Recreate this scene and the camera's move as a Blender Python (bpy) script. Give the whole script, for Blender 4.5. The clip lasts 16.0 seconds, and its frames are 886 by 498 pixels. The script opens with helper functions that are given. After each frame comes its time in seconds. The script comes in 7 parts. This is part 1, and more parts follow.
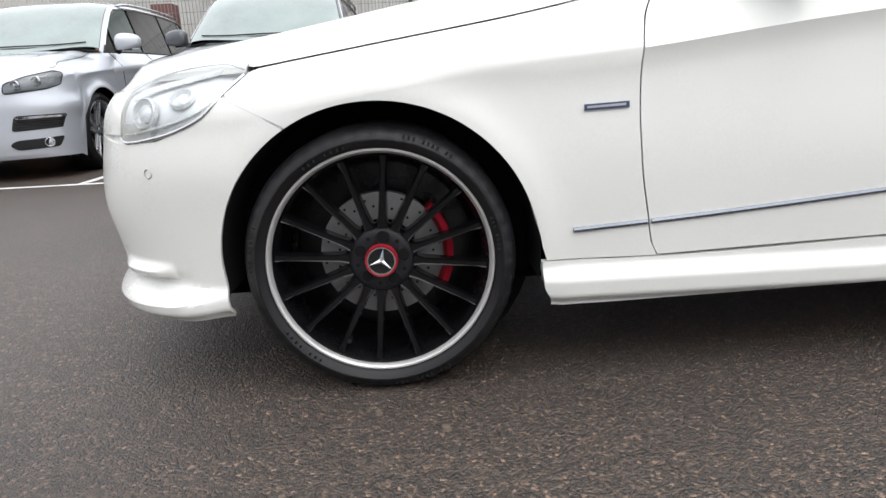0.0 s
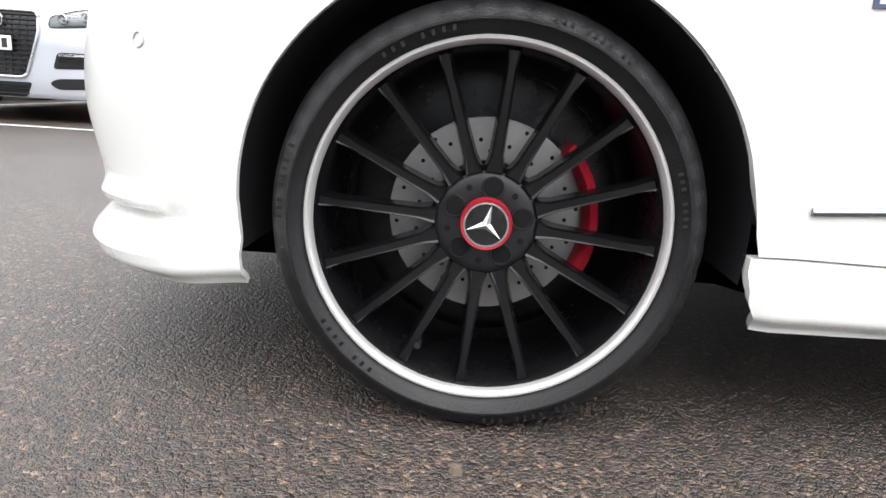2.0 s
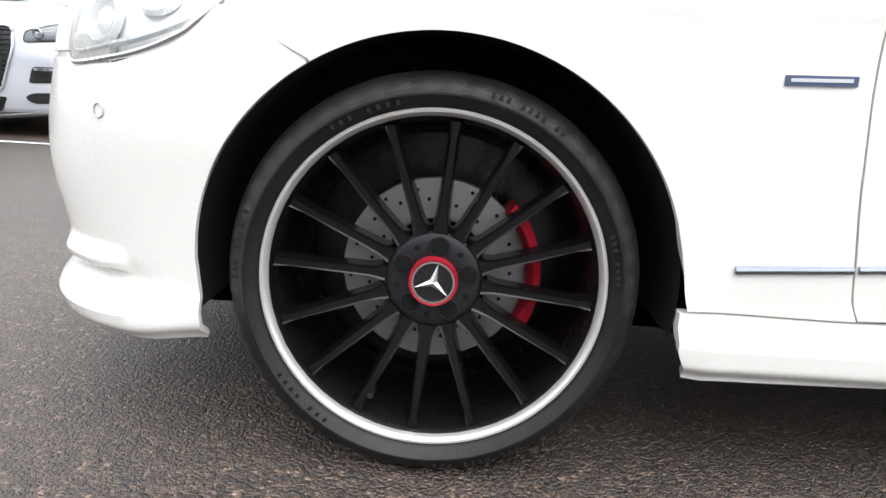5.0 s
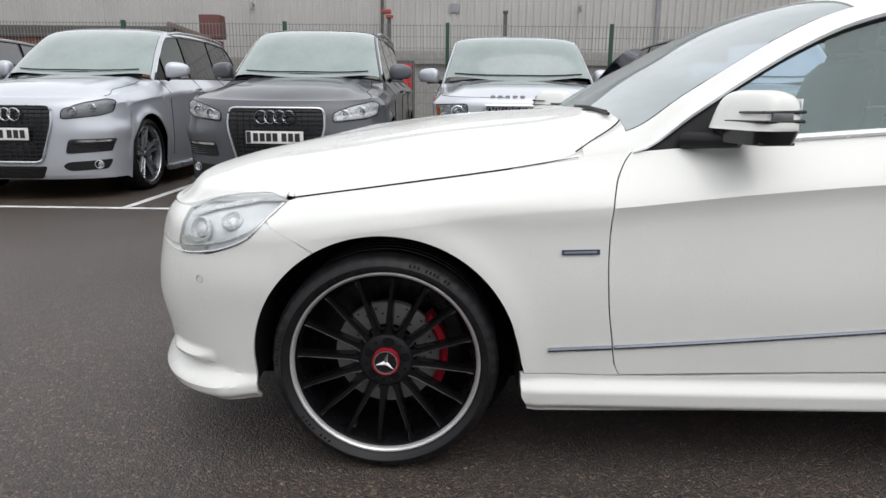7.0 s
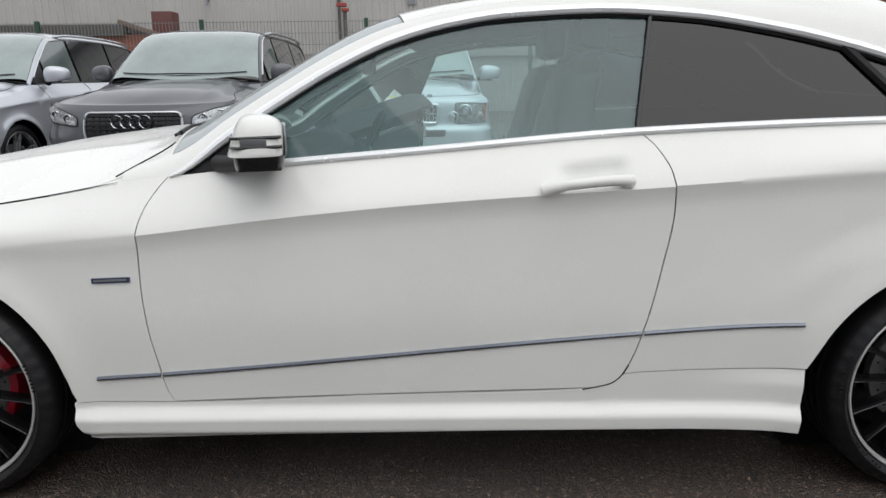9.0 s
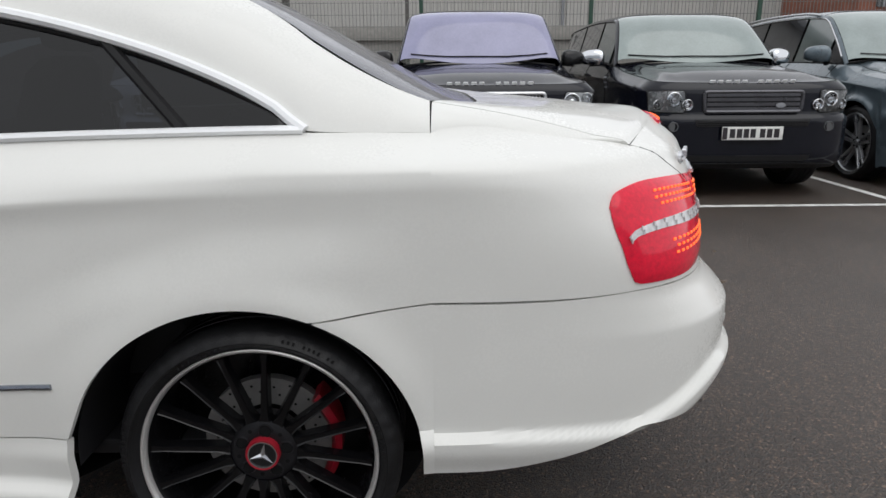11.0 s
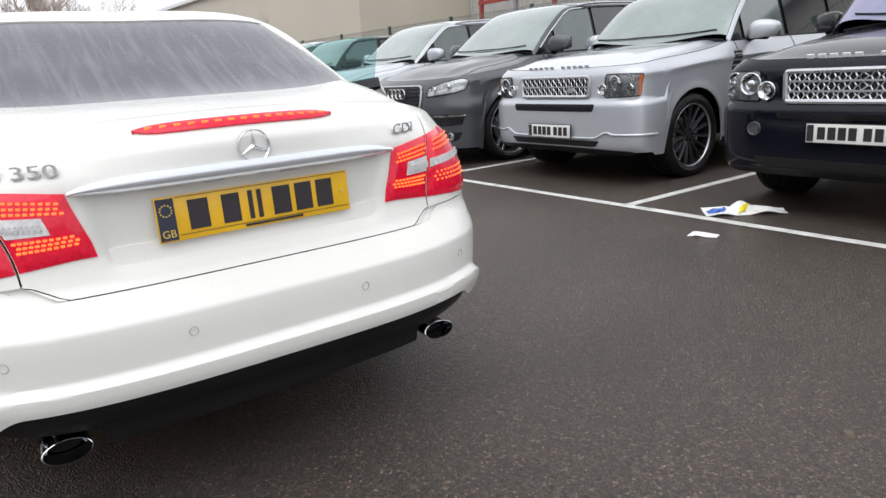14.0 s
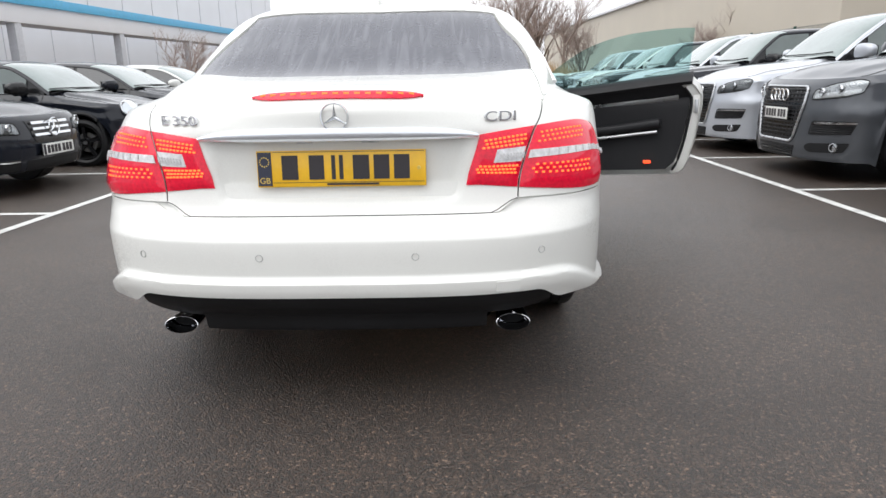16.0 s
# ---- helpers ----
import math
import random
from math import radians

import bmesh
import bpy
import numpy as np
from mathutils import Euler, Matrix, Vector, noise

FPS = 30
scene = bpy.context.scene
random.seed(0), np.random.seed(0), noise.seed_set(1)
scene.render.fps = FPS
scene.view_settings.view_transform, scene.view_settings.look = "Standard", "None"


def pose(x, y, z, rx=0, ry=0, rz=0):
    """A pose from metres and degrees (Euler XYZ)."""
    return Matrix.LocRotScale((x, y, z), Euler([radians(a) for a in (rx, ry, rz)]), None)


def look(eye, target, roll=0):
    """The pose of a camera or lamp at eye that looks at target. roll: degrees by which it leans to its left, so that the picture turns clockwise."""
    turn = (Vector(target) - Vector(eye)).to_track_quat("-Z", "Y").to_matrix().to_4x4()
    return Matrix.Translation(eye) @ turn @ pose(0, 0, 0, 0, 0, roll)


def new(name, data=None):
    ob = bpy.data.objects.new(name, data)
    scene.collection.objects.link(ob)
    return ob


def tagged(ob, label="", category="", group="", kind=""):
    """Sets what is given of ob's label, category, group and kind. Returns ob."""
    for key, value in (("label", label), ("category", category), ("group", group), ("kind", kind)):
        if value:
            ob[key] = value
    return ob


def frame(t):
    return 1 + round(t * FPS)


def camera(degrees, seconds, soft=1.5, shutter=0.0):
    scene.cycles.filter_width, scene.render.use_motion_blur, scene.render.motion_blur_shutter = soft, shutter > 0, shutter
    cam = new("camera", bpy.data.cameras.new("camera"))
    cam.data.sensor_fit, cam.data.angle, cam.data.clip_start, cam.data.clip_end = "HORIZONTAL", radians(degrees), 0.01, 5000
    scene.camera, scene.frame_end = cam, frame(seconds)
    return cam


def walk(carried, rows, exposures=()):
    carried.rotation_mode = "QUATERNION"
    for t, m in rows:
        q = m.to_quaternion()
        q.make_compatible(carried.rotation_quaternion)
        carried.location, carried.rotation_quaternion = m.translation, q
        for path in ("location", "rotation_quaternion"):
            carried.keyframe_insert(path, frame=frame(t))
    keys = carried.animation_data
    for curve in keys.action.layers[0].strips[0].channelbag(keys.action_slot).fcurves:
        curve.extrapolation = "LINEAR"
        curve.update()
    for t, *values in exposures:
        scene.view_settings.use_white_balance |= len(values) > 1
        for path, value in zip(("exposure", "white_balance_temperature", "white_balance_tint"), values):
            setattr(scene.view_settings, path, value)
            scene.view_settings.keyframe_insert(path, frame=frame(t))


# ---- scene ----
cam = camera(66.7, 16.0)

PATH = [
    (0, (0.119, -1.503, 0.727), (0.154, 0.436, 0.238), -3.0),
    (0.5, (0.052, -1.244, 0.69), (-0.073, 0.692, 0.205), -1.9),
    (1, (-0.027, -1.0, 0.566), (-0.145, 0.936, 0.078), 0.3),
    (1.5, (-0.02, -0.939, 0.518), (-0.136, 0.997, 0.026), 1.8),
    (2, (-0.027, -0.939, 0.513), (-0.095, 1.004, 0.043), 3.5),
    (2.5, (-0.026, -0.933, 0.53), (-0.073, 1.008, 0.05), 4.1),
    (3, (-0.005, -0.92, 0.505), (-0.034, 1.021, 0.025), 4.1),
    (3.2, (0.014, -0.926, 0.513), (-0.009, 1.016, 0.036), 4.0),
    (5.3, (0.029, -0.996, 0.669), (0.005, 0.95, 0.204), 2.9),
    (5.5, (0.036, -1.057, 0.753), (0.009, 0.888, 0.288), 2.5),
    (6, (0.059, -1.3, 0.937), (0.026, 0.647, 0.481), 2.0),
    (6.5, (0.085, -1.532, 0.971), (0.052, 0.416, 0.519), 1.7),
    (7, (0.19, -1.739, 1.053), (0.155, 0.21, 0.608), 0.6),
    (7.5, (0.434, -1.83, 1.087), (0.401, 0.119, 0.639), -0.5),
    (8, (0.736, -1.788, 1.103), (0.709, 0.158, 0.644), -0.7),
    (8.5, (1.017, -1.74, 1.11), (1.028, 0.208, 0.66), -0.4),
    (9, (1.395, -1.68, 1.135), (1.389, 0.263, 0.664), -0.6),
    (9.5, (1.729, -1.564, 1.148), (1.746, 0.374, 0.655), -0.7),
    (10, (2.152, -1.484, 1.168), (2.196, 0.447, 0.649), -0.3),
    (12.3, (4.427, -0.851, 1.11), (4.328, 1.08, 0.602), -0.7),
    (12.5, (4.6, -0.728, 1.099), (4.223, 1.167, 0.583), -2.2),
    (13, (5.007, -0.411, 1.098), (3.847, 1.132, 0.576), -3.8),
    (13.5, (5.299, -0.054, 1.108), (3.835, 1.202, 0.582), -4.2),
    (14, (5.553, 0.286, 1.12), (3.973, 1.395, 0.599), -3.6),
    (14.5, (5.604, 0.613, 1.097), (3.956, 1.617, 0.572), -3.0),
    (15, (5.632, 0.932, 1.072), (3.765, 1.426, 0.551), -4.1),
    (15.5, (5.735, 1.165, 1.076), (3.803, 1.251, 0.567), -3.7),
    (16, (5.911, 1.256, 1.066), (3.973, 1.211, 0.573), -1.0),
]
walk(cam, [(t, look(eye, target, roll)) for t, eye, target, roll in PATH], exposures=((0.0, 0.74), (0.5, 0.95), (1.0, 1.3), (1.5, 1.5), (3.2, 1.6), (5.5, 1.08), (6.0, 0.68), (6.5, 0.38), (7.5, 0.12), (8.5, 0.03), (9.5, -0.04), (10.2, -0.15), (12.3, 0.02), (13.5, 0.22), (14.0, 0.3), (14.5, 0.38), (16.0, 0.47)))


# ---- world and light ----
SUN_TURN, SUN_UP = 150.0, 62.0
world = bpy.data.worlds.new("overcast_sky")
scene.world = world
world.use_nodes = True
wn = world.node_tree
sky = wn.nodes.new("ShaderNodeTexSky")
sky.sky_type = "NISHITA"
sky.sun_disc = False
sky.sun_elevation = radians(SUN_UP)
sky.sun_rotation = radians(SUN_TURN)
sky.air_density, sky.dust_density, sky.ozone_density = 1.0, 6.0, 1.0
grey = wn.nodes.new("ShaderNodeHueSaturation")
grey.inputs["Saturation"].default_value = 0.12
cloud = wn.nodes.new("ShaderNodeMix")
cloud.data_type = "RGBA"
cloud.inputs["Factor"].default_value = 0.90
cloud.inputs["B"].default_value = (8.6, 8.8, 9.2, 1)
back = wn.nodes["Background"]
back.inputs["Strength"].default_value = 0.13
wn.links.new(sky.outputs[0], grey.inputs["Color"])
wn.links.new(grey.outputs[0], cloud.inputs["A"])
wn.links.new(cloud.outputs["Result"], back.inputs["Color"])
sun = new("sun", bpy.data.lights.new("sun", "SUN"))
sun.data.energy, sun.data.angle, sun.data.color = 0.9, radians(60), (1.0, 0.98, 0.95)
sun.matrix_world = pose(0, 0, 30, 90 - SUN_UP, 0, 180 - SUN_TURN)


# ---- materials ----
def mat(name, base, rough=0.5, metal=0.0, coat=0.0, vary=0.12, scale=6.0, bump=0.0, fine=80.0, rvary=0.1, trans=0.0, ior=1.45, emit=None, glow=0.0, island=0.0, spec=0.5):
    """A surface with colour and gloss varied at two scales and a fine relief."""
    m = bpy.data.materials.new(name)
    m.use_nodes = True
    n, l = m.node_tree.nodes, m.node_tree.links
    b = n["Principled BSDF"]
    b.inputs["Metallic"].default_value = metal
    b.inputs["Coat Weight"].default_value = coat
    b.inputs["Coat Roughness"].default_value = 0.03
    b.inputs["Transmission Weight"].default_value = trans
    b.inputs["IOR"].default_value = ior
    b.inputs["Specular IOR Level"].default_value = spec
    co = n.new("ShaderNodeTexCoord")
    big = n.new("ShaderNodeTexNoise")
    big.inputs["Scale"].default_value, big.inputs["Detail"].default_value = scale, 4
    small = n.new("ShaderNodeTexNoise")
    small.inputs["Scale"].default_value, small.inputs["Detail"].default_value = fine, 3
    for t in (big, small):
        l.new(co.outputs["Object"], t.inputs["Vector"])
    mix = n.new("ShaderNodeMath")
    mix.operation = "MULTIPLY_ADD"
    l.new(small.outputs["Fac"], mix.inputs[0])
    mix.inputs[1].default_value = 0.4
    l.new(big.outputs["Fac"], mix.inputs[2])
    ramp = n.new("ShaderNodeValToRGB")
    ramp.color_ramp.elements[0].position, ramp.color_ramp.elements[1].position = 0.4, 1.0
    ramp.color_ramp.elements[0].color = (*[c * (1 - vary) for c in base], 1)
    ramp.color_ramp.elements[1].color = (*[min(c * (1 + vary), 1) for c in base], 1)
    l.new(mix.outputs[0], ramp.inputs["Fac"])
    l.new(ramp.outputs["Color"], b.inputs["Base Color"])
    rr = n.new("ShaderNodeMapRange")
    rr.inputs["From Min"].default_value, rr.inputs["From Max"].default_value = 0.4, 1.0
    rr.inputs["To Min"].default_value, rr.inputs["To Max"].default_value = max(rough - rvary, 0.02), min(rough + rvary, 1)
    l.new(mix.outputs[0], rr.inputs["Value"])
    l.new(rr.outputs[0], b.inputs["Roughness"])
    if bump:
        bp = n.new("ShaderNodeBump")
        bp.inputs["Strength"].default_value, bp.inputs["Distance"].default_value = bump, 0.002
        l.new(small.outputs["Fac"], bp.inputs["Height"])
        l.new(bp.outputs[0], b.inputs["Normal"])
    if emit:
        b.inputs["Emission Color"].default_value = (*emit, 1)
        b.inputs["Emission Strength"].default_value = glow
    return m


def paint(name, base, rough=0.22, coat=1.0, vary=0.03, metal=0.0):
    return mat(name, base, rough, metal, coat, vary, 3.0, 0.0, 160.0, 0.05, spec=0.12)


# haze, mist: share and colour of the reflection painted into the glass
def glass(name, tint, rough=0.0, gloss=0.1, haze=0.0, mist=(0.6, 0.66, 0.66)):
    m = bpy.data.materials.new(name)
    m.use_nodes = True
    n, l = m.node_tree.nodes, m.node_tree.links
    n.remove(n["Principled BSDF"])
    tr, gl, mx, fr = n.new("ShaderNodeBsdfTransparent"), n.new("ShaderNodeBsdfGlossy"), n.new("ShaderNodeMixShader"), n.new("ShaderNodeFresnel")
    tr.inputs["Color"].default_value = (*tint, 1)
    gl.inputs["Roughness"].default_value = 0.01 + rough
    fr.inputs["IOR"].default_value = 1.45 + gloss
    l.new(fr.outputs[0], mx.inputs[0])
    if haze:                                  # a pale diffuse share that paints in reflected sky
        df, hz, nz, hr = n.new("ShaderNodeBsdfDiffuse"), n.new("ShaderNodeMixShader"), n.new("ShaderNodeTexNoise"), n.new("ShaderNodeMapRange")
        df.inputs["Color"].default_value = (*mist, 1)
        nz.inputs["Scale"].default_value, nz.inputs["Detail"].default_value = 5.0, 5
        hr.inputs["To Min"].default_value, hr.inputs["To Max"].default_value = haze * 0.8, haze * 1.2
        l.new(nz.outputs["Fac"], hr.inputs["Value"])
        l.new(hr.outputs[0], hz.inputs[0])
        l.new(tr.outputs[0], hz.inputs[1])
        l.new(df.outputs[0], hz.inputs[2])
        tr = hz
    l.new(tr.outputs[0], mx.inputs[1])
    l.new(gl.outputs[0], mx.inputs[2])
    l.new(mx.outputs[0], n["Material Output"].inputs["Surface"])
    return m


def asphalt_mat():
    m = bpy.data.materials.new("wet_asphalt")
    m.use_nodes = True
    n, l = m.node_tree.nodes, m.node_tree.links
    b = n["Principled BSDF"]
    b.inputs["Specular IOR Level"].default_value = 1.0
    co = n.new("ShaderNodeTexCoord")
    stone = n.new("ShaderNodeTexVoronoi")
    stone.inputs["Scale"].default_value = 140
    stone2 = n.new("ShaderNodeTexVoronoi")
    stone2.inputs["Scale"].default_value = 330
    patch_n = n.new("ShaderNodeTexNoise")
    patch_n.inputs["Scale"].default_value, patch_n.inputs["Detail"].default_value = 0.7, 5
    grain = n.new("ShaderNodeTexNoise")
    grain.inputs["Scale"].default_value, grain.inputs["Detail"].default_value = 45, 4
    for t in (stone, stone2, patch_n, grain):
        l.new(co.outputs["Object"], t.inputs["Vector"])
    # stone colours
    sep = n.new("ShaderNodeSeparateColor")
    l.new(stone.outputs["Color"], sep.inputs[0])
    ramp = n.new("ShaderNodeValToRGB")
    e = ramp.color_ramp.elements
    e[0].position, e[0].color = 0.0, (0.011, 0.008, 0.006, 1)
    e[1].position, e[1].color = 1.0, (0.26, 0.178, 0.128, 1)
    k = ramp.color_ramp.elements.new(0.55)
    k.color = (0.047, 0.0305, 0.0205, 1)
    k2 = ramp.color_ramp.elements.new(0.9)
    k2.color = (0.095, 0.063, 0.044, 1)
    l.new(sep.outputs[0], ramp.inputs["Fac"])
    dark = n.new("ShaderNodeMix")
    dark.data_type, dark.blend_type = "RGBA", "MULTIPLY"
    pr = n.new("ShaderNodeValToRGB")
    pr.color_ramp.elements[0].position, pr.color_ramp.elements[1].position = 0.25, 0.78
    pr.color_ramp.elements[0].color, pr.color_ramp.elements[1].color = (0.62, 0.62, 0.63, 1), (1.1, 1.08, 1.05, 1)
    l.new(patch_n.outputs["Fac"], pr.inputs["Fac"])
    dark.inputs["Factor"].default_value = 1.0
    l.new(ramp.outputs["Color"], dark.inputs["A"])
    l.new(pr.outputs["Color"], dark.inputs["B"])
    # clumps of pale and dark stones
    clump = n.new("ShaderNodeTexNoise")
    clump.inputs["Scale"].default_value, clump.inputs["Detail"].default_value, clump.inputs["Roughness"].default_value = 55, 6, 0.75
    l.new(co.outputs["Object"], clump.inputs["Vector"])
    cr_ = n.new("ShaderNodeValToRGB")
    cr_.color_ramp.elements[0].position, cr_.color_ramp.elements[1].position = 0.36, 0.66
    cr_.color_ramp.elements[0].color, cr_.color_ramp.elements[1].color = (0.42, 0.42, 0.43, 1), (1.75, 1.72, 1.68, 1)
    l.new(clump.outputs["Fac"], cr_.inputs["Fac"])
    speck = n.new("ShaderNodeMix")
    speck.data_type, speck.blend_type = "RGBA", "MULTIPLY"
    speck.inputs["Factor"].default_value = 1.0
    l.new(dark.outputs["Result"], speck.inputs["A"])
    l.new(cr_.outputs["Color"], speck.inputs["B"])
    l.new(speck.outputs["Result"], b.inputs["Base Color"])
    rr = n.new("ShaderNodeMapRange")
    rr.inputs["From Min"].default_value, rr.inputs["From Max"].default_value = 0.22, 0.8
    rr.inputs["To Min"].default_value, rr.inputs["To Max"].default_value = 0.30, 0.46
    l.new(patch_n.outputs["Fac"], rr.inputs["Value"])
    l.new(rr.outputs[0], b.inputs["Roughness"])
    add = n.new("ShaderNodeMath")
    add.operation = "MULTIPLY_ADD"
    l.new(stone.outputs["Distance"], add.inputs[0])
    add.inputs[1].default_value = -1.0
    l.new(grain.outputs["Fac"], add.inputs[2])
    add2 = n.new("ShaderNodeMath")
    add2.operation = "MULTIPLY_ADD"
    l.new(stone2.outputs["Distance"], add2.inputs[0])
    add2.inputs[1].default_value = -0.7
    l.new(add.outputs[0], add2.inputs[2])
    bp = n.new("ShaderNodeBump")
    bp.inputs["Strength"].default_value, bp.inputs["Distance"].default_value = 0.9, 0.006
    l.new(add2.outputs[0], bp.inputs["Height"])
    l.new(bp.outputs[0], b.inputs["Normal"])
    return m


M = {
    "white": paint("white_car_paint", (0.74, 0.74, 0.71), 0.28, 0.55),
    "silver": paint("silver_car_paint", (0.50, 0.52, 0.56), 0.34, 1.0, 0.012, 0.4),
    "grey": paint("dark_grey_car_paint", (0.085, 0.09, 0.10), 0.34, 0.7, 0.03, 0.3),
    "bluegrey": paint("blue_grey_car_paint", (0.10, 0.13, 0.15), 0.28, 1.0, 0.05, 0.4),
    "black": paint("black_car_paint", (0.006, 0.007, 0.012), 0.16, 0.5),
    "darkblue": paint("dark_grey_blue_car_paint", (0.011, 0.013, 0.019), 0.2, 0.6),
    "trim": mat("black_plastic_trim", (0.016, 0.016, 0.017), 0.5, bump=0.15, fine=300, spec=0.25),
    "valance": mat("black_valance_plastic", (0.011, 0.011, 0.012), 0.42, bump=0.1, fine=300, spec=0.3),
    "gloss_black": mat("gloss_black_plastic", (0.012, 0.012, 0.013), 0.15),
    "under": mat("underbody_black", (0.010, 0.010, 0.0105), 0.95, spec=0.08),
    "liner": mat("black_felt_liner", (0.020, 0.020, 0.022), 0.95, spec=0.1),
    "rubber": mat("tyre_rubber", (0.010, 0.010, 0.011), 0.42, vary=0.35, scale=14, bump=0.45, fine=260, spec=0.34),
    "rim_black": mat("satin_black_rim", (0.0042, 0.0042, 0.005), 0.26, rvary=0.04, spec=0.40),
    "hub_black": mat("gloss_black_hub", (0.011, 0.011, 0.013), 0.34, rvary=0.05, spec=0.45),
    "bar": mat("bright_boot_bar", (0.74, 0.77, 0.82), 0.16, metal=0.6, vary=0.02, rvary=0.03),
    "rim_silver": mat("silver_alloy", (0.50, 0.51, 0.53), 0.3, metal=0.9),
    "rim_dark": mat("dark_grey_alloy", (0.10, 0.10, 0.11), 0.35, metal=0.8),
    "lip": mat("machined_rim_lip", (0.66, 0.65, 0.64), 0.30, metal=0.6, vary=0.015, scale=14, fine=140, rvary=0.01),
    "chrome": mat("chrome", (0.72, 0.73, 0.75), 0.08, metal=1.0, vary=0.02, rvary=0.03),
    # Pale with little metal: chrome's sky reflection is put into the colour.
    "bright": mat("bright_window_trim", (0.88, 0.89, 0.90), 0.22, metal=0.25, vary=0.02),
    "strip": mat("dark_chrome_strip", (0.26, 0.28, 0.32), 0.18, metal=0.9, vary=0.05),
    "satin": mat("satin_aluminium", (0.55, 0.56, 0.58), 0.3, metal=0.9, vary=0.04),
    "disc": mat("brake_disc_steel", (0.30, 0.295, 0.29), 0.42, metal=0.6, vary=0.15, scale=25),
    "red": mat("red_caliper_paint", (0.30, 0.010, 0.022), 0.35),
    "red_lens": mat("red_lamp_lens", (0.62, 0.008, 0.035), 0.12, coat=0.5, vary=0.22, scale=90, fine=220, spec=0.2, emit=(1.0, 0.02, 0.05), glow=0.09),
    "red_led": mat("lit_red_led", (0.8, 0.05, 0.02), 0.3, emit=(1.0, 0.10, 0.03), glow=1.2),
    "amber_led": mat("lit_brake_led", (0.8, 0.14, 0.05), 0.3, emit=(1.0, 0.145, 0.025), glow=1.25),
    "clear_lens": mat("clear_lamp_strip", (0.58, 0.58, 0.59), 0.15, coat=1.0, vary=0.30, scale=70),
    "lamp_white": mat("pale_lamp_reflector", (0.86, 0.87, 0.88), 0.22, vary=0.06, scale=18, fine=60),
    "reflector": mat("lamp_reflector", (0.88, 0.89, 0.90), 0.25, metal=0.25, vary=0.03, scale=20),
    "orange": mat("amber_lens", (0.75, 0.17, 0.02), 0.2, coat=1.0),
    "yellow_plate": mat("yellow_number_plate", (0.80, 0.46, 0.015), 0.35, coat=0.4),
    "white_plate": mat("white_number_plate", (0.78, 0.78, 0.75), 0.35, coat=0.4),
    "ink": mat("black_ink", (0.03, 0.026, 0.03), 0.4),
    "gold_ink": mat("gold_ink", (0.70, 0.50, 0.12), 0.4),
    "navy": mat("navy_ink", (0.03, 0.035, 0.06), 0.4),
    "badge_blue": mat("blue_badge", (0.065, 0.085, 0.15), 0.3, metal=0.4),
    "leather": mat("black_leather", (0.02, 0.02, 0.022), 0.5, spec=0.3),
    "headlining": mat("grey_headlining", (0.16, 0.16, 0.16), 0.9),
    "asphalt": asphalt_mat(),
    "line": mat("worn_white_road_paint", (0.62, 0.62, 0.60), 0.55, vary=0.35, scale=9, bump=0.5, fine=120),
    "badge_silver": mat("bright_badge_chrome", (0.72, 0.73, 0.76), 0.2, metal=0.7),
    "pebble": mat("brown_stone", (0.11, 0.085, 0.065), 0.8),
    "paper": mat("white_paper", (0.75, 0.75, 0.74), 0.7),
    "yellow_bag": mat("yellow_plastic_film", (0.75, 0.62, 0.03), 0.35),
    "blue_ink": mat("blue_ink", (0.05, 0.12, 0.45), 0.4),
    "cladding": mat("pale_grey_cladding", (0.46, 0.45, 0.43), 0.6, vary=0.1, scale=0.5),
    "cladding2": mat("light_grey_cladding", (0.72, 0.73, 0.76), 0.55, vary=0.05, scale=0.3),
    "cladding3": mat("beige_cladding", (0.55, 0.50, 0.42), 0.6, vary=0.06, scale=0.3),
    "blue_trim": mat("blue_fascia", (0.10, 0.42, 0.68), 0.45),
    "grey_steel": mat("grey_steel", (0.27, 0.28, 0.30), 0.5),
    "sensor_ring": mat("pale_grey_ring", (0.42, 0.42, 0.41), 0.5),
    "joint": mat("panel_joint_grey", (0.52, 0.53, 0.56), 0.6),
    "green": mat("green_fence_coating", (0.015, 0.055, 0.035), 0.45),
    "wire": mat("galvanised_wire", (0.20, 0.21, 0.20), 0.5, metal=0.4),
    "brick": mat("red_brown_brickwork", (0.23, 0.085, 0.055), 0.85, vary=0.3, scale=3),
    "roofing": mat("dark_roofing", (0.09, 0.085, 0.08), 0.7),
    "shutter_red": mat("red_steel_paint", (0.45, 0.02, 0.03), 0.45),
    "timber": mat("weathered_brown_board", (0.16, 0.12, 0.10), 0.8, vary=0.25),
    "rust_dark": mat("dark_red_oxide", (0.13, 0.055, 0.05), 0.7),
    "rust": mat("red_oxide_steel", (0.32, 0.06, 0.05), 0.6),
    # Bark and twigs are lightened: distance haze is put into their colour.
    "bark": mat("grey_brown_bark", (0.26, 0.21, 0.18), 0.9, vary=0.3),
    "twig": mat("pale_brown_twigs", (0.40, 0.33, 0.30), 0.9, vary=0.2),
    "drygrass": mat("dry_tan_grass", (0.42, 0.31, 0.19), 0.9, vary=0.3),
    "grass": mat("mossy_green_grass", (0.08, 0.12, 0.03), 0.9, vary=0.4, scale=20),
    "concrete": mat("grey_concrete", (0.30, 0.29, 0.27), 0.8, vary=0.2),
}


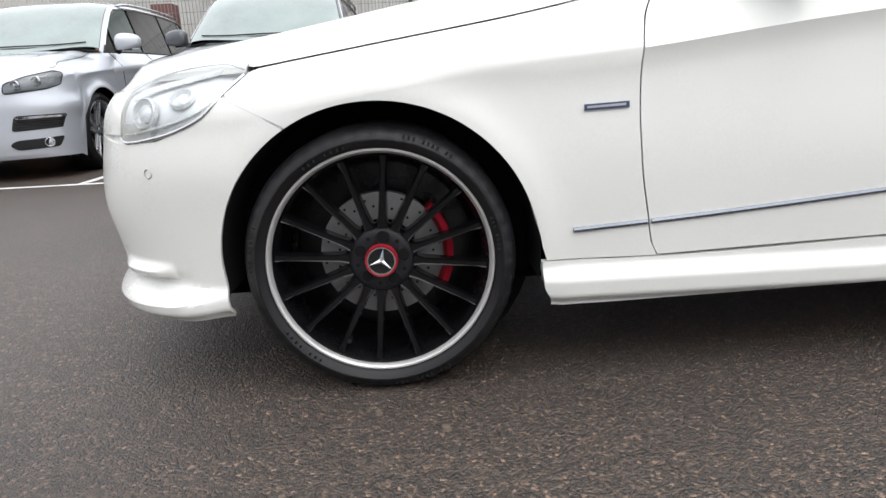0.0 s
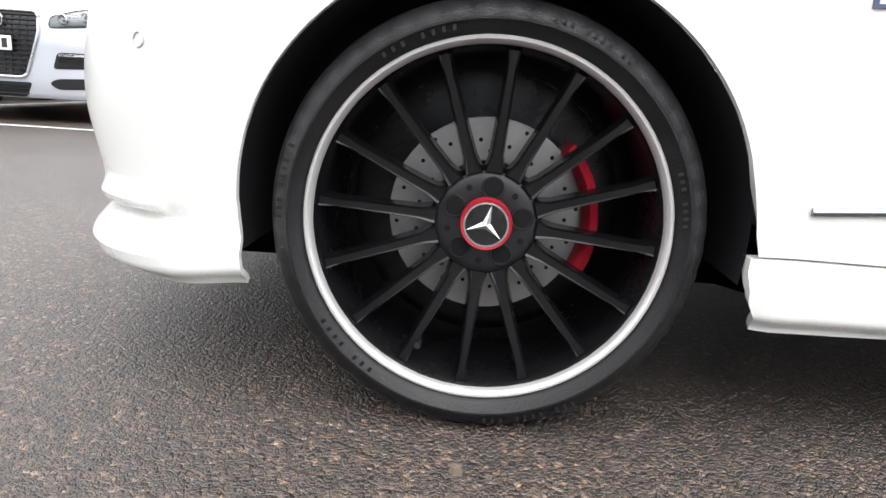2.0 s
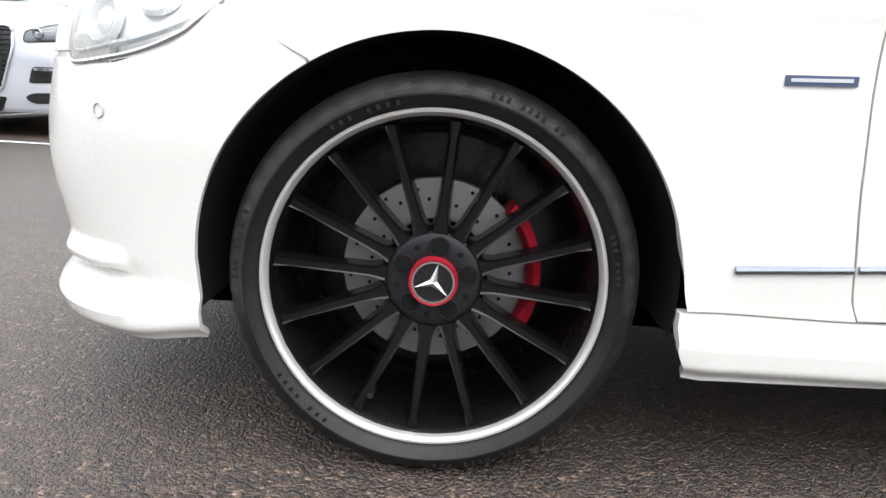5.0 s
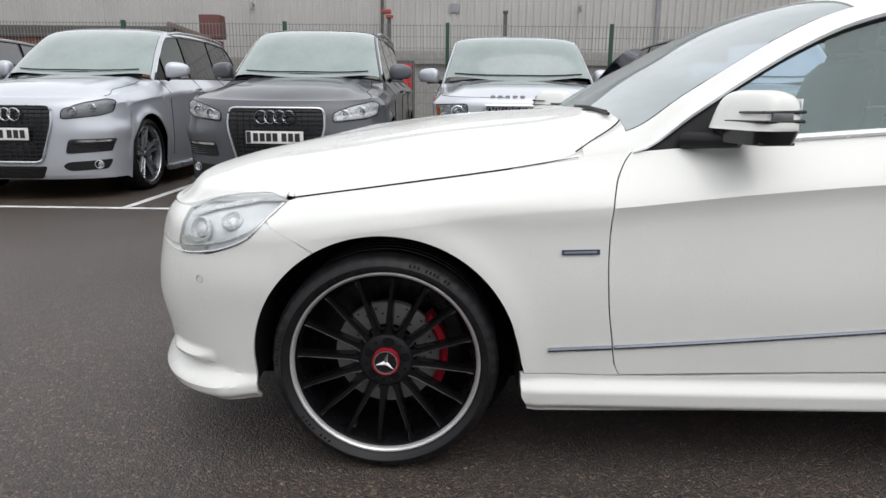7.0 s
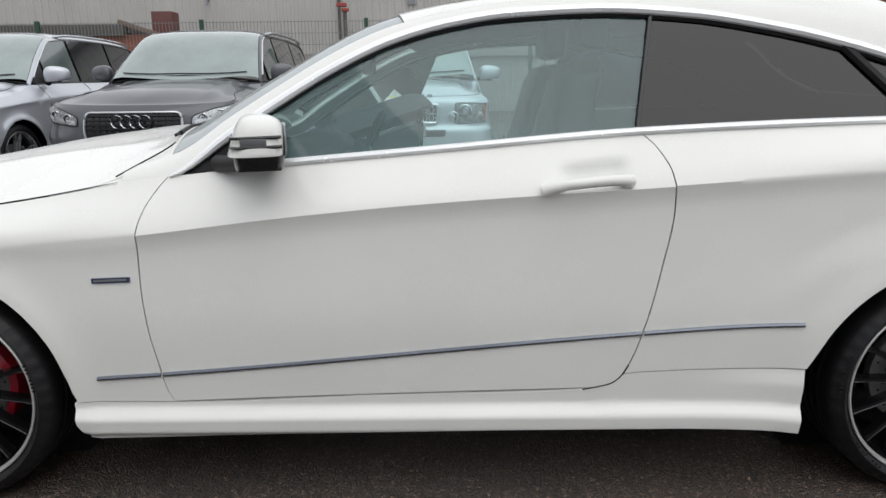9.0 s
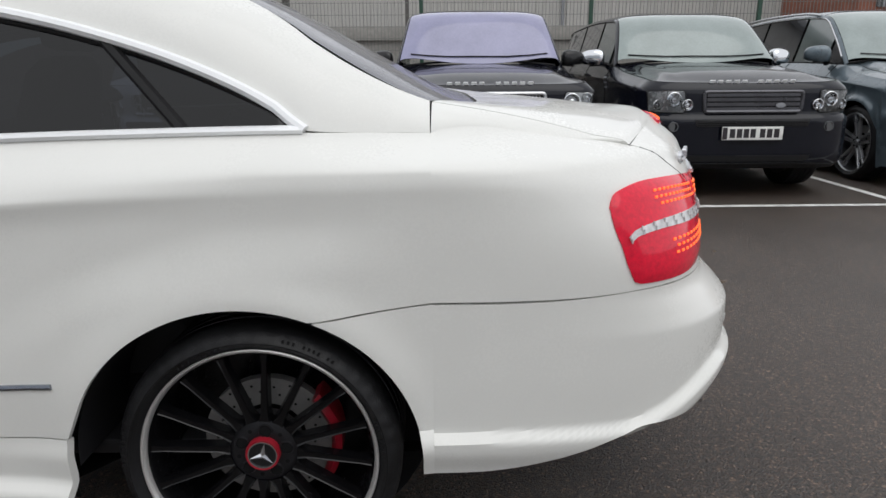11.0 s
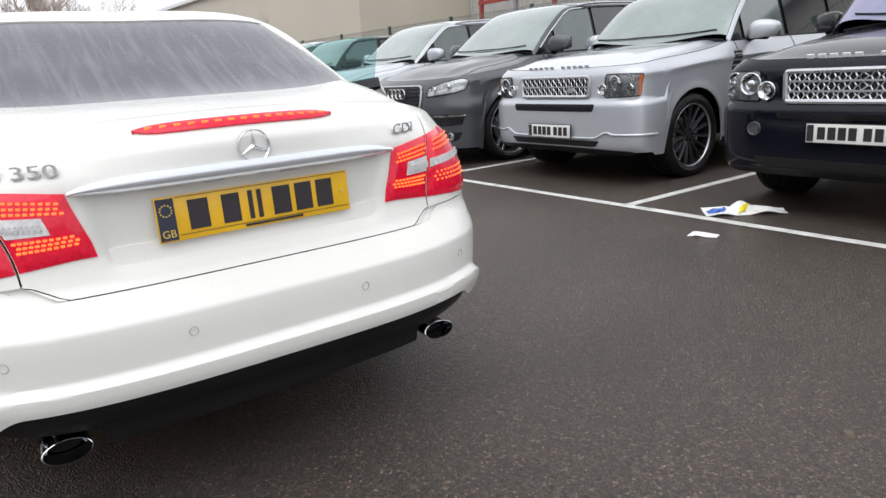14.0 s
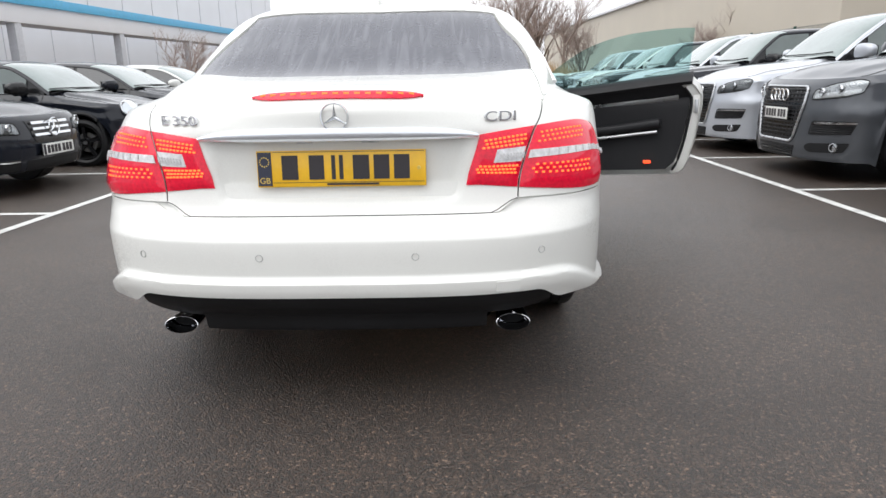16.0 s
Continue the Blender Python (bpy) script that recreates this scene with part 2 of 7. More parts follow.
def rear_glass_mat():
    """Dark glass with mist and water runs down its slope."""
    m = mat("misted_dark_glass", (0.07, 0.075, 0.09), 0.25, coat=0.5, vary=0.25, scale=4, fine=30, rvary=0.12)
    n, l = m.node_tree.nodes, m.node_tree.links
    co = n.new("ShaderNodeTexCoord")
    mp = n.new("ShaderNodeMapping")
    mp.inputs["Scale"].default_value = (3.0, 30.0, 3.0)
    wob = n.new("ShaderNodeTexNoise")
    wob.inputs["Scale"].default_value, wob.inputs["Detail"].default_value, wob.inputs["Distortion"].default_value = 1.0, 5, 1.2
    ramp = n.new("ShaderNodeValToRGB")
    ramp.color_ramp.elements[0].position, ramp.color_ramp.elements[1].position = 0.46, 0.80
    ramp.color_ramp.elements[0].color, ramp.color_ramp.elements[1].color = (0.056, 0.058, 0.076, 1), (0.135, 0.14, 0.162, 1)
    l.new(co.outputs["Object"], mp.inputs["Vector"])
    l.new(mp.outputs[0], wob.inputs["Vector"])
    l.new(wob.outputs["Fac"], ramp.inputs["Fac"])
    l.new(ramp.outputs["Color"], n["Principled BSDF"].inputs["Base Color"])
    return m


M["rearglass"] = rear_glass_mat()
# Teal haze stands in for reflections and brightens the view inside.
M["win"] = glass("green_tinted_glass", (0.56, 0.78, 0.77), 0.0, 0.2, 0.13, (0.34, 0.62, 0.63))
# Pale base colours of both screens carry the sky's reflection.
M["screen"] = mat("sky_pale_car_glass", (0.25, 0.295, 0.285), 0.14, coat=0.6, vary=0.15, scale=3, fine=40, rvary=0.06)
M["screen_blue"] = mat("violet_tinted_car_glass", (0.26, 0.26, 0.39), 0.14, coat=0.6, vary=0.15, scale=3, fine=40, rvary=0.06)
M["side_glass"] = mat("grey_green_car_glass", (0.10, 0.125, 0.12), 0.08, coat=1.0, vary=0.2, scale=3)
M["dark_glass"] = mat("dark_car_glass", (0.022, 0.024, 0.027), 0.06, coat=1.0, vary=0.2, scale=3, rvary=0.03)
M["lamp_house"] = mat("grey_lamp_housing", (0.42, 0.43, 0.44), 0.3, metal=0.5, vary=0.10, scale=25, fine=120)
M["smoked_pale"] = mat("pale_smoked_lamp", (0.28, 0.285, 0.29), 0.25, metal=0.5, vary=0.1, scale=25)
M["smoked"] = mat("smoked_lamp", (0.16, 0.165, 0.17), 0.2, metal=0.5)
M["lampglass"] = glass("clear_lamp_cover", (0.92, 0.94, 0.95))
M["windark"] = glass("privacy_glass", (0.028, 0.032, 0.040))
# The milky share stands in for sky reflected in the windscreen.
M["wscreen"] = glass("windscreen_glass", (0.50, 0.60, 0.60), 0.0, 0.5, 0.62, (0.56, 0.62, 0.63))
M["carwin"] = glass("parked_car_glass", (0.22, 0.25, 0.25))

# ---- building helpers ----
def thing(name, m, label, category, group="", kind=""):
    ob = new(name)
    ob.empty_display_size = 0.1
    ob.matrix_world = m
    return tagged(ob, label, category, group, kind)


def part(name, bm, material, parent=None, label="", m=None, smooth=True):
    """Links a bmesh (or a mesh made before) as one mesh object under a thing or a part."""
    if isinstance(bm, bmesh.types.BMesh):
        me = bpy.data.meshes.new(name)
        bm.to_mesh(me)
        bm.free()
        if smooth is True:
            for p in me.polygons:
                p.use_smooth = True
            me.set_sharp_from_angle(angle=radians(38))
    else:
        me = bm
    if material is not None and not me.materials:
        me.materials.append(M[material] if isinstance(material, str) else material)
    ob = new(name, me)
    ob.parent = parent
    if m is not None:
        ob.matrix_local = m
    if label:
        ob["label"] = label
    return ob


def box(bm, c, size, m=None, bevel=0.0):
    """A box with optionally bevelled edges."""
    r = bmesh.ops.create_cube(bm, size=1.0)
    t = Matrix.LocRotScale(Vector(c), None, Vector(size))
    bmesh.ops.transform(bm, matrix=(m @ t) if m is not None else t, verts=r["verts"])
    if bevel:
        es = list({e for v in r["verts"] for e in v.link_edges})
        bmesh.ops.bevel(bm, geom=es, offset=bevel, segments=2, affect="EDGES", profile=0.6)
    return bm


def bx(c, size, m=None, bevel=0.0):
    return box(bmesh.new(), c, size, m, bevel)


def lathe(profile, seg=48, m=None, bm=None, wobble=None):
    """Turns (radius, y) points round the y axis."""
    bm = bm or bmesh.new()
    rings = []
    for i in range(seg):
        a = 2 * math.pi * i / seg
        ring = []
        for k, (r, y) in enumerate(profile):
            if wobble:
                r, y = wobble(i, k, r, y)
            p = Vector((r * math.sin(a), y, r * math.cos(a)))
            ring.append(bm.verts.new(m @ p if m is not None else p))
        rings.append(ring)
    for i in range(seg):
        a, b = rings[i], rings[(i + 1) % seg]
        for k in range(len(profile) - 1):
            bm.faces.new((a[k], b[k], b[k + 1], a[k + 1]))
    return bm


def tube(points, radius, seg=8, closed=False, bm=None, flat=1.0):
    """A round bar along points; flat squashes it sideways."""
    bm = bm or bmesh.new()
    pts = [Vector(p) for p in points]
    rings = []
    n = len(pts)
    for i, p in enumerate(pts):
        d = (pts[(i + 1) % n] if closed or i < n - 1 else p) - (pts[i - 1] if closed or i else p)
        d.normalize()
        up = Vector((0, 0, 1)) if abs(d.z) < 0.9 else Vector((1, 0, 0))
        u = d.cross(up).normalized()
        v = u.cross(d)
        r = radius(i / max(n - 1, 1)) if callable(radius) else radius
        rings.append([bm.verts.new(p + u * math.cos(2 * math.pi * k / seg) * r * flat + v * math.sin(2 * math.pi * k / seg) * r) for k in range(seg)])
    for i in range(n if closed else n - 1):
        a, b = rings[i], rings[(i + 1) % n]
        for k in range(seg):
            bm.faces.new((a[k], a[(k + 1) % seg], b[(k + 1) % seg], b[k]))
    if not closed:
        bm.faces.new(rings[0][::-1])
        bm.faces.new(rings[-1])
    return bm


def sheet(fn, na, nb, inside, depth=0.012, bm=None, wrap=False):
    """A panel: the grid of points fn(a, b) with its rim turned inwards, away from the car's skin. inside: a point fn on the inner side."""
    bm = bm or bmesh.new()
    P = [[Vector(fn(i / na, j / nb)) for j in range(nb + 1)] for i in range(na + 1)]
    N = []
    for i in range(na + 1):
        row = []
        for j in range(nb + 1):
            du = P[min(i + 1, na)][j] - P[max(i - 1, 0)][j]
            dv = P[i][min(j + 1, nb)] - P[i][max(j - 1, 0)]
            n = du.cross(dv)
            p = P[i][j]
            if n.length < 1e-9:
                n = p - inside(p)
            n.normalize()
            if n.dot(p - inside(p)) < 0:
                n = -n
            row.append(n)
        N.append(row)
    V = [[bm.verts.new(p) for p in row] for row in P]
    c = P[na // 2][nb // 2]
    test = (P[na // 2 + 1][nb // 2] - c).cross(P[na // 2][nb // 2 + 1] - c) if nb // 2 + 1 <= nb and na // 2 + 1 <= na else Vector((0, 0, 1))
    flip = test.dot(N[na // 2][nb // 2]) < 0
    def face(*v):
        if len(set(v)) > 2:
            bm.faces.new(v[::-1] if flip else v)
    for i in range(na):
        for j in range(nb):
            face(V[i][j], V[i + 1][j], V[i + 1][j + 1], V[i][j + 1])
    if depth:
        rim = [(i, 0) for i in range(na)] + [(na, j) for j in range(nb)] + [(i, nb) for i in range(na, 0, -1)] + [(0, j) for j in range(nb, 0, -1)]
        outer = [bm.verts.new(P[i][j]) for i, j in rim]
        inner = [bm.verts.new(P[i][j] - N[i][j] * depth) for i, j in rim]
        k = len(rim)
        for q in range(k):
            face(outer[q], inner[q], inner[(q + 1) % k], outer[(q + 1) % k])
    return bm


def lerp(a, b, t):
    return a + (b - a) * t


def smooth(a, b, x):
    t = min(max((x - a) / (b - a), 0.0), 1.0)
    return t * t * (3 - 2 * t)


def axis_in(p):
    """A point inside a car, near its middle line."""
    return Vector((min(max(p.x, 0.2), 3.0), 0, 0.62))


def flank_sheet(shell, xl, xr, zb, zt, side, na, nb, out=0.0, depth=0.012, ease=None, fold=0.0):
    """A panel of the flank between two upright cuts x(z) and two lengthwise ones z(x)."""
    def fn(a, b):
        if ease:
            a = ease(a)
        z = 0.6
        x = lerp(xl(z), xr(z), a)
        for _ in range(5):
            lo, hi = zb(x), zt(x)
            if fold:                              # one row of the grid follows the crease
                zc = min(max(shell.crease(x), lo + 0.012), hi - 0.012)
                z = lerp(lo, zc, b / fold) if b < fold else lerp(zc, hi, (b - fold) / (1 - fold))
            else:
                z = lerp(lo, hi, b)
            x = lerp(xl(z), xr(z), a)
        return shell.flank(x, z, out(x, z) if callable(out) else out, side)
    return sheet(fn, na, nb, axis_in, depth)


def round_sheet(shell, path, zb, zt, na, nb, out=0.0, depth=0.012):
    """A panel wrapped round the nose or the tail. path(a) gives (s, side); zb, zt by a; out by (a, z)."""
    def fn(a, b):
        s, side = path(a)
        z = lerp(zb(a), zt(a), b)
        return shell.at(s, z, out(a, z) if callable(out) else out, side)
    return sheet(fn, na, nb, axis_in, depth)


def both(s_far):
    """A path from one flank round the tail (s_far under 3) to the other."""
    return lambda a: (3 - abs(2 * a - 1) * (3 - s_far), -1 if a < 0.5 else 1)


def both_nose(s_far):
    return lambda a: (abs(2 * a - 1) * s_far, -1 if a < 0.5 else 1)


def const(v):
    return lambda *_: v


def text_mesh(s, size, depth=0.0, align="CENTER"):
    c = bpy.data.curves.new("lettering", "FONT")
    c.body, c.size, c.extrude, c.align_x, c.align_y = s, size, depth, align, "CENTER"
    o = bpy.data.objects.new("lettering", c)
    me = bpy.data.meshes.new_from_object(o)
    bpy.data.objects.remove(o)
    bpy.data.curves.remove(c)
    return me


# ---- wheels ----
_wheels = {}


def wheel_pieces(key, R, rim, width, spokes, style, seg):
    """The pieces of a wheel, made once a kind. The outer face looks to -y, the lip lies at y = 0."""
    if key in _wheels:
        return _wheels[key]
    out = []

    def put(name, bm, material, label=""):
        me = bpy.data.meshes.new(name)
        bm.normal_update()
        bm.to_mesh(me)
        bm.free()
        for p in me.polygons:
            p.use_smooth = True
        me.set_sharp_from_angle(angle=radians(40))
        me.materials.append(M[material])
        out.append((name, me, label))
    W = width
    fine = style["fine"]
    # tyre: bead, bulged sidewall with rings, shoulder blocks, tread with grooves
    prof = [(rim - 0.004, 0.004), (rim + 0.006, -0.001), (rim + 0.012, -0.010), (rim + (R - rim) * 0.35, -0.0165), (rim + (R - rim) * 0.37, -0.0185),
            (rim + (R - rim) * 0.42, -0.0185), (rim + (R - rim) * 0.44, -0.0170), (R - 0.022, -0.012), (R - 0.012, -0.004), (R - 0.004, 0.008), (R, 0.022)]
    for k in range(4):
        y = 0.022 + (W - 0.03) * (k + 1) / 5
        prof += [(R, y - 0.006), (R - 0.007, y - 0.004), (R - 0.007, y + 0.004), (R, y + 0.006)]
    prof += [(R, W - 0.01), (R - 0.012, W + 0.004), (rim, W)]

    def blocks(i, k, r, y):
        if fine and i % 4 == 0 and 7 <= k <= 9:
            return r - (0.0012 if k == 9 else 0), y + 0.0035
        return r, y
    put("tyre", lathe(prof, seg * (4 if fine else 1), wobble=blocks), "rubber", "black low-profile tyre")
    # barrel and lip
    put("rim_lip", lathe([(rim - 0.0105, 0.011), (rim - 0.0096, 0.006), (rim - 0.0080, 0.002), (rim - 0.0040, -0.003), (rim - 0.0005, -0.0035), (rim + 0.0015, -0.002), (rim + 0.002, 0.008)], seg * 2 if fine else seg), style["lip"], style["lip_label"])
    inner = bmesh.new()
    lathe([(rim - 0.0100, 0.0105), (rim - 0.0170, 0.022), (rim - 0.024, 0.050), (rim - 0.040, 0.11), (rim - 0.040, W - 0.02), (rim - 0.01, W), (0.05, W - 0.01)], seg, bm=inner)
    put("rim_barrel", inner, style["barrel"])
    # spokes
    dish, hub_r = style["dish"], style["hub"]
    lst = []
    for pair in style["offsets"]:
        bm = bmesh.new()
        r0, r1 = hub_r * (0.94 if fine else 0.75), rim - 0.0165
        wa, wb = style["w"]
        sec = 14 if fine else 3
        rings = []
        for k in range(sec + 1):
            t = k / sec
            r = lerp(r0, r1, t)
            hw = lerp(wa, wb, t) * (1 + (0.55 * smooth(0.86, 1.0, t) + 0.45 * smooth(0.14, 0.0, t) if fine else 0))
            y = lerp(dish, style["end"], smooth(0.0, 1.0, t) * 0.5 + t * 0.5)
            off = lerp(pair[0], pair[1], t)
            rings.append([bm.verts.new((off + hw * q, y + d, r)) for q, d in ((-1.3, 0.026), (-1.0, 0.003), (-0.88, 0.0), (-0.62, 0.0022), (0.62, 0.0022), (0.88, 0.0), (1.0, 0.003), (1.3, 0.026))])
        for a, b in zip(rings, rings[1:]):
            for k in range(8):
                bm.faces.new((a[k], a[(k + 1) % 8], b[(k + 1) % 8], b[k]))
        bm.faces.new(rings[0])
        bm.faces.new(rings[-1][::-1])
        bmesh.ops.recalc_face_normals(bm, faces=bm.faces)
        me = bpy.data.meshes.new("spoke")
        bm.to_mesh(me)
        bm.free()
        me.materials.append(M[style["spoke"]])
        lst.append(me)
    for i in range(spokes):
        for me in lst:
            out.append(("spoke", me, "", Matrix.Rotation(2 * math.pi * (i + style.get("turn", 0)) / spokes, 4, "Y")))
    put("hub", lathe([(0.03, dish + 0.004), (hub_r * 0.55, dish + 0.003), (hub_r * 0.80, dish + 0.002), (hub_r * 0.95, dish + 0.008), (hub_r, dish + 0.024), (hub_r, dish + 0.06)], 40), style.get("hub_mat", style["spoke"]))
    # Flat black discs paint the shade inside the bolt recesses.
    for i in range(5):
        m = Matrix.Rotation(2 * math.pi * (i + 0.1) / 5, 4, "Y") @ Matrix.Translation((0, dish + 0.001, hub_r * 0.66))
        if i == 0:
            bm = lathe([(0.0135, 0.0008), (0.0128, -0.0012), (0.0, -0.0014)], 14)
            me = bpy.data.meshes.new("bolt_recess_shade")
            bm.to_mesh(me)
            bm.free()
            me.materials.append(M["under"])
        out.append(("bolt_recess_shade", me, "", m))
    cr = style["cap"]
    if fine:
        hb = lathe([(0.0048, 0.0), (0.0, -0.0006)], 10)
        hole = bpy.data.meshes.new("hub_hole")
        hb.to_mesh(hole)
        hb.free()
        hole.materials.append(M["under"])
        for i in range(5):
            out.append(("hub_hole", hole, "", Matrix.Rotation(2 * math.pi * (i + 0.6) / 5, 4, "Y") @ Matrix.Translation((0, dish + 0.0015, hub_r * 0.72))))
        rimlet = bpy.data.meshes.new("bolt_seat")
        hb = lathe([(0.0135, 0.001), (0.0140, -0.0012), (0.0158, -0.0014), (0.0172, 0.001)], 18)
        hb.to_mesh(rimlet)
        hb.free()
        rimlet.materials.append(M[style["hub_mat"]])
        for i in range(5):
            out.append(("bolt_seat", rimlet, "", Matrix.Rotation(2 * math.pi * (i + 0.1) / 5, 4, "Y") @ Matrix.Translation((0, dish + 0.001, hub_r * 0.66))))
        # worn raised moulding marks on the sidewall
        mark = bpy.data.meshes.new("sidewall_mark")
        hb = bx((0, 0, 0), (0.0050, 0.0008, 0.0078), bevel=0.0003)
        hb.to_mesh(mark)
        hb.free()
        mark.materials.append(M["rubber"])
        for start, count, step in ((-34, 9, 3.0), (14, 11, 2.2), (70, 8, 2.2), (150, 12, 2.4), (215, 9, 3.0), (270, 10, 2.2)):
            for i in [k for k in range(count) if k % 5 != 3]:
                out.append(("sidewall_mark", mark, "", Matrix.Rotation(radians(start + i * step), 4, "Y") @ Matrix.Translation((0, -0.0150, rim + (R - rim) * (0.24 if count < 10 else 0.62)))))
    if style["cap_ring"]:
        put("cap_ring", lathe([(cr * 1.0, dish + 0.010), (cr * 1.0, dish - 0.012), (cr * 0.96, dish - 0.015), (cr * 0.86, dish - 0.014), (cr * 0.86, dish - 0.008)], 36), style["cap_ring"], "red cap ring")
        put("cap_edge", lathe([(cr * 0.86, dish - 0.011), (cr * 0.86, dish - 0.0145), (cr * 0.79, dish - 0.0145), (cr * 0.79, dish - 0.011)], 36), "chrome", "chrome cap edge")
    put("hub_cap", lathe([(cr * 0.86, dish + 0.004), (cr * 0.85, dish - 0.012), (0.001, dish - 0.0125)], 30), style["cap_mat"])
    if style["cap_ring"]:
        for i in range(3):
            bm = bmesh.new()
            v = [bm.verts.new(p) for p in ((-0.0062, dish - 0.0135, 0.0), (0.0, dish - 0.0175, 0.0), (0.0062, dish - 0.0135, 0.0), (0.0, dish - 0.0140, cr * 0.80))]
            for f in ((0, 1, 3), (1, 2, 3)):
                bm.faces.new([v[q] for q in f])
            bmesh.ops.recalc_face_normals(bm, faces=bm.faces)
            bmesh.ops.transform(bm, matrix=Matrix.Rotation(2 * math.pi * i / 3 + style.get("spin", 0), 4, "Y"), verts=bm.verts)
            me = bpy.data.meshes.new("cap_blade")
            bm.to_mesh(me)
            bm.free()
            me.materials.append(M["chrome"])
            out.append(("cap_blade", me, ""))
    # brake
    if style["brake"]:
        rd = rim * 0.575
        put("brake_disc", lathe([(rim * 0.32, 0.105), (rim * 0.33, 0.098), (rd, 0.098), (rd, 0.125), (rim * 0.33, 0.125)], 48), "disc", "drilled steel brake disc")
        if fine:
            hb = lathe([(0.0034, 0.0), (0.0, -0.0005)], 8)
            hole = bpy.data.meshes.new("disc_hole")
            hb.to_mesh(hole)
            hb.free()
            hole.materials.append(M["under"])
            for i in range(48):
                a = 2 * math.pi * i / 48
                r = lerp(rim * 0.38, rd * 0.93, (i * 5 % 8) / 7)
                out.append(("disc_hole", hole, "", Matrix.Translation((r * math.sin(a), 0.0976, r * math.cos(a)))))
        cal = bmesh.new()
        ring = []
        for k in range(13):
            a = radians(lerp(46, 122, k / 12))
            bulge = 0.006 * math.sin(k / 12 * math.pi * 3)
            ri, ro = rd * 0.98, rd * 1.14
            ring.append([cal.verts.new((r * math.sin(a), y, r * math.cos(a))) for r, y in ((ri, 0.075 - bulge), (rd * 1.05, 0.062 - bulge), (ro, 0.075 - bulge), (ro, 0.15), (ri, 0.15))])
        for a, b in zip(ring, ring[1:]):
            for k in range(5):
                cal.faces.new((a[k], a[(k + 1) % 5], b[(k + 1) % 5], b[k]))
        cal.faces.new(ring[0])
        cal.faces.new(ring[-1][::-1])
        bmesh.ops.recalc_face_normals(cal, faces=cal.faces)
        put("brake_caliper", cal, style["brake"], "brake caliper")
    if fine:
        a = radians(205)
        put("valve", lathe([(0.0, -0.03), (0.005, -0.03), (0.006, -0.012), (0.0045, -0.010), (0.0045, 0.01)], 10, m=Matrix.Translation(((rim - 0.048) * math.sin(a), 0.045, (rim - 0.048) * math.cos(a)))), "trim")
    _wheels[key] = out
    return out


STYLES = {
    "coupe": dict(fine=True, lip="lip", lip_label="machined silver rim lip with kerb scuffs", barrel="rim_black", spoke="rim_black", dish=0.030, end=0.014, hub=0.081, w=(0.0094, 0.0062),
                  offsets=((0.0, 0.0),), cap=0.039, cap_ring="red", cap_mat="gloss_black", brake="red", spin=0.22, turn=0.22, hub_mat="hub_black"),
    "five_twin": dict(fine=False, lip="rim_silver", lip_label="silver rim lip", barrel="rim_dark", spoke="rim_silver", dish=0.045, end=0.012, hub=0.075, w=(0.012, 0.015),
                      offsets=((-0.022, -0.045), (0.022, 0.045)), cap=0.035, cap_ring="", cap_mat="rim_silver", brake="disc"),
    "five_twin_red": dict(fine=False, lip="rim_silver", lip_label="silver rim lip", barrel="rim_dark", spoke="rim_silver", dish=0.045, end=0.012, hub=0.075, w=(0.012, 0.015),
                          offsets=((-0.022, -0.045), (0.022, 0.045)), cap=0.035, cap_ring="", cap_mat="rim_silver", brake="red"),
    "ten": dict(fine=False, lip="rim_silver", lip_label="silver rim lip", barrel="under", spoke="rim_dark", dish=0.035, end=0.012, hub=0.08, w=(0.010, 0.010),
                offsets=((0.0, 0.0),), cap=0.035, cap_ring="", cap_mat="rim_dark", brake="disc"),
    "fifteen": dict(fine=False, lip="rim_silver", lip_label="silver rim lip", barrel="under", spoke="rim_dark", dish=0.035, end=0.012, hub=0.08, w=(0.010, 0.012),
                    offsets=((0.0, 0.0),), cap=0.035, cap_ring="", cap_mat="rim_dark", brake="disc"),
    "black_five": dict(fine=False, lip="rim_black", lip_label="", barrel="under", spoke="rim_black", dish=0.035, end=0.012, hub=0.07, w=(0.020, 0.024),
                       offsets=((0.0, 0.0),), cap=0.03, cap_ring="", cap_mat="rim_silver", brake="disc"),
}


def wheel(parent, m, key, R, rim, width, spokes, seg=36):
    pcs = wheel_pieces((key, R), R, rim, width, spokes, STYLES[key], seg)
    base = None
    for p in pcs:
        if p[0] == "rim_barrel":
            base = part("wheel", p[1], None, parent, "", m)
    for p in pcs:
        if p[0] != "rim_barrel":
            part(p[0], p[1], None, base, p[2], p[3] if len(p) > 3 else None)
    return base

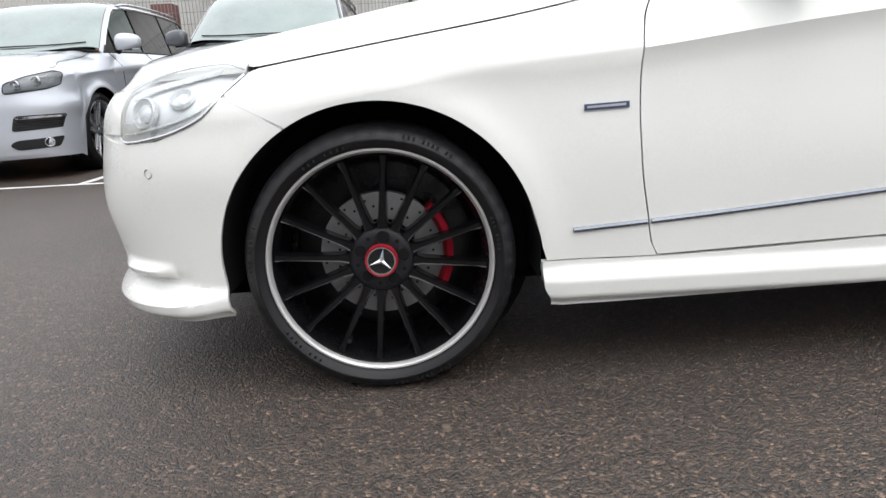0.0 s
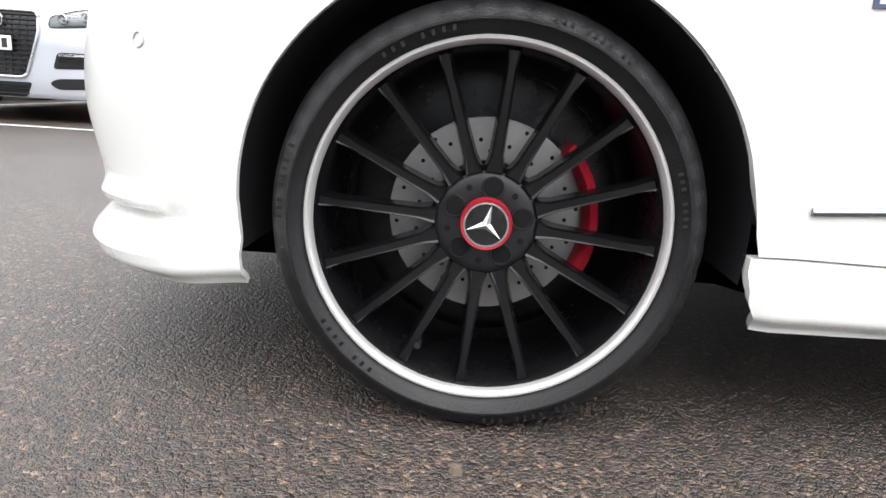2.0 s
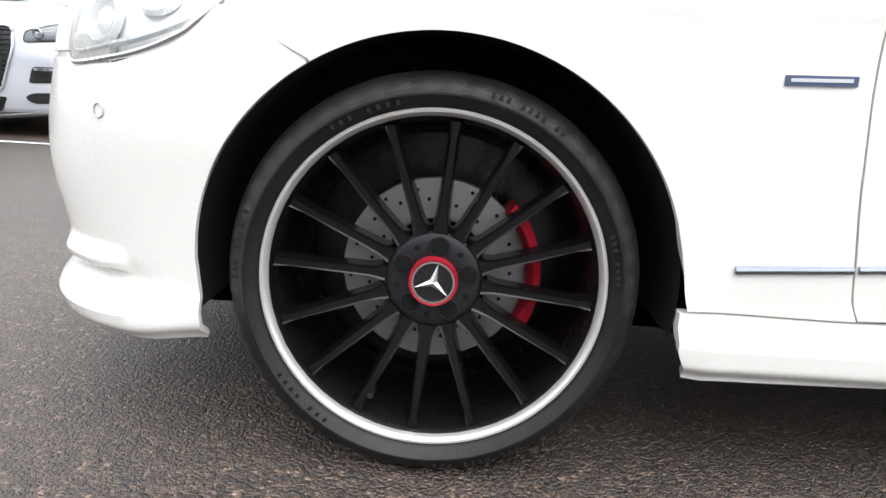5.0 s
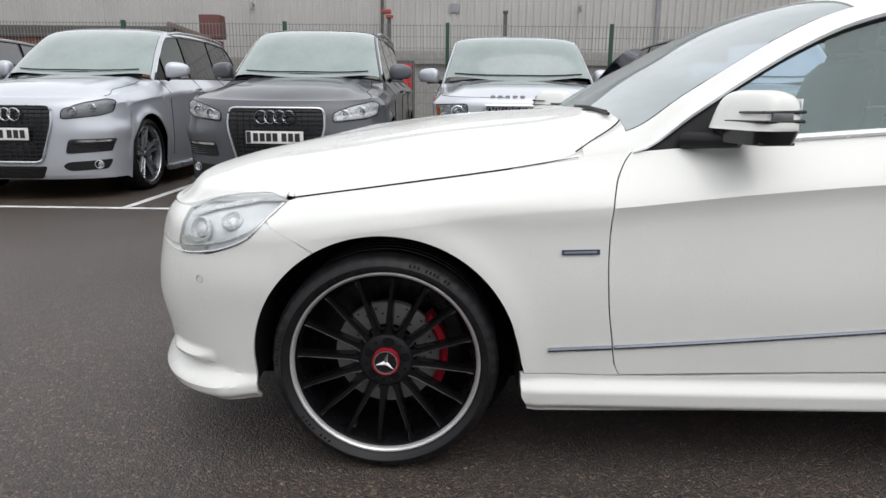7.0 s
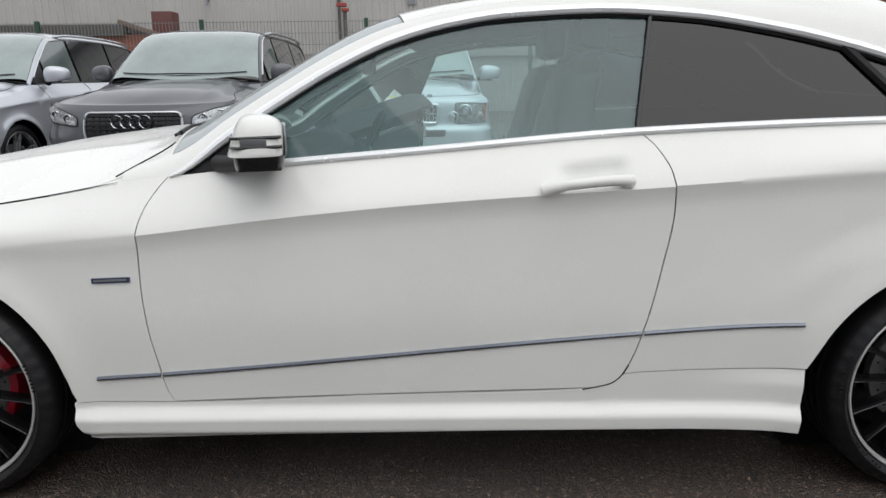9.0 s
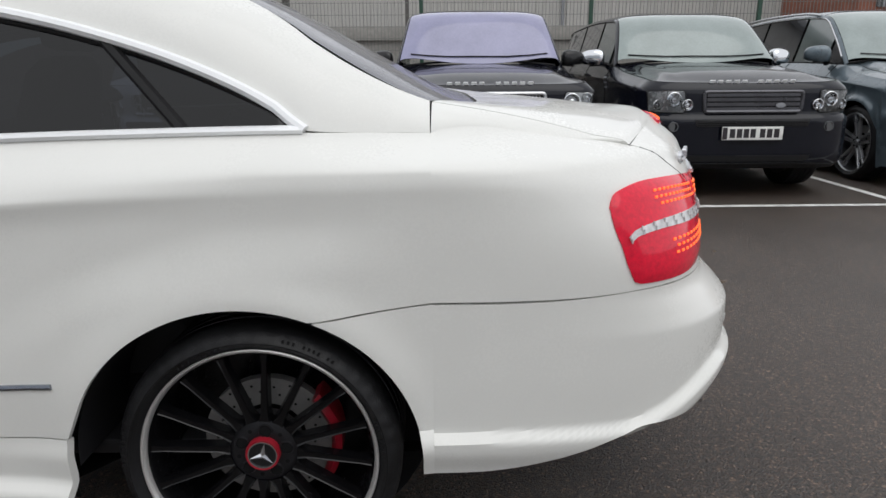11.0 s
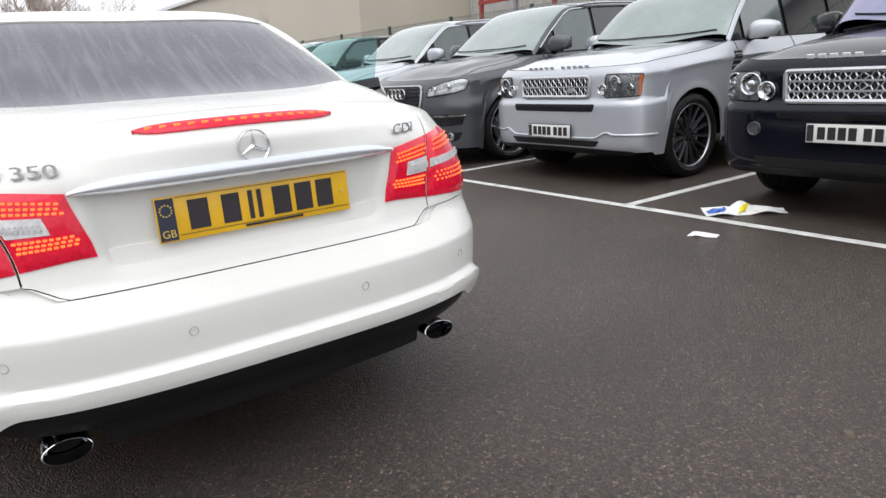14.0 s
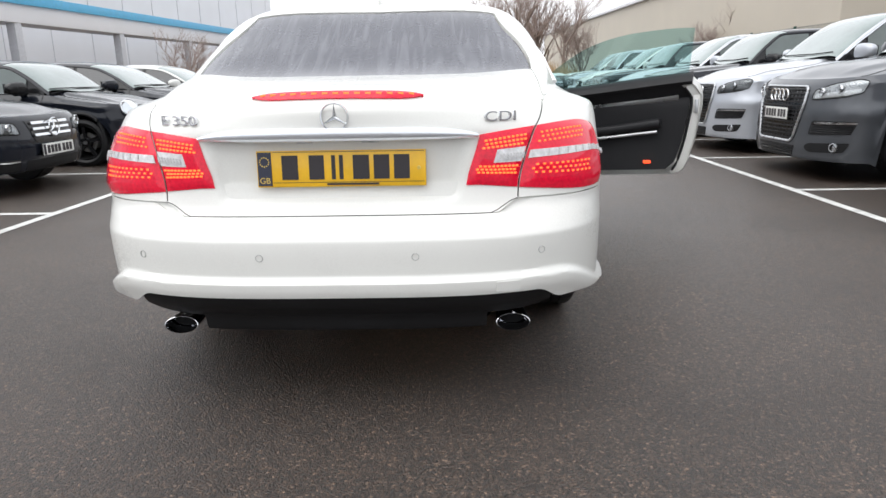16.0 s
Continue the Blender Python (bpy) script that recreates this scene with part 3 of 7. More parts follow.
def crv(*pts):
    """A smooth curve through a few (x, value) points, level beyond its ends."""
    xs = np.array(pts[0::2], float)
    ys = np.array(pts[1::2], float)
    h = np.diff(xs)
    d = np.diff(ys) / h
    m = np.zeros(len(xs))
    m[0], m[-1] = d[0], d[-1]
    for i in range(1, len(xs) - 1):
        if d[i - 1] * d[i] > 0:
            a, b = 2 * h[i] + h[i - 1], h[i] + 2 * h[i - 1]
            m[i] = (a + b) / (a / d[i - 1] + b / d[i])

    lx, ly, lm, lh, last = xs.tolist(), ys.tolist(), m.tolist(), h.tolist(), len(h) - 1

    def f(x):
        x = min(max(x, lx[0]), lx[-1])
        i = 0
        while i < last and x > lx[i + 1]:
            i += 1
        t = (x - lx[i]) / lh[i]
        return (ly[i] * (1 + 2 * t) * (1 - t) ** 2 + lm[i] * lh[i] * t * (1 - t) ** 2
                     + ly[i + 1] * t * t * (3 - 2 * t) + lm[i + 1] * lh[i] * t * t * (t - 1))
    return f


class Shell:
    """The outer skin of a car: half width by length and height, rounded into the nose and the tail.
    Lengths run backwards from the front axle; s runs 0..1 round the nose, 1..2 along the flank, 2..3 round the tail."""

    def __init__(self, x0, x1, nose, tail, n, m, half, crease, belt, inset, sill=0.3, low=(0.022, 0.012, 0.004, 0.0105),
                 arches=(), flare=0.012, fade=None, extra=None):
        self.x0, self.x1, self.nose, self.tail, self.n, self.m = x0, x1, nose, tail, n, m
        self.half, self.crease, self.belt, self.inset, self.sill, self.low = half, crease, belt, inset, sill, low
        self.arches, self.flare = arches, flare
        self.fade = fade or (lambda x: 1.0)
        self.extra = extra
        self.memo = {}

    def width(self, x, z):
        got = self.memo.get(round(x, 4))
        if got is None:
            zc, zb, s = self.crease(x), self.belt(x), self.sill
            off = crv(s - 0.15, self.low[0] + 0.02, s, self.low[0], s + 0.1, self.low[1], min(s + 0.25, zc - 0.09), self.low[2],
                      zc - 0.055, self.low[3] * self.fade(x), zc - 0.010, self.low[3] * 0.32 * self.fade(x), zc, 0.0, zc + 0.012 + 0.03 * (1 - self.fade(x)), 0.006, zb, self.inset(x), zb + 0.1, self.inset(x) + 0.07)
            got = self.memo[round(x, 4)] = (off, self.half(x))
        w = got[1] - got[0](z)
        for ax, az, r in self.arches:
            d = math.hypot(x - ax, z - az)
            w += self.flare * math.exp(-((d - r) / 0.055) ** 2)
        if self.extra:
            w += self.extra(x, z)
        return w

    def at(self, s, z, out=0.0, side=1):
        """The point at s and height z; out: metres proud of the skin; side: -1 is the car's left, where y is negative."""
        def raw(s, z):
            if s <= 1:
                a = math.radians(90 * s)
                return (self.x0 - (self.x0 - self.nose(z)) * max(math.cos(a), 0) ** (2 / self.n), self.width(self.x0, z) * math.sin(a) ** (2 / self.n))
            if s <= 2:
                x = self.x0 + (s - 1) * (self.x1 - self.x0)
                return x, self.width(x, z)
            a = math.radians(90 * (s - 2))
            m = self.round(z)
            return (self.x1 + (self.tail(z) - self.x1) * math.sin(a) ** (2 / m), self.width(self.x1, z) * max(math.cos(a), 0) ** (2 / m))
        x, w = raw(s, z)
        if out:
            e = 0.004
            xa, wa = raw(max(s - e, 0.0), z)
            xb, wb = raw(min(s + e, 3.0), z)
            xc, wc = raw(s, z - 0.01)
            xd, wd = raw(s, z + 0.01)
            n = Vector((xb - xa, wb - wa, 0)).cross(Vector((xd - xc, wd - wc, 0.02)))
            n = -n.normalized() if n.length > 1e-9 else Vector((0, 1, 0))
            if (s < 1 and n.x > 0.02) or (s > 2 and n.x < -0.02) or (1 <= s <= 2 and n.y < 0):
                n = -n
            return Vector((x + n.x * out, side * (w + n.y * out), z + n.z * out))
        return Vector((x, side * w, z))

    def round(self, z):
        """How square the tail's corners are at height z."""
        return self.m(z) if callable(self.m) else self.m

    def s_of(self, x):
        """s on the flank at length x."""
        return 1 + (x - self.x0) / (self.x1 - self.x0)

    def flank(self, x, z, out=0.0, side=1):
        return self.at(self.s_of(x), z, out, side)

haunch = crv(2.15, 0.56, 2.3, 0.66, 2.5, 0.755, 2.75, 0.815, 3.15, 0.83)
hero = Shell(
    x0=-0.30, x1=3.15, n=2.6, m=crv(0.3, 3.3, 0.62, 3.5, 0.74, 3.8, 0.90, 2.65, 0.95, 2.25, 1.0, 2.0, 1.04, 1.9),
    nose=crv(0.2, -0.74, 0.28, -0.782, 0.36, -0.802, 0.46, -0.822, 0.6, -0.80, 0.68, -0.78, 0.78, -0.72),
    tail=crv(0.22, 3.84, 0.30, 3.90, 0.40, 3.958, 0.55, 3.972, 0.596, 3.969, 0.608, 3.960, 0.64, 3.928, 0.69, 3.875, 0.76, 3.855, 0.85, 3.865, 0.93, 3.886, 0.97, 3.884, 1.01, 3.850, 1.03, 3.825, 1.05, 3.79),
    half=crv(-0.3, 0.878, 0.1, 0.893, 1.3, 0.897, 2.7, 0.897, 3.15, 0.892),
    crease=crv(-0.3, 0.66, 0.25, 0.739, 0.617, 0.772, 0.98, 0.813, 1.355, 0.846, 1.973, 0.883, 2.5, 0.914, 3.15, 0.93),
    belt=crv(-0.3, 0.768, 0.025, 0.815, 0.334, 0.860, 0.53, 0.893, 0.668, 0.909, 1.414, 0.972, 1.908, 1.010, 2.46, 1.030, 2.87, 1.036, 3.15, 1.03),
    inset=crv(-0.3, 0.085, 0.3, 0.10, 0.6, 0.105, 1.0, 0.095, 1.9, 0.09, 2.8, 0.10, 3.15, 0.155),
    fade=lambda x: (0.2 + 0.8 * min(max(x / 0.65, 0), 1)) * (1 - 0.80 * min(max((x - 2.05) / 0.75, 0), 1) ** 1.5),
    arches=((0, 0.322, 0.37), (2.742, 0.318, 0.378)),
    extra=lambda x, z: 0.015 * smooth(haunch(x) + 0.05, haunch(x) - 0.07, z) * smooth(2.15, 2.5, x) * (1 - 0.95 * smooth(2.86, 3.13, x)) if x > 2.15 else 0.0)

# ---- ground and markings ----
def ground_sheet():
    bm = bmesh.new()
    bmesh.ops.create_grid(bm, x_segments=40, y_segments=40, size=400)
    return bm


ground = tagged(part("ground", ground_sheet(), "asphalt"), "dark wet asphalt car park surface", "ground", kind="structure")
BAY0, BAY, ROW = -0.336, 2.55, 4.375


def stripe(a, b, w=0.085):
    """A painted line on the ground with slightly ragged edges."""
    bm = bmesh.new()
    a, b = Vector((*a, 0)), Vector((*b, 0))
    d = (b - a)
    n = max(int(d.length / 0.12), 2)
    q = Vector((-d.y, d.x, 0)).normalized() * w / 2
    rows = []
    for i in range(n + 1):
        p = a + d * i / n
        e = 0.006 * (noise.noise(p * 9) - 0.2)
        rows.append([bm.verts.new(p + q * (1 + e * 12) + Vector((0, 0, 0.004))), bm.verts.new(p - q * (1 - e * 10) + Vector((0, 0, 0.004)))])
    for r, s in zip(rows, rows[1:]):
        bm.faces.new((r[0], r[1], s[1], s[0]))
    bmesh.ops.recalc_face_normals(bm, faces=bm.faces)
    return bm


tagged(part("marking_row", stripe((-30, ROW), (22, ROW)), "line"), "worn white painted line across the bay fronts", "road marking", kind="structure")
for i in range(-9, 8):
    x = BAY0 + i * BAY
    tagged(part("marking_bay", stripe((x, ROW + 0.045), (x, ROW + 5.0)), "line"), "worn white painted parking bay line", "road marking", "bay lines", "structure")
OPP = -2.17
tagged(part("marking_row", stripe((-30, OPP), (6, OPP)), "line"), "worn white painted line across the bay fronts", "road marking", kind="structure")
for i in range(-9, 3):
    x = 0.35 + i * BAY
    tagged(part("marking_bay", stripe((x, OPP - 0.045), (x, OPP - 5.0)), "line"), "worn white painted parking bay line", "road marking", "bay lines", "structure")

# ---- the white coupe ----
G3 = 0.0019                                   # half a panel gap
car = thing("coupe", pose(0, 0.893, 0), "white two-door coupe with black multi-spoke wheels, its far door open", "car")
AF, AR = (0.0, 0.322, 0.372, 0.368), (2.742, 0.318, 0.384, 0.370)


def arch_z(a, x):
    k = 1 - ((x - a[0]) / a[2]) ** 2
    return a[1] + a[3] * math.sqrt(k) if k > 0 else 0.0


door_f = crv(0.28, 0.672, 0.302, 0.650, 0.33, 0.636, 0.40, 0.624, 0.52, 0.606, 0.65, 0.599, 0.77, 0.603, 0.83, 0.615, 0.88, 0.64, 0.915, 0.668)
door_r = crv(0.325, 1.76, 0.333, 1.80, 0.345, 1.843, 0.394, 1.883, 0.483, 1.914, 0.662, 1.955, 0.83, 1.981, 0.911, 1.973, 0.977, 1.941, 1.019, 1.897)
door_b = crv(0.6, 0.300, 1.185, 0.319, 1.8, 0.333, 2.0, 0.338)
sill_t = crv(0.37, 0.302, 0.65, 0.298, 1.2, 0.315, 1.78, 0.330, 1.86, 0.368, 1.9, 0.376, 2.37, 0.390)
bump_top = crv(2.88, 0.655, 3.15, 0.688)
# window line
dlo = crv(0.53, 0.893, 0.668, 0.909, 0.822, 1.012, 0.963, 1.104, 1.11, 1.190, 1.263, 1.259, 1.419, 1.301, 1.577, 1.323, 1.815, 1.332, 2.05, 1.317, 2.279, 1.279, 2.486, 1.227,
          2.695, 1.153, 2.824, 1.087, 2.89, 1.040, 3.15, 1.03, 3.5, 1.012, 3.8, 0.985)
top_c = crv(0.46, 0.955, 0.59, 1.020, 0.85, 1.172, 1.25, 1.356, 1.6, 1.40, 1.9, 1.424, 2.2, 1.428, 2.45, 1.418, 2.60, 1.395, 2.71, 1.355, 3.0, 1.205, 3.2, 1.104, 3.27, 1.082, 3.32, 1.072, 3.6, 1.06, 3.85, 1.04)


def lean(x, z):
    """Half width of the side glass at length x and height z."""
    return hero.half(x) - hero.inset(x) - 0.43 * (z - hero.belt(x))


def tb(x):
    """Where the painted pillars end and the screens and roof begin."""
    return 0.17 + 0.33 * smooth(2.15, 2.66, x) * (1 - 0.6 * smooth(2.7, 3.12, x))


def dlo_w(x):
    w = lean(x, dlo(x))
    if x > 2.7:
        w = lerp(w, hero.width(min(x, 3.15), dlo(x)), smooth(2.7, 2.95, x))
    return w


def upper(x, t, side, out=0.0):
    """The skin above the window line: t runs from the window line to the middle of the roof."""
    wd, zd, zc = dlo_w(x), dlo(x), top_c(x)
    h = max(zc - zd, 0.01)
    g = smooth(0.9, 1.8, x)                   # rounder at the windscreen, squarer at the rear
    p = ((wd, zd), (wd - lerp(0.45, 0.35, g) * h, zd + lerp(0.80, 1.03, g) * h), (wd * lerp(0.55, 0.70, g), zc - 0.03 * (1 - g) * h), (0, zc))
    u = 1 - t
    c = (u ** 3, 3 * u * u * t, 3 * u * t * t, t ** 3)
    w = sum(a * b[0] for a, b in zip(c, p))
    z = sum(a * b[1] for a, b in zip(c, p))
    k = smooth(0, 0.5, t)
    return Vector((x, side * (w + out * (1 - k)), z + out * (0.3 + 0.7 * k)))


def skin_in(p):
    return Vector((min(max(p.x, 1.0), 2.6), 0, 0.7))


TB = tb(3.12)
ws_b, ws_t = (lambda t: 0.66 - 0.07 * smooth(0.15, 1, t)), (lambda t: 1.30 - 0.08 * t)
rw_t, rw_b = (lambda t: 2.66 + 0.05 * t), (lambda t: 3.11 + 0.16 * smooth(0.1, 0.8, t))


def s_for_w(w, z):
    """s on the tail's curve at half width w."""
    k = min(abs(w) / hero.width(hero.x1, z), 1.0)
    return 2 + math.degrees(math.acos(k ** (hero.round(z) / 2))) / 90


lid_edge = crv(0.66, 0.535, 0.70, 0.550, 0.734, 0.552, 0.90, 0.602, 0.945, 0.630, 1.03, 0.655)


def lid_top(e):
    return 1.036 - 0.045 * e * e


def deck(a, b):
    u = 2 * b - 1
    side = -1 if u < 0 else 1
    t = lerp(TB + 0.004, 1, 1 - abs(u))
    p0 = upper(rw_b(t) + 0.010, t, side)
    w = 0.650 * u
    zr = lid_top(abs(u))
    xr = hero.at(s_for_w(max(abs(w), 1e-4), zr), zr).x
    p1 = Vector((xr, w, zr))
    p = p0.lerp(p1, a)
    p.y = lerp(p0.y, p1.y, a ** 2.0)
    p.z += 0.010 * math.sin(a * math.pi) + 0.008 * smooth(0.8, 0.97, a) * (1 - smooth(0.97, 1.0, a))
    return p


for side in (-1, 1):
    # wings
    part("front_wing", flank_sheet(hero, const(-0.19), lambda z: door_f(z) - G3, lambda x: max(arch_z(AF, x), sill_t(x) + G3), lambda x: hero.belt(x) - (0.003 if x < 0.53 else 0), side, 110, 28, fold=0.5), "white", car)
    part("wing_front", flank_sheet(hero, const(-0.334), const(-0.19), crv(-0.335, 0.718, -0.19, 0.643), crv(-0.335, 0.720, -0.306, 0.730, -0.268, 0.766, -0.19, hero.belt(-0.19) - 0.003), side, 24, 10), "white", car)
    # white body behind the seams of wing, lamp and bumper
    part("wing_backing", flank_sheet(hero, const(-0.345), const(-0.186), lambda x: max(0.612, arch_z(AF, x) + 0.004), const(0.735), side, 14, 8, -0.004, 0), "white", car)
    part("bumper_seam", tube([hero.flank(x, z, -0.001, side) for x, z in [(lerp(-0.334, -0.192, k / 10), crv(-0.335, 0.716, -0.19, 0.642)(lerp(-0.334, -0.192, k / 10))) for k in range(11)]], 0.0014, 5), "joint", car)
    seam = [hero.flank(x, hero.belt(x) - 0.001, -0.001, side) + Vector((0, -side * 0.004, 0.001)) for x in [lerp(-0.262, 0.525, i / 24) for i in range(25)]]
    part("bonnet_seal", tube(seam, 0.0024, 5), "under", car)
    # sill
    def sill_out(x, z):
        up = sill_t(x)
        end = smooth(0.382, 0.43, x)
        return 0.030 * smooth(0.290 - 0.004 * (1 - end), 0.254, z) * (0.6 + 0.4 * end) - 0.022 * smooth(0.222, 0.19, z) + 0.010 * smooth(2.0, 2.35, x) * smooth(up, up - 0.05, z)
    part("sill", flank_sheet(hero, lambda z: 0.378 + 0.022 * smooth(0.25, 0.19, z), const(2.352), lambda x: 0.188 + 0.03 * smooth(0.4, 1.6, x), lambda x: sill_t(x) - G3, side, 70, 20, sill_out, 0.02), "white", car)
    # rear quarter
    def zb_q(x):
        if x < 2.36:
            return sill_t(x) + G3
        if x < 3.12:
            return max(arch_z(AR, x), 0.392 if x < 2.742 else bump_top(x) + G3)
        return bump_top(x) + G3
    part("rear_wing", flank_sheet(hero, lambda z: door_r(z) + G3, const(3.15), zb_q, hero.belt, side, 110, 56, fold=0.6), "white", car)
    def corner(a, b):
        """The rear corner: up the skin, then over the shoulder to the lid's edge."""
        z0 = lerp(0.690, 0.702, smooth(0, 0.5, a))
        q = deck(a, 1.0 if side > 0 else 0.0) + Vector((0, side * 0.004, -0.001))
        z1 = lerp(dlo(3.15), q.z - 0.004, a)
        if b <= 0.66:
            z = lerp(z0, z1, b / 0.66)
            return hero.at(lerp(2.0, s_for_w(lid_edge(z) + 0.003, z), a), z, 0.0, side)
        c = (b - 0.66) / 0.34
        o = hero.at(lerp(2.0, s_for_w(lid_edge(z1) + 0.003, z1), a), z1, 0.0, side)
        arc = upper(3.15, c * TB, side) - upper(3.15, 0, side).lerp(upper(3.15, TB, side), c)
        return o.lerp(q, c) + arc * (1 - a) ** 1.3
    part("rear_corner", sheet(corner, 40, 50, axis_in, 0.012), "white", car)
    # pillars, roof rail
    part("roof_rail", sheet(lambda a, b: upper(lerp(0.535, 3.148, a), b * tb(lerp(0.535, 3.148, a)), side), 110, 10, skin_in, 0.015), "white", car)

    # chrome round the windows and along the belt
    rim_pts = [Vector((x, side * (dlo_w(x) + 0.004), dlo(x))) for x in [0.668 + i * (2.885 - 0.668) / 70 for i in range(71)]]
    part("window_chrome", tube(rim_pts, lambda t: 0.0125 * min(1.0, 0.30 + t * 12), 8), "bright", car, "chrome window surround")
    part("window_seal", tube([Vector((p.x, p.y * 0.993, p.z - 0.017)) for p in rim_pts[3:-2]], 0.006, 5), "trim", car)
    belt_pts = [hero.flank(x, hero.belt(x) + 0.004, 0.004, side) for x in [0.905 + i * (2.88 - 0.905) / 50 for i in range(51)]]
    if side < 0:
        part("belt_chrome", tube(belt_pts, 0.010, 8), "bright", car, "chrome belt strip")
    else:
        part("belt_chrome", tube(belt_pts[26:], 0.009, 6), "chrome", car, "chrome belt strip")
    # side glass
    def pane(x0, x1, ins=0.012):
        def fn(a, b):
            x = lerp(x0(b), x1(b), a)
            lo, hi = hero.belt(x) + 0.0, dlo(x) - 0.008
            z = lerp(lo, max(hi, lo), b)
            return Vector((x, side * (lean(x, z) - ins), z))
        return fn
    if side < 0:
        ob = part("side_window", sheet(pane(lambda b: 0.885 - 0.03 * b, lambda b: lerp(1.895, 1.945, b)), 24, 8, skin_in, 0), "win", car, "green-tinted door glass")
        ob.visible_shadow = False
    ob = part("quarter_window", sheet(pane(lambda b: lerp(1.903, 1.953, b), lambda b: 2.87 - 0.02 * b), 30, 8, skin_in, 0), "windark", car, "dark privacy glass")
    qp = [Vector((lerp(2.635, 2.452, k / 6), 0, lerp(1.040, 1.232, k / 6))) for k in range(7)]
    part("quarter_post", tube([Vector((p.x, side * (lean(p.x, p.z) - 0.006), p.z)) for p in qp], 0.013, 6), "trim", car)
    bp = [Vector((lerp(1.897, 1.952, k / 6), 0, lerp(1.012, 1.322, k / 6))) for k in range(7)]
    part("window_divider", tube([Vector((p.x, side * (lean(p.x, p.z) - 0.006), p.z)) for p in bp], 0.007, 5), "gloss_black", car)
    # black triangle before the mirror
    if side < 0:
        def tri(a, b):
            x = lerp(0.684, 0.905, a)
            lo, hi = hero.belt(x) + 0.002, max(min(dlo(x) - 0.010, 1.03 + (x - 0.85) * 0.3), hero.belt(x) + 0.008)
            z = lerp(lo, hi, b)
            return Vector((x, side * (lean(x, z) - 0.007), z))
        part("mirror_sail", sheet(tri, 10, 5, skin_in, 0.004), "trim", car)
    # rubbing strip
    strip_z = crv(0.449, 0.373, 0.625, 0.384, 1.91, 0.492, 2.15, 0.508, 2.34, 0.516)
    for x0, x1 in ((0.45, door_f(0.38) - 0.004), (door_f(0.38) + 0.004, door_r(0.49) - 0.004), (door_r(0.49) + 0.004, 2.338)):
        if side > 0 and 0.6 < x0 < 1.0:
            continue
        n = max(int((x1 - x0) / 0.05), 3)
        pts = [hero.flank(lerp(x0, x1, i / n), strip_z(lerp(x0, x1, i / n)), 0.002, side) for i in range(n + 1)]
        part("rubbing_strip", tube(pts, 0.0065, 6, flat=0.7), "strip", car, "slim dark chrome side strip")
    # wheels
    for xw in (0.0, 2.76):
        m = pose(xw, side * 0.878, 0.319, 0, 0, 0 if side < 0 else 180)
        wheel(car, m, "coupe", 0.319, 0.265, 0.215, 16, 48)
    # arch liners
    for a in (AF, AR):
        bm = bmesh.new()
        rows = []
        for k in range(31):
            an = radians(lerp(-92 if a is AR else -101, 80 if a is AR else 100, k / 30))
            rr = (a[2] + 0.004, a[3] + 0.004)
            ring = []
            for w in (lerp(0.872, 0.850, smooth(-0.10, -0.30, rr[0] * math.sin(an))) if a is AF else 0.872, 0.80, 0.60):
                ring.append(bm.verts.new((a[0] + rr[0] * math.sin(an), side * w, a[1] + rr[1] * math.cos(an))))
            rows.append(ring)
        for p, q in zip(rows, rows[1:]):
            for k in range(2):
                bm.faces.new((p[k], p[k + 1], q[k + 1], q[k]))
        part("arch_liner", bm, "liner", car)
        # Added black disc stands in for the darkness deep in the arch.
        part("arch_shade_disc", lathe([(0.0, 0.0), (a[2] + 0.03, 0.0)], 40, m=Matrix.Translation((a[0], side * 0.61, a[1]))), "under", car)

# door, near side: shut
def handle_cup(x, z):
    return -0.018 * math.exp(-((x - 1.775) / 0.082) ** 6) * math.exp(-((z - 0.908 - 0.10 * (x - 1.765)) / 0.030) ** 4)


part("door", flank_sheet(hero, lambda z: door_f(z) + G3, lambda z: door_r(z) - G3, lambda x: door_b(x), hero.belt, -1, 90, 50, handle_cup, fold=0.76), "white", car)


part("door_seam", tube([hero.flank(door_r(z) + 0.001, z, 0.0, -1) for z in [lerp(0.326, 0.40, k / 14) for k in range(15)]], 0.0018, 5), "under", car)


# inner shell that closes the gaps
def inner(side):
    def fn(a, b):
        x = lerp(0.42, 2.33, a)
        z = lerp(0.21, hero.belt(x) - 0.02, b)
        return hero.flank(x, z, -0.022, side)
    return sheet(fn, 40, 10, axis_in, 0)


part("inner_side", inner(-1), "under", car)

# bonnet
hood_z = crv(-0.80, 0.70, -0.72, 0.735, -0.6, 0.765, -0.42, 0.778, -0.27, 0.772, 0.025, 0.815, 0.334, 0.860, 0.53, 0.893)
hood_c = crv(-0.80, 0.69, -0.75, 0.745, -0.70, 0.79, -0.6, 0.828, -0.38, 0.878, -0.1, 0.930, 0.18, 0.975, 0.5, 1.004, 0.62, 1.010)
lamp_b = crv(0.655, 0.640, 0.705, 0.618, 0.826, 0.629, 0.941, 0.664, 0.985, 0.712, 1.009, 0.765)
lamp_t = crv(0.655, 0.722, 0.691, 0.740, 0.83, 0.774, 0.985, 0.787, 1.009, 0.770)
nose_edge = [hero.at(0.69 * i / 16, lerp(0.730, 0.738, i / 16), 0.002) for i in range(16)] + [hero.at(lerp(0.69, 1.0085, i / 24), lamp_t(lerp(0.69, 1.0085, i / 24)) + 0.003, 0.002) for i in range(25)]


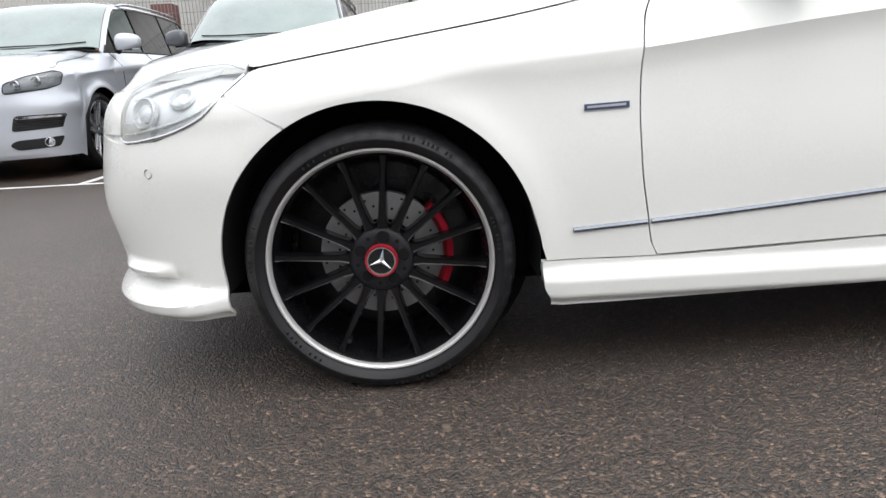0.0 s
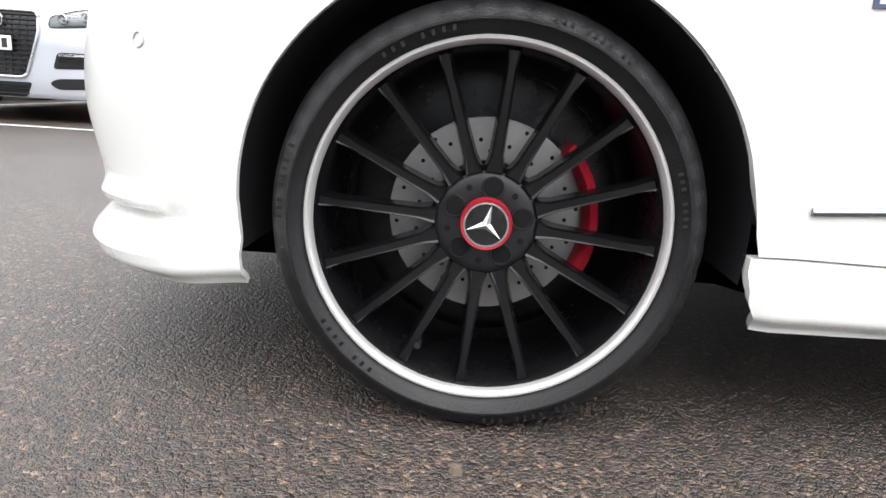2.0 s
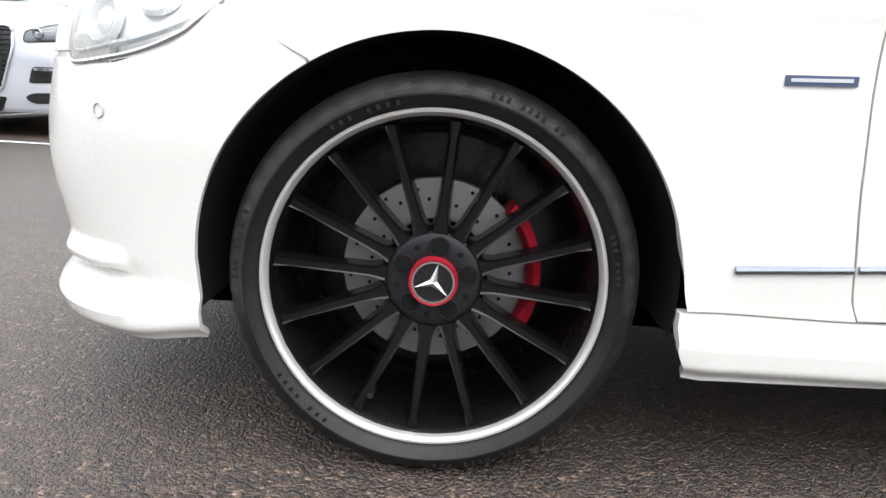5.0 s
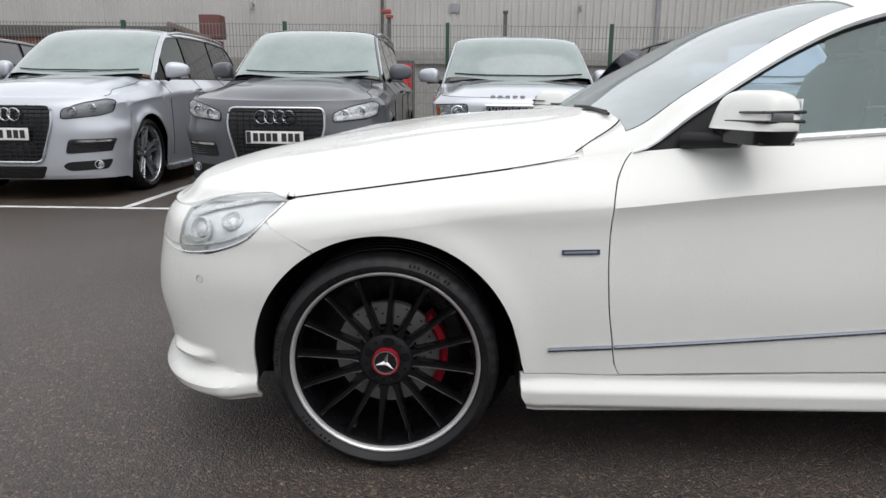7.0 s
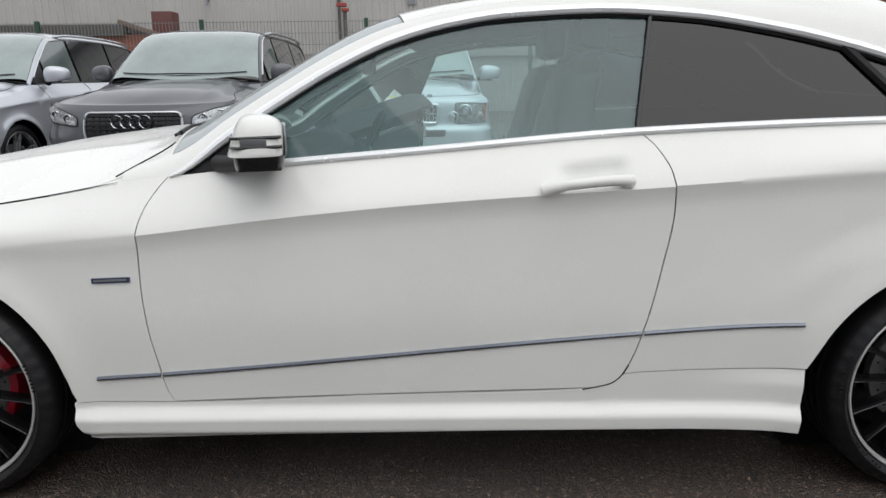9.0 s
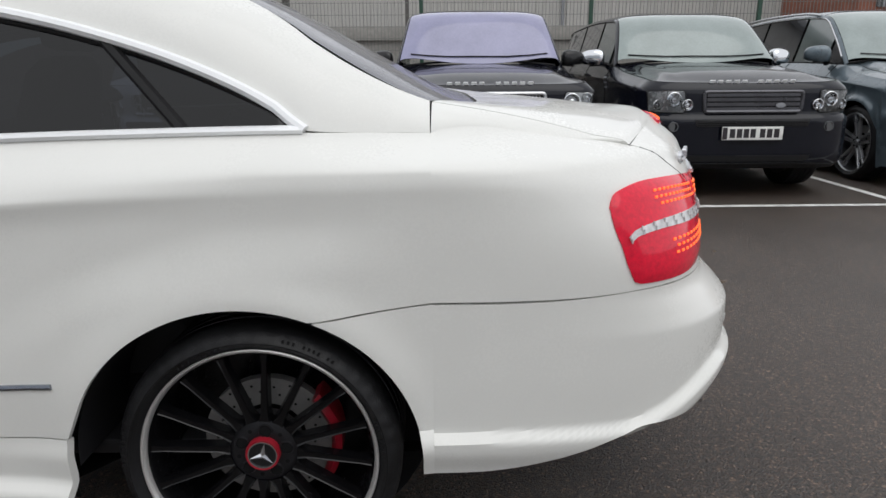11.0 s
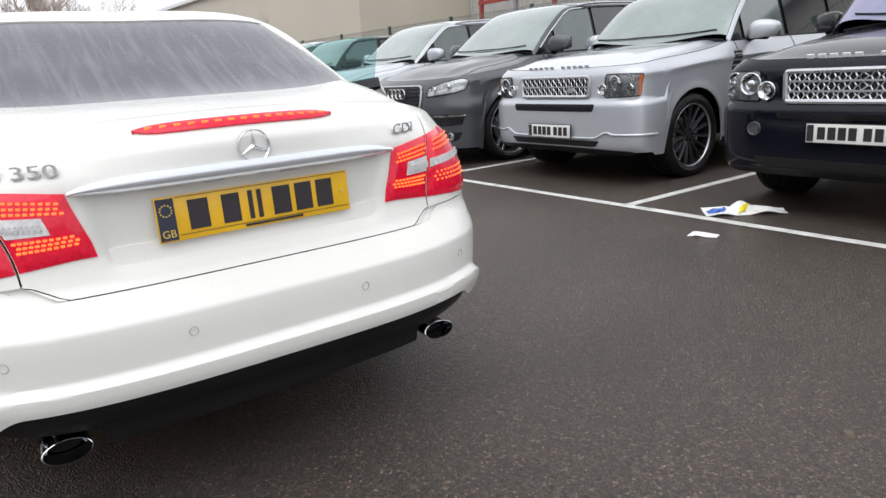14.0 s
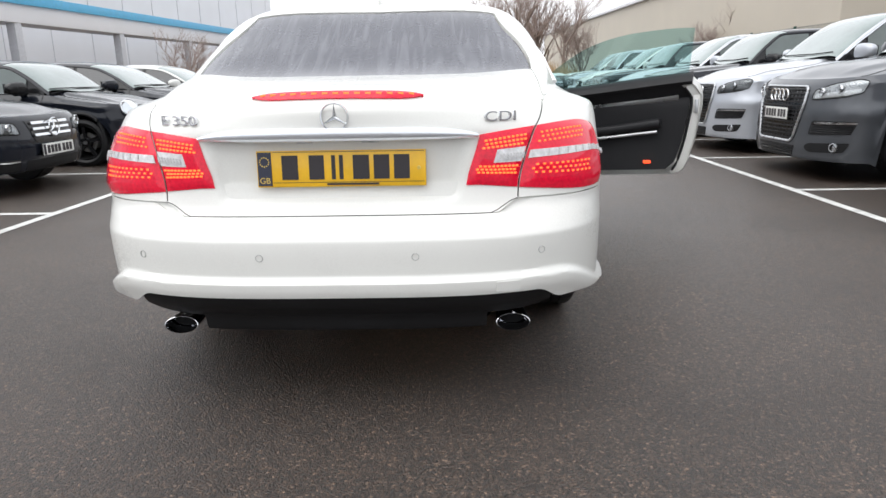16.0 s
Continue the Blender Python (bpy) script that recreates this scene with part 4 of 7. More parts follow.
def front_at(w):
    """The bonnet's leading edge at half width w."""
    for p, q in zip(nose_edge, nose_edge[1:]):
        if q.y >= w > p.y - 1e-9:
            return p.lerp(q, (w - p.y) / max(q.y - p.y, 1e-6))
    return nose_edge[-1].copy()


def bonnet(a, b):
    u = 2 * b - 1
    e = abs(u)
    a = a ** 1.3
    f = front_at(e * 0.790)
    x = lerp(f.x, 0.55 + 0.04 * (1 - e ** 6), a)
    y = lerp(f.y, 0.785 * e, a)
    z = hood_c(x) - (hood_c(x) - hood_z(x)) * e ** 2.4
    z += (f.z - z) * (1 - smooth(0.0, 0.07, a))
    z += 0.008 * math.exp(-((e - 0.62) / 0.06) ** 2) * smooth(0.1, 0.4, a)
    p = Vector((x, math.copysign(y, u), z))
    t = lerp(tb(0.6) - 0.004, 1, 1 - e)
    foot = upper(ws_b(t) - 0.003, t, -1 if u < 0 else 1)
    return p.lerp(foot, smooth(0.86, 1.0, a))


part("bonnet", sheet(bonnet, 60, 48, lambda p: Vector((p.x, 0, 0.3)), 0.015), "white", car)
for sd in (-1, 1):
    gap = [bonnet(lerp(0.905, 0.985, k / 8) ** (1 / 1.3), 0.5 + 0.5 * sd * lerp(1.0, 0.86, k / 8)) + Vector((0, sd * 0.004, 0.006)) for k in range(9)]
    def filler(a, b, sd=sd):
        p = bonnet(lerp(0.80, 1.0, a), 0.5 + 0.5 * sd) + Vector((0, -sd * 0.003, 0.0))
        q = hero.flank(p.x, hero.belt(p.x) - 0.002, 0.0, sd) if p.x < 0.54 else upper(p.x, 0.05, sd, -0.002)
        return p.lerp(q, b)
    part("wing_top", sheet(filler, 24, 4, lambda p: Vector((p.x, 0, 0.3)), 0), "white", car)
    part("bonnet_gap", tube(gap, 0.0022, 5), "under", car)
# cowl and wipers
def cowl(a, b):
    u = 2 * b - 1
    x = lerp(0.54, 0.68, a)
    return Vector((x, u * 0.74, 0.835 + 0.10 * (1 - u ** 4) + 0.01 * a))
part("cowl_panel", sheet(cowl, 6, 24, lambda p: Vector((p.x, 0, 0.3)), 0.02), "trim", car)
for y0 in (-0.35, 0.25):
    part("wiper", tube([(0.59, y0, 1.000), (0.61, y0 - 0.12, 1.018), (0.63, y0 - 0.24, 1.010)], 0.007, 6), "trim", car)
    part("wiper_blade", tube([(0.60, y0 + 0.12, 1.022), (0.61, y0 - 0.10, 1.022), (0.63, y0 - 0.28, 1.006)], 0.005, 5), "trim", car)

# glasshouse
def span(xa, xb, t0=0.012, ins=0.004):
    def fn(a, b):
        u = 2 * b - 1
        t = lerp(0.2, 1, 1 - abs(u))
        t = lerp(tb(lerp(xa(t), xb(t), a)) + t0, 1, 1 - abs(u))
        return upper(lerp(xa(t), xb(t), a), t, -1 if u < 0 else 1, -ins)
    return fn
ob = part("windscreen", sheet(span(ws_b, ws_t), 20, 30, skin_in, 0), "wscreen", car, "clear windscreen")
ob.visible_shadow = False
part("roof", sheet(span(lambda t: ws_t(t) + 0.003, lambda t: rw_t(t) - 0.010, 0.0, -0.0005), 40, 40, skin_in, 0.02), "white", car)
part("rear_window", sheet(span(rw_t, rw_b), 24, 36, skin_in, 0), "rearglass", car, "dark rear window with mist and water runs")
part("headlining", sheet(span(lambda t: ws_t(t), lambda t: rw_t(t), 0.02, 0.05), 16, 16, skin_in, 0), "headlining", car)
# roof aerial
def fin(a, b):
    x = lerp(2.42, 2.56, a)
    h = 0.055 * math.sin(min(a * 1.15, 1) * math.pi * 0.5) * (1 - smooth(0.85, 1.0, a))
    u = 2 * b - 1
    return Vector((x, u * 0.022 * (1 - 0.55 * a), top_c(x) - 0.004 + h * (1 - u * u) ** 0.6))
part("roof_aerial", sheet(fin, 10, 8, lambda p: Vector((p.x, 0, 1.2)), 0), "white", car)

part("boot_lid", sheet(deck, 30, 40, lambda p: Vector((p.x, 0, 0.3)), 0.012), "white", car)


def lid_recess(w, z):
    return -0.020 * smooth(0.40, 0.355, abs(w) - 0.20 * (z - 0.80)) * smooth(0.69, 0.725, z) * smooth(0.905, 0.885, z)


def lid_face(a, b):
    u = 2 * a - 1
    e = abs(u)
    side = -1 if u < 0 else 1
    z = lerp(0.664 + 0.034 * smooth(0.90, 1.0, e), lid_top(e), b)
    w = max(e * lid_edge(z), 1e-4)
    p = hero.at(s_for_w(w, z), z, 0.0, side)
    p.x += lid_recess(p.y, z)
    return p
part("boot_face", sheet(lid_face, 90, 40, axis_in, 0.012), "white", car)

# painted tail panel behind the lid's and lamps' edges
part("tail_panel", round_sheet(hero, both(2.26), const(0.635), const(0.755), 80, 6, -0.012), "white", car)
for side in (-1, 1):
    edge = [hero.at(s_for_w(lid_edge(z), z), z, -0.0015, side) for z in [lerp(0.705, 0.985, k / 24) for k in range(25)]]
    part("lid_gap", tube(edge, 0.0024, 5), "under", car)
low = []
for k in range(61):
    u = lerp(-1, 1, k / 60)
    z = 0.6625 + 0.038 * smooth(0.86, 1.0, abs(u))
    low.append(hero.at(s_for_w(max(abs(u) * lid_edge(z), 1e-4), z), z, -0.001, -1 if u < 0 else 1))
part("lid_gap", tube(low, 0.0019, 5), "under", car)

# rear bumper
def rb_path(a):
    e = abs(2 * a - 1)
    return 3 - e * (3 - 2.0), (-1 if a < 0.5 else 1)
def rb_top2(a):
    s, _ = rb_path(a)
    return lerp(0.684, 0.698, smooth(2.0, 2.3, s)) - 0.036 * smooth(2.68, 2.76, s)
S_VAL = s_for_w(0.64, 0.40)


def rb_bot2(a):
    s, _ = rb_path(a)
    return 0.285 + 0.100 * smooth(2.0, 2.30, s) + 0.043 * smooth(S_VAL - 0.06, S_VAL + 0.05, s)
def rb_out2(a, z):
    s, _ = rb_path(a)
    lipz = lerp(0.380, 0.482, smooth(2.20, 2.58, s))
    return 0.024 * smooth(lipz + 0.008, lipz - 0.012, z) - 0.014 * smooth(lipz - 0.03, lipz - 0.10, z)
part("rear_bumper", round_sheet(hero, rb_path, rb_bot2, rb_top2, 150, 48, rb_out2, 0.03), "white", car)
for side in (-1, 1):
    def zb_b(x):
        return max(arch_z(AR, x), 0.285)
    def s_out(x, z):
        return 0.024 * smooth(0.388, 0.368, z) - 0.014 * smooth(0.350, 0.280, z)
    part("bumper_end", flank_sheet(hero, lambda z: 2.742 + 0.384 * math.sqrt(max(1 - ((min(z, 0.68) - 0.318) / 0.370) ** 2, 0)) if z > 0.318 else 3.126, const(3.15), const(0.285), lambda x: bump_top(x) - 0.002, side, 40, 26, s_out, 0.02), "white", car)


# front bumper
def arch_x(z):
    """The front arch's leading edge at height z."""
    if z > 0.642:
        return -0.192
    if z < 0.322:
        return -0.371 + 0.008 * smooth(0.322, 0.21, z)
    return -0.372 * math.sqrt(1 - ((z - 0.322) / 0.368) ** 2)


def s_at(x, z):
    """s at length x, on the nose's curve or on the flank."""
    if x >= hero.x0:
        return hero.s_of(x)
    k = min((hero.x0 - x) / (hero.x0 - hero.nose(z)), 1.0)
    return math.degrees(math.acos(k ** (hero.n / 2))) / 90


fb_t = crv(0.0, 0.640, 0.35, 0.636, 0.50, 0.622, 0.60, 0.624, 0.68, 0.640, 0.73, 0.658, 0.813, 0.714, 1.0, 0.640)


def fb_point(a, b):
    e = abs(2 * a - 1)
    side = -1 if a < 0.5 else 1
    z = lerp(0.196, fb_t(e) - 0.003, b)
    if e < 0.6:
        s = e / 0.6 * 0.80
    else:
        xa = hero.at(0.80, z).x
        s = s_at(lerp(xa, arch_x(z), (e - 0.6) / 0.4), z)
    lip = 0.052 * smooth(0.276, 0.246, z) * (1 - 0.66 * smooth(0.66, 1.0, e)) - 0.026 * smooth(0.226, 0.196, z) - 0.008 * math.exp(-((z - 0.290) / 0.016) ** 2) * (1 - smooth(0.60, 0.85, e))
    notch = 0.022 * smooth(0.36, 0.46, e) * (1 - smooth(0.54, 0.64, e)) * smooth(0.338, 0.312, z) * smooth(0.288, 0.304, z)
    return hero.at(s, z, lip + notch, side)


part("front_bumper", sheet(fb_point, 150, 60, axis_in, 0.010), "white", car)
part("nose_backing", round_sheet(hero, both_nose(0.80), const(0.590), const(0.664), 60, 6, -0.005), "white", car)
part("grille", round_sheet(hero, both_nose(0.42), const(0.640), const(0.728), 30, 6, -0.012), "trim", car)
for side in (-1, 1):
    part("nose_panel", round_sheet(hero, lambda a: (lerp(0.42, 0.668, a), side), const(0.638), lambda a: lerp(0.730, 0.737, a), 12, 8, 0.001), "white", car)

# ---- coupe: lamps, badges, mirror, door, cabin ----
def tail_pt(w, z, out=0.0):
    return hero.at(s_for_w(w, z), z, out, -1 if w < 0 else 1)


led_me = bpy.data.meshes.new("led")
_b = bx((0, 0, 0), (0.004, 0.0095, 0.0062), bevel=0.002)
_b.to_mesh(led_me)
_b.free()
led_me.materials.append(M["amber_led"])
lamp_lo = crv(2.235, 0.740, 2.27, 0.714, 2.40, 0.712, 2.67, 0.727, 2.84, 0.744)
lamp_hi = crv(2.235, 0.850, 2.29, 0.908, 2.40, 0.924, 2.64, 0.910, 2.80, 0.890)
for side in (-1, 1):
    # outer lamp on the wing, inner lamp on the lid
    for outer in (True, False):
        def spot(a, b, out):
            z = 0.8
            s = 2.5
            for _ in range(3):
                z = lerp(lamp_lo(s), lamp_hi(s), b)
                if outer:
                    s = lerp(2.238 + 0.02 * (2 * b - 1) ** 4, s_for_w(lid_edge(z) + 0.0035, z), a)
                else:
                    s = lerp(s_for_w(lid_edge(z) - 0.0035, z), s_for_w(lerp(0.385, 0.432, b) + 0.02 * max(0.0, 0.25 - b) ** 1.0, z), a)
            return hero.at(s, z, out, side)

        def lens(a, b):
            edge = min(min(a, 1 - a) * (9 if outer else 5), min(b, 1 - b) * 7)
            return spot(a, b, 0.011 * min(1.0, 0.30 + edge))
        lamp = part("tail_lamp", sheet(lens, 30, 16, axis_in, 0.02), "red_lens", car, "red tail lamp with lit light-emitting rows")
        part("clear_strip", sheet(lambda a, b: spot(lerp(0.05, 0.985 if outer else 0.62, a), lerp(lerp(0.535, 0.51, a) if outer else 0.47, lerp(0.60, 0.635, a) if outer else 0.70, b), 0.0125), 20, 3, axis_in, 0.004), "clear_lens", lamp, "clear lens band")
        cols = 11 if outer else 10
        for row, f in enumerate((0.27, 0.335, 0.40, 0.755, 0.82, 0.885)):
            for c in range(cols):
                k = (c + 0.45 * (row % 2)) / cols
                a = lerp(0.36 + 0.05 * (row > 2) if outer else 0.12, 0.96 if outer else 0.92, k)
                p, q = spot(a, f, 0.0116), spot(a + 0.02, f, 0.0116)
                ang = math.degrees(math.atan2((q - p).y, (q - p).x)) - 90
                part("led", led_me, None, lamp, "", pose(*p, 0, 0, ang))
        for row, f in enumerate((0.55, 0.595)):
            for c in range(cols - 2):
                p = spot(lerp(0.05, 0.93 if outer else 0.60, c / (cols - 2)), f, 0.0140)
                part("facet", bx((0, 0, 0), (0.003, 0.006, 0.010), bevel=0.001), "clear_lens", lamp, "", Matrix.Translation(p))

# third brake lamp
def brk(a, b):
    w = lerp(-0.262, 0.262, a)
    z = 1.012 + 0.007 * (1 - (w / 0.262) ** 2) + (b - 0.5) * 0.021 * (1 - abs(2 * a - 1) ** 8 * 0.85)
    return tail_pt(w if abs(w) > 1e-4 else 1e-4, z, 0.006 + 0.003 * math.sin(b * math.pi))
brake = part("brake_lamp", sheet(brk, 48, 4, axis_in, 0.01), "red_lens", car, "slim red high-level brake lamp")
for i in range(15):
    w = lerp(-0.225, 0.225, i / 14)
    part("brake_led", bx((0, 0, 0), (0.003, 0.017, 0.007), bevel=0.001), "amber_led", brake, "", Matrix.Translation(tail_pt(w + 1e-4, 1.012 + 0.007 * (1 - (w / 0.262) ** 2), 0.0095)))

# boot chrome bar, emblem, lettering, plate
def bar(a, b):
    w = lerp(-0.425, 0.425, a)
    e = abs(2 * a - 1)
    z = lerp(0.890, 0.927 - 0.018 * e ** 6 - 0.008 * e * e, b)
    return tail_pt(w if abs(w) > 1e-4 else 1e-4, z, 0.010 + 0.008 * math.sin(b * math.pi))
part("boot_chrome", sheet(bar, 48, 6, axis_in, 0.012), "bar", car, "bright chrome boot handle bar")
face = Matrix(((0, 0, 1, 0), (1, 0, 0, 0), (0, 1, 0, 0), (0, 0, 0, 1)))       # lettering stands on the tail, read from behind
em = part("emblem", lathe([(0.0375, -0.002), (0.0405, -0.006), (0.043, -0.002), (0.043, 0.004)], 40, m=pose(0, 0, 0, 0, 0, 90)), "chrome", car, "round chrome emblem", Matrix.Translation(tail_pt(1e-4, 0.958, 0.004)))
for i in range(3):
    a = 2 * math.pi * i / 3
    d = Vector((0, math.sin(a), math.cos(a)))
    n = Vector((0, math.cos(a), -math.sin(a)))
    bm = bmesh.new()
    v = [bm.verts.new(q) for q in (n * 0.006, Vector((0.006, 0, 0)), -n * 0.006, d * 0.040)]
    bm.faces.new((v[0], v[1], v[3]))
    bm.faces.new((v[1], v[2], v[3]))
    bmesh.ops.recalc_face_normals(bm, faces=bm.faces)
    part("emblem_blade", bm, "chrome", em)
for s, w, z in (("E", -0.552, 0.944), ("350", -0.476, 0.944), ("CDI", 0.495, 0.944)):
    p = tail_pt(w, z, 0.008)
    q = tail_pt(w + 0.01, z, 0.008)
    ang = math.degrees(math.atan2((q - p).y, (q - p).x)) - 90
    me = text_mesh(s, 0.052, 0.0045)
    me.materials.append(M["badge_silver"])
    part("lettering", me, None, car, "raised chrome lettering", Matrix.Translation(p) @ pose(0, 0, 0, 0, 0, ang) @ face @ Matrix.Diagonal((1.30, 0.80, 1, 1)))
plate = part("number_plate", bx((0, 0, 0), (0.008, 0.520, 0.111), bevel=0.002), "yellow_plate", car, "yellow rear number plate with dark bars", pose(3.853, 0.008, 0.802, 0, -3, 0))
part("plate_band", bx((0.005, -0.236, 0), (0.002, 0.042, 0.103)), "navy", plate)
me = text_mesh("GB", 0.026)
me.materials.append(M["gold_ink"])
part("lettering", me, None, plate, "", Matrix.Translation((0.0068, -0.236, -0.036)) @ face)
for i in range(12):
    a = 2 * math.pi * i / 12
    part("plate_dot", lathe([(0.0022, 0), (0.0, -0.0004)], 8, m=pose(0, 0, 0, 0, 0, 90)), "gold_ink", plate, "", Matrix.Translation((0.0064, -0.236 + 0.014 * math.sin(a), 0.022 + 0.014 * math.cos(a))))
for y, w in ((-0.158, 0.050), (-0.076, 0.046), (-0.024, 0.012), (0.0, 0.012), (0.061, 0.050), (0.124, 0.048), (0.186, 0.048)):
    part("plate_bar", bx((0.0048, y, 0.004), (0.002, w, 0.074)), "ink", plate)
part("plate_note", bx((0.0048, 0.035, -0.0475), (0.002, 0.16, 0.006)), "ink", plate)
for z0, z1, y0, y1 in ((0.0505, 0.052, -0.21, 0.255), (-0.0425, -0.041, -0.21, 0.255)):
    part("plate_rule", bx((0.0046, (y0 + y1) / 2, (z0 + z1) / 2), (0.0015, y1 - y0, z1 - z0)), "ink", plate)
part("plate_screw", lathe([(0.006, 0), (0.005, -0.003), (0, -0.0035)], 12, m=pose(0, 0, 0, 0, 0, 90)), "gold_ink", plate, "", Matrix.Translation((0.005, 0.238, 0)))
for y in (-0.10, 0.10):
    part("plate_lamp", bx((3.850, y, 0.882), (0.02, 0.05, 0.006), bevel=0.002), "clear_lens", car)

# parking sensors
ring_me = bpy.data.meshes.new("parking_sensor")
_b = lathe([(0.0095, -0.0005), (0.0105, -0.0025), (0.0118, -0.0005)], 20)
_b.to_mesh(ring_me)
_b.free()
ring_me.materials.append(M["sensor_ring"])
def sensor(p, q):
    n = (q - p).normalized()
    part("parking_sensor", ring_me, None, car, "", Matrix.Translation(p) @ (-n).to_track_quat("Y", "Z").to_matrix().to_4x4())
for w in (-0.62, -0.235, 0.235, 0.62):
    s = s_for_w(w, 0.549)
    sd = -1 if w < 0 else 1
    sensor(hero.at(s, 0.549, 0.0, sd), hero.at(s, 0.549, 0.02, sd))
for sd in (-1, 1):
    sensor(hero.at(0.79, 0.552, 0.0, sd), hero.at(0.79, 0.552, 0.02, sd))
    # exhausts
    tip = bmesh.new()
    rings = []
    for x, r in ((3.775, 0.88), (3.868, 1.0), (3.872, 0.995), (3.873, 0.955), (3.864, 0.93), (3.79, 0.86)):
        ry, rz = 0.055 * r, 0.0265 * r
        rings.append([tip.verts.new((x - 0.008 * math.sin(a), sd * 0.537 + ry * math.cos(a), 0.304 + rz * math.sin(a))) for a in [2 * math.pi * k / 32 for k in range(32)]])
    for p, q in zip(rings, rings[1:]):
        for k in range(32):
            tip.faces.new((p[k], p[(k + 1) % 32], q[(k + 1) % 32], q[k]))
    tip.faces.new(rings[-1])
    bmesh.ops.recalc_face_normals(tip, faces=tip.faces)
    tip_ob = part("exhaust_tip", tip, "chrome", car, "oval chrome exhaust tip")
    part("exhaust_bore", lathe([(0.0, 0.0), (0.9, 0.0)], 24, m=pose(3.82, sd * 0.537, 0.304, 0, 0, 90) @ Matrix.Diagonal((0.045, 1, 0.024, 1))), "under", tip_ob)

# black valance with its fins
def val_path(a):
    w = lerp(-0.665, 0.665, a)
    return s_for_w(w if abs(w) > 1e-4 else 1e-4, 0.40), (-1 if a < 0.5 else 1)
part("diffuser", round_sheet(hero, val_path, lambda a: 0.330 + 0.035 * abs(2 * a - 1) ** 12, lambda a: 0.440 - 0.015 * abs(2 * a - 1) ** 12, 70, 10, lambda a, z: -0.006 - 0.012 * smooth(0.40, 0.330, z), 0.06), "valance", car, "black plastic rear valance")
def val2(a):
    w = lerp(-0.455, 0.455, a)
    return s_for_w(w if abs(w) > 1e-4 else 1e-4, 0.32), (-1 if a < 0.5 else 1)
part("diffuser_skirt", round_sheet(hero, val2, const(0.288), lambda a: 0.338, 40, 6, lambda a, z: -0.016 + 0.014 * smooth(0.33, 0.29, z), 0.05), "valance", car, "black plastic lower skirt")
part("tow_cover", round_sheet(hero, lambda a: (s_for_w(lerp(0.472, 0.545, a), 0.45), 1), const(0.436), const(0.468), 6, 6, 0.0265, 0.004), "white", car)

# underside
def belly(a, b):
    x = lerp(-0.55, 3.75, a)
    w = 0.66 if (abs(x) < 0.45 or abs(x - 2.74) < 0.45) else 0.80
    if x > 3.15:
        w = lerp(0.66, 0.46, (x - 3.15) / 0.60)
    return Vector((x, (2 * b - 1) * w, 0.20 + 0.08 * smooth(3.1, 3.75, x)))
part("underbody", sheet(belly, 40, 6, lambda p: Vector((p.x, p.y, 0.8)), 0.0), "under", car)

# headlamps
for sd in (-1, 1):
    def lampfn(out, k=1.0):
        def fn(a, b):
            s = lerp(0.672, 1.0085, a)
            zb_, zt_ = lamp_b(s), lamp_t(s)
            m = (zb_ + zt_) / 2
            z = lerp(lerp(m, zb_, k), lerp(m, zt_, k), b)
            return hero.at(s, z, out * (1 if 0 < b < 1 and 0 < a < 1 else 0.4), sd)
        return fn
    hl = part("headlamp", sheet(lampfn(-0.020), 30, 10, axis_in, 0.0), "lamp_white", car, "clear headlamp with chrome reflectors")
    for s, z, r in ((0.765, 0.688, 0.034), (0.885, 0.722, 0.026)):
        p = hero.at(s, z, -0.013, sd)
        n = (hero.at(s, z, 0.02, sd) - hero.at(s, z, 0.0, sd)).normalized()
        bowl = part("lamp_bowl", lathe([(r * 1.12, 0.004), (r * 1.08, -0.006), (r, -0.008), (r * 0.90, 0.004), (r * 0.62, 0.010), (r * 0.60, -0.002), (r * 0.4, -0.007), (0.0, -0.009)], 28), "reflector", hl, "bright lamp bowl", Matrix.Translation(p) @ (-n).to_track_quat("Y", "Z").to_matrix().to_4x4())
    for f0, f1, o in ((0.12, 0.20, -0.008), (0.82, 0.90, -0.010)):
        part("lamp_ridge", sheet(lambda a, b: hero.at(lerp(0.69, 0.985, a), lerp(lamp_b(lerp(0.69, 0.985, a)), lamp_t(lerp(0.69, 0.985, a)), lerp(f0, f1, b)), o + 0.006 * math.sin(b * math.pi), sd), 26, 4, axis_in, 0.006), "reflector", hl, "bright lamp ridge")
    part("lamp_bezel", tube([hero.at(s, lamp_b(s) + 0.003, 0.001, sd) for s in [lerp(0.675, 1.005, k / 24) for k in range(25)]], 0.0038, 6), "satin", hl)
    part("lamp_bezel", tube([hero.at(s, lamp_t(s) - 0.002, 0.001, sd) for s in [lerp(0.675, 1.005, k / 24) for k in range(25)]], 0.0022, 6), "satin", hl)
    gl = part("lamp_cover", sheet(lampfn(0.004), 30, 10, axis_in, 0.0), "lampglass", hl)
    gl.visible_shadow = False
    # wing badge
    bd = part("wing_badge", sheet(lambda a, b: hero.flank(lerp(0.474, 0.574, a), lerp(0.643, 0.657, b) + 0.003 * a, 0.004, sd), 10, 3, axis_in, 0.004), "badge_blue", car, "slim blue and chrome wing badge")
    part("badge_bar", sheet(lambda a, b: hero.flank(lerp(0.480, 0.566, a), lerp(0.648, 0.653, b) + 0.003 * a, 0.0055, sd), 10, 2, axis_in, 0.001), "satin", bd)

# near-side door handle
hpts = [(1.646, 0.874, 0.002), (1.665, 0.877, 0.013), (1.70, 0.881, 0.020), (1.76, 0.886, 0.022), (1.81, 0.891, 0.020), (1.845, 0.894, 0.013), (1.866, 0.896, 0.002)]
